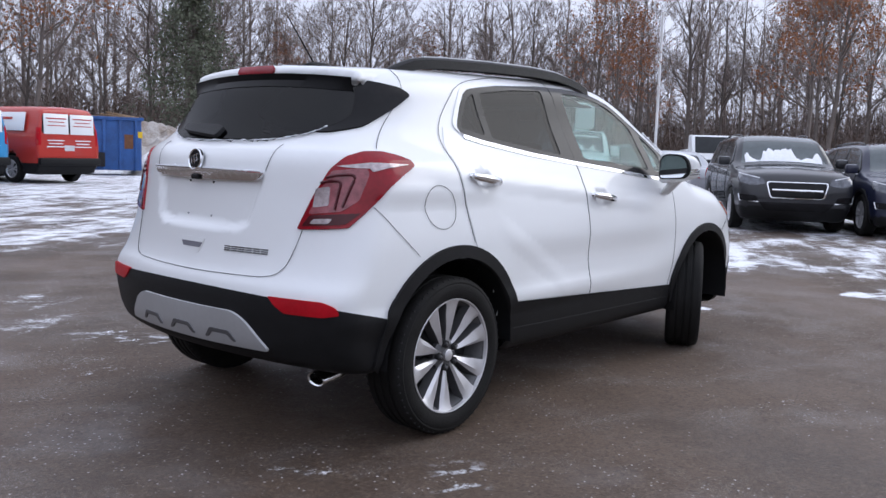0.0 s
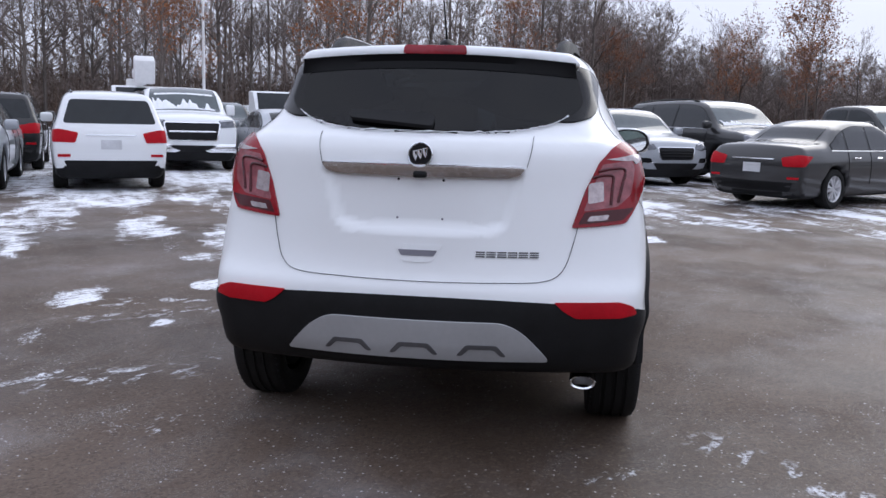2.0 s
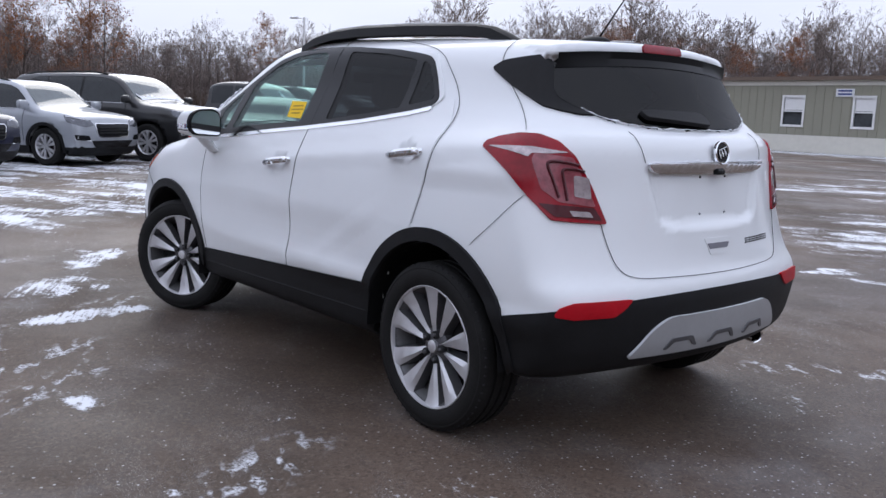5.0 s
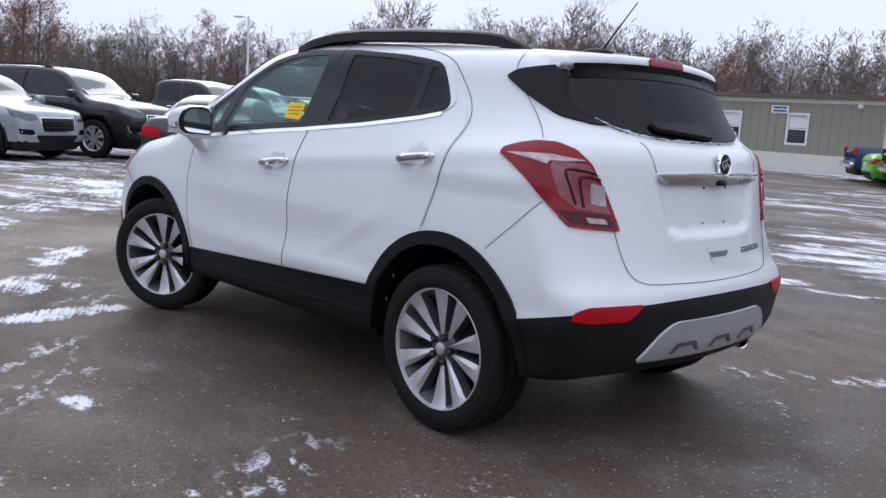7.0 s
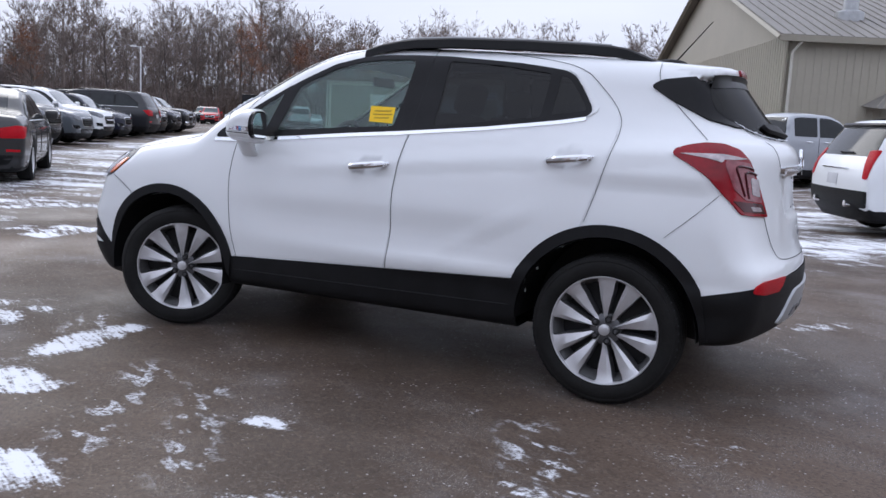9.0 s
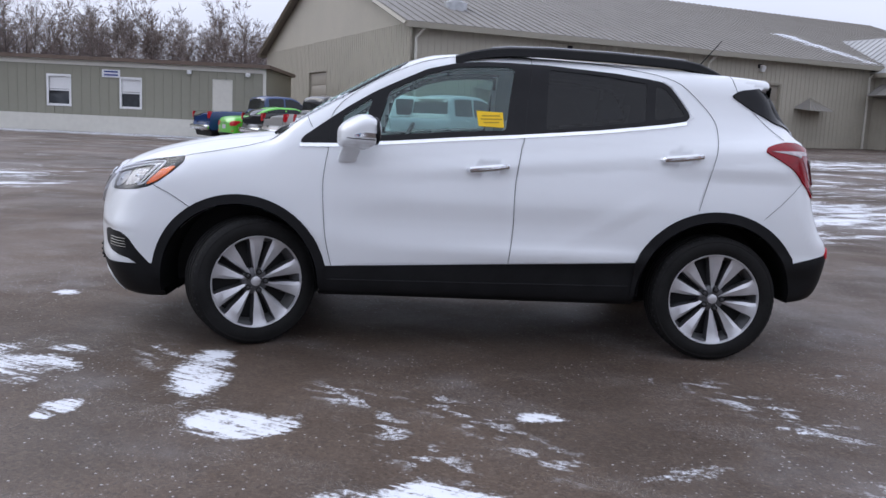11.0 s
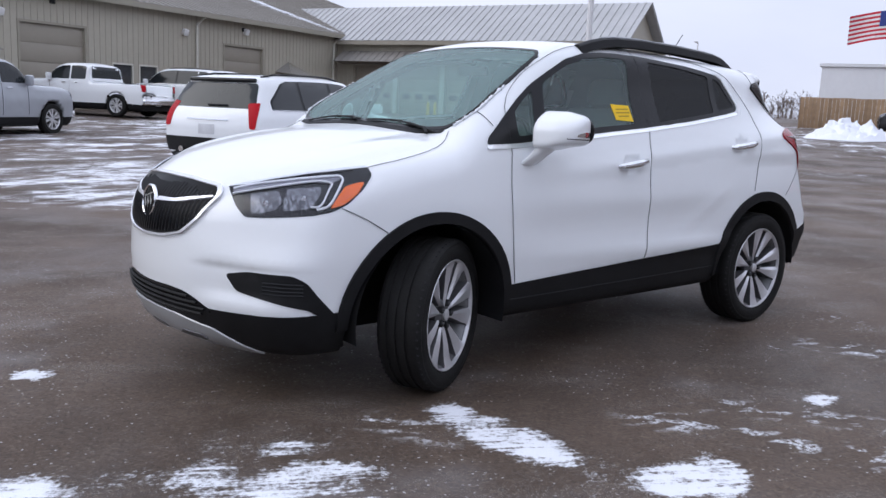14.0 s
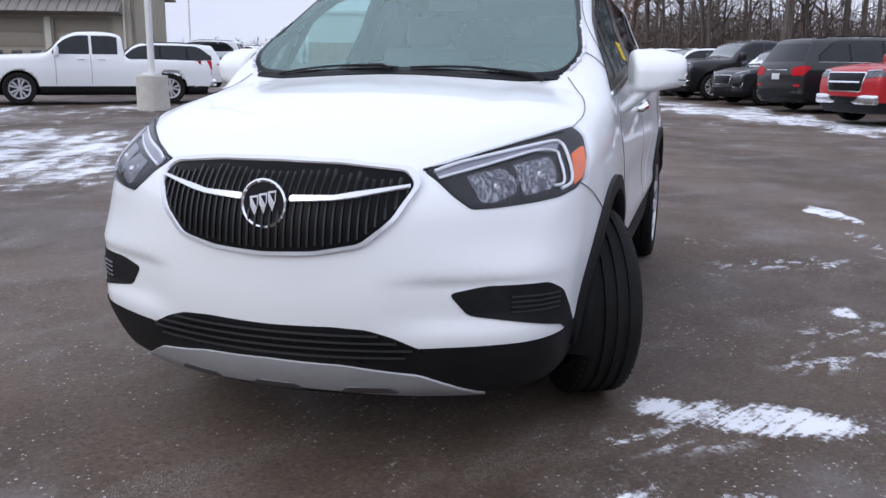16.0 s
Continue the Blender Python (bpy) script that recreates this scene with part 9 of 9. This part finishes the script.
def leaf_mesh(rng, spots, count, size, scatter, mat, name):
    """Many small flat leaves round the twig ends."""
    spots = np.array(spots)
    c = spots[rng.integers(0, len(spots), count)] + rng.normal(0, scatter, (count, 3))
    u = rng.normal(0, 1, (count, 3))
    u /= np.linalg.norm(u, axis=1)[:, None]
    v = np.cross(u, rng.normal(0, 1, (count, 3)))
    v /= np.linalg.norm(v, axis=1)[:, None]
    s = size * rng.uniform(0.6, 1.4, (count, 1))
    verts = np.stack([c - u * s, c + v * s * 0.5, c + u * s, c - v * s * 0.5], 1).reshape(-1, 3)
    return quick_mesh(name, verts, np.arange(count * 4).reshape(-1, 4), mat)


EDGE = [(-12, 62), (14, 58), (28, 52), (42, 44), (54, 33), (62, 17), (66, 6), (78, -6), (95, -24), (102, -46), (94, -72), (82, -92), (66, -110), (45, -130), (20, -142), (-8, -150)]
FAR_SIDE = [(80, -3), (108, -12), (131, -33), (138, -63), (116, -94)]
EDGE2 = [(-56, -9), (-50, -1), (-45, 10), (-39, 24), (-30, 40), (-20, 54), (-12, 62)]
FAR_EDGE = [(-330, 60), (-400, -20), (-420, -130), (-390, -250), (-310, -350), (-210, -400), (-100, -380), (-8, -290)]


OAKS = [(37.8, 20.1, 0.62), (41.0, 20.5, 0.5), (45.8, 11.4, 0.85), (47.5, 13.0, 0.75), (15.2, 39.0, 0.75), (12.6, 40.0, 0.65), (53.6, 14.4, 0.8), (61.0, 3.4, 0.62), (67.6, -19.8, 0.75), (64.0, -13.7, 0.50), (63.0, -12.4, 0.42), (62.4, -19.2, 0.52), (63.5, -18.0, 0.40), (84.1, -44.5, 0.6), (-45.5, -0.9, 0.8), (-41.6, 4.3, 0.85), (-52.0, 6.3, 0.9), (-52.6, 0.8, 0.8), (69.3, -86.0, 0.7), (55.8, -106.0, 0.7), (60.0, -100.0, 0.6)]


def along(line, gap, rng):
    for a, b in zip(line, line[1:]):
        a, b = np.array(a, float), np.array(b, float)
        d = b - a
        k = max(1, int(np.linalg.norm(d) / gap))
        for i in range(k):
            p = a + d * (i + rng.uniform(0, 1)) / k
            yield p, p / np.linalg.norm(p)


def make_woods():
    rng = np.random.default_rng(7)
    protos = []
    for k in range(9):
        h = rng.uniform(13.5, 18)
        wood, fine, ends = grow(rng, h, int(rng.integers(18, 23)), 8, 9, rng.uniform(0.26, 0.36))
        v, f = wood.arrays()
        v2, f2 = ribbons(fine)
        leafy = k in (2, 6)
        leaves = leaf_mesh(rng, ends, 3200, 0.115, 0.30, M["oak_leaf"], "dry_leaves") if leafy else None
        protos.append((quick_mesh("trunk", v, f, M["bark"]), quick_mesh("crown", v2, f2, M["twig"]), leaves))

    def plant(p, kind, scale):
        tr, cr, lv = protos[kind]
        tree = empty("oak_tree" if lv else "bare_tree", "tall tree holding dry orange-brown leaves" if lv else "tall leafless tree at the edge of the woods", "tree", "trees at the wood's edge")
        tree.matrix_world = pose(p[0], p[1], -0.05, 0, 0, rng.uniform(0, 360)) @ Matrix.Scale(scale, 4)
        for nm, me in (("trunk", tr), ("crown", cr), ("dry_leaves", lv)):
            if me:
                o = new(nm, me)
                o.parent = tree

    bare = [0, 1, 3, 4, 5, 7, 8]
    for line, gap, deep in ((EDGE[:8], 1.7, 7), (EDGE2, 1.6, 7), (FAR_SIDE, 3.0, 9), (EDGE[10:14], 2.6, 9)):
        for p, out in along(line, gap, rng):
            leafy = rng.uniform() < (0.04 if line in (FAR_SIDE, EDGE[10:14]) else 0.10 if line is not EDGE2 else 0.2)
            plant(p + out * rng.uniform(0, deep), int(rng.choice((2, 6))) if leafy else int(rng.choice(bare)), rng.uniform(0.72, 1.1) * (0.7 if leafy else 1) * (0.84 if line is FAR_SIDE else 1))
    for x, y, scale in OAKS:
        plant(np.array((x, y)), int(rng.choice((2, 6))), scale)
    # the woods behind, which nobody could count
    simple = []
    for k in range(14):
        wood, fine, ends = grow(rng, rng.uniform(13, 17), 20 if k < 7 else 22, 7, 5, 0.30)
        if k >= 7:
            fine.ra = [3.0 * r for r in fine.ra]
        else:
            fine.ra = [1.7 * r for r in fine.ra]
        stem, limb = Sticks(), Sticks()
        for i, row in enumerate(zip(wood.a, wood.b, wood.ra, wood.rb)):
            (stem if i < 9 else limb).add(*row)
        a, fa = stem.arrays()
        fa = np.concatenate([fa[:, [0, 1, 2]], fa[:, [0, 2, 3]]])
        for st in (limb, fine):
            b, fb = ribbons(st)
            a, fa = np.concatenate([a, b]), np.concatenate([fa, fb + len(a)])
        simple.append((a, fa))
    distant = []
    for k in range(6):
        wood, fine, ends = grow(rng, rng.uniform(12, 16), 12, 5, 2, 0.34)
        for st in (wood, fine):
            st.ra = [max(4.0 * r, 0.09) for r in st.ra]
        (a, fa), (b, fb) = ribbons(wood), ribbons(fine)
        distant.append((np.concatenate([a, b]), np.concatenate([fa, fb + len(a)])))
    for name, line, gap, depth, rows, size, near in (("woods", EDGE[:8], 1.1, (5, 45), 2, 1.0, True), ("woods", FAR_SIDE, 1.6, (6, 50), 3, 0.84, False), ("woods", EDGE[10:], 1.35, (4, 50), 3, 1.06, False), ("woods", EDGE2, 1.5, (5, 35), 1, 1.0, True), ("far_woods", FAR_EDGE, 2.6, (0, 50), 2, 0.95, False)):
        vs, fs, at = [], [], 0
        for _ in range(rows):
            for p, out in along(line, gap, rng):
                v, f = distant[int(rng.integers(0, 6))] if name == "far_woods" else simple[int(rng.integers(0, 7)) + (0 if near else 7)]
                t, s = rng.uniform(0, 2 * math.pi), rng.uniform(0.75, 1.15) * size
                c, n = math.cos(t), math.sin(t)
                q = p + out * rng.uniform(*depth)
                vs.append(v @ np.array(((c, n, 0), (-n, c, 0), (0, 0, 1))) * s + (q[0], q[1], -0.05))
                fs.append(f + at)
                at += len(v)
        tagged(new(name, quick_mesh(name, np.concatenate(vs), np.concatenate(fs), M["twig"])), "dense grey-brown leafless woods", "woods", kind="stuff")
    # brush at the foot of the woods, and leaves still hanging low
    low, spots = Sticks(), []
    for line, count in ((EDGE[:8], 60), (EDGE2, 50), (FAR_SIDE, 34), (EDGE[10:], 34)):
        for p, out in along(line, 1.0, rng):
            for _ in range(count):
                back_ = rng.uniform(-1.5, 26)
                q = p + out * back_ + rng.normal(0, 0.6, 2)
                h = rng.uniform(0.8, 3.6) + 0.16 * max(back_, 0)
                a = np.array((q[0], q[1], 0.0))
                b = a + (rng.normal(0, 0.25) * h, rng.normal(0, 0.25) * h, h)
                low.add(a, b, 0.042, 0.010)
                low.add(a * 0.5 + b * 0.5, a * 0.5 + b * 0.5 + (rng.normal(0, 0.4), rng.normal(0, 0.4), h * 0.3), 0.016, 0.006)
                if rng.uniform() < 0.35:
                    spots.append(b * 0.8 + a * 0.2)
    v, f = ribbons(low)
    # saplings and thicket that close the view between the trunks
    thick = Sticks()
    for line, count, reach in ((EDGE[:8], 60, 38), (EDGE2, 46, 30), (FAR_SIDE, 95, 45), (EDGE[10:], 85, 45), (FAR_EDGE, 12, 50)):
        for p, out in along(line, 1.0, rng):
            for _ in range(count):
                back_ = reach * rng.uniform(0.12, 1.0)
                q = p + out * back_ + rng.normal(0, 0.8, 2)
                h = rng.uniform(2.5, 7.0) * (0.6 + (1.15 if line is FAR_SIDE else 0.8) * back_ / reach)
                a = np.array((q[0], q[1], -0.05))
                b = a + (rng.normal(0, 0.10) * h, rng.normal(0, 0.10) * h, h)
                thick.add(a, b, rng.uniform(0.05, 0.10), 0.01)
                for _k in range(4):
                    c = a + (b - a) * rng.uniform(0.3, 0.8)
                    thick.add(c, c + (rng.normal(0, 0.22) * h, rng.normal(0, 0.22) * h, h * rng.uniform(0.05, 0.30)), 0.050, 0.005)
    tv, tf = ribbons(thick)
    tagged(new("thicket", quick_mesh("thicket", tv, tf, M["twig"])), "grey-brown thicket and saplings in the woods", "woods", kind="stuff")
    tagged(new("brush", quick_mesh("brush", v, f, M["brush"])), "brown tangled brush along the woods", "brush", kind="stuff")
    tagged(new("brush_leaves", leaf_mesh(rng, spots, 42000, 0.10, 0.7, M["brush"], "brush_leaves")), "dry brown leaves on the brush", "brush", kind="stuff")
    # one pine among them
    pine = empty("pine_tree", "dark green pine among bare trees", "tree")
    pine.location = (28.5, 46.0, 0)
    trunk = Sticks()
    trunk.add(np.zeros(3), np.array((0.2, 0, 14.5)), 0.22, 0.03)
    spots = []
    for k in range(190):
        z = rng.uniform(2.5, 14.3)
        r = (14.8 - z) * 0.34 * rng.uniform(0.6, 1.1)
        t = rng.uniform(0, 2 * math.pi)
        a, b = np.array((0.01 * z, 0, z)), np.array((r * math.cos(t), r * math.sin(t), z - 0.12 * r))
        trunk.add(a, b, 0.03, 0.008)
        spots += [a + (b - a) * w for w in np.linspace(0.35, 1, 6)]
    v, f = trunk.arrays()
    for nm, me in (("trunk", quick_mesh("trunk", v, f, M["bark"])), ("needles", leaf_mesh(rng, spots, 12000, 0.12, 0.28, M["needle"], "needles"))):
        o = new(nm, me)
        o.parent = pine


make_woods()


# ---- everything stands on the sloping lot ----
FLAT = ("compact_suv", "snow_crust", "ground", "sun", "workshop_building", "service_wing", "roof_snow", "bollard")
bpy.context.view_layer.update()
for ob in list(scene.objects):
    kind_name = ob.name.split(".")[0]
    if ob.parent or ob.type not in ("MESH", "EMPTY") or kind_name in FLAT or "tree" in kind_name or "woods" in kind_name or kind_name.startswith(("brush", "thicket")):
        continue
    boxes = [o.matrix_world @ Vector(c) for o in [ob] + list(ob.children) if o.type == "MESH" for c in o.bound_box]
    if boxes:
        mid_ = sum(boxes, Vector()) / len(boxes)
        ob.location.z += float(rise(np.array(mid_.x), np.array(mid_.y)))
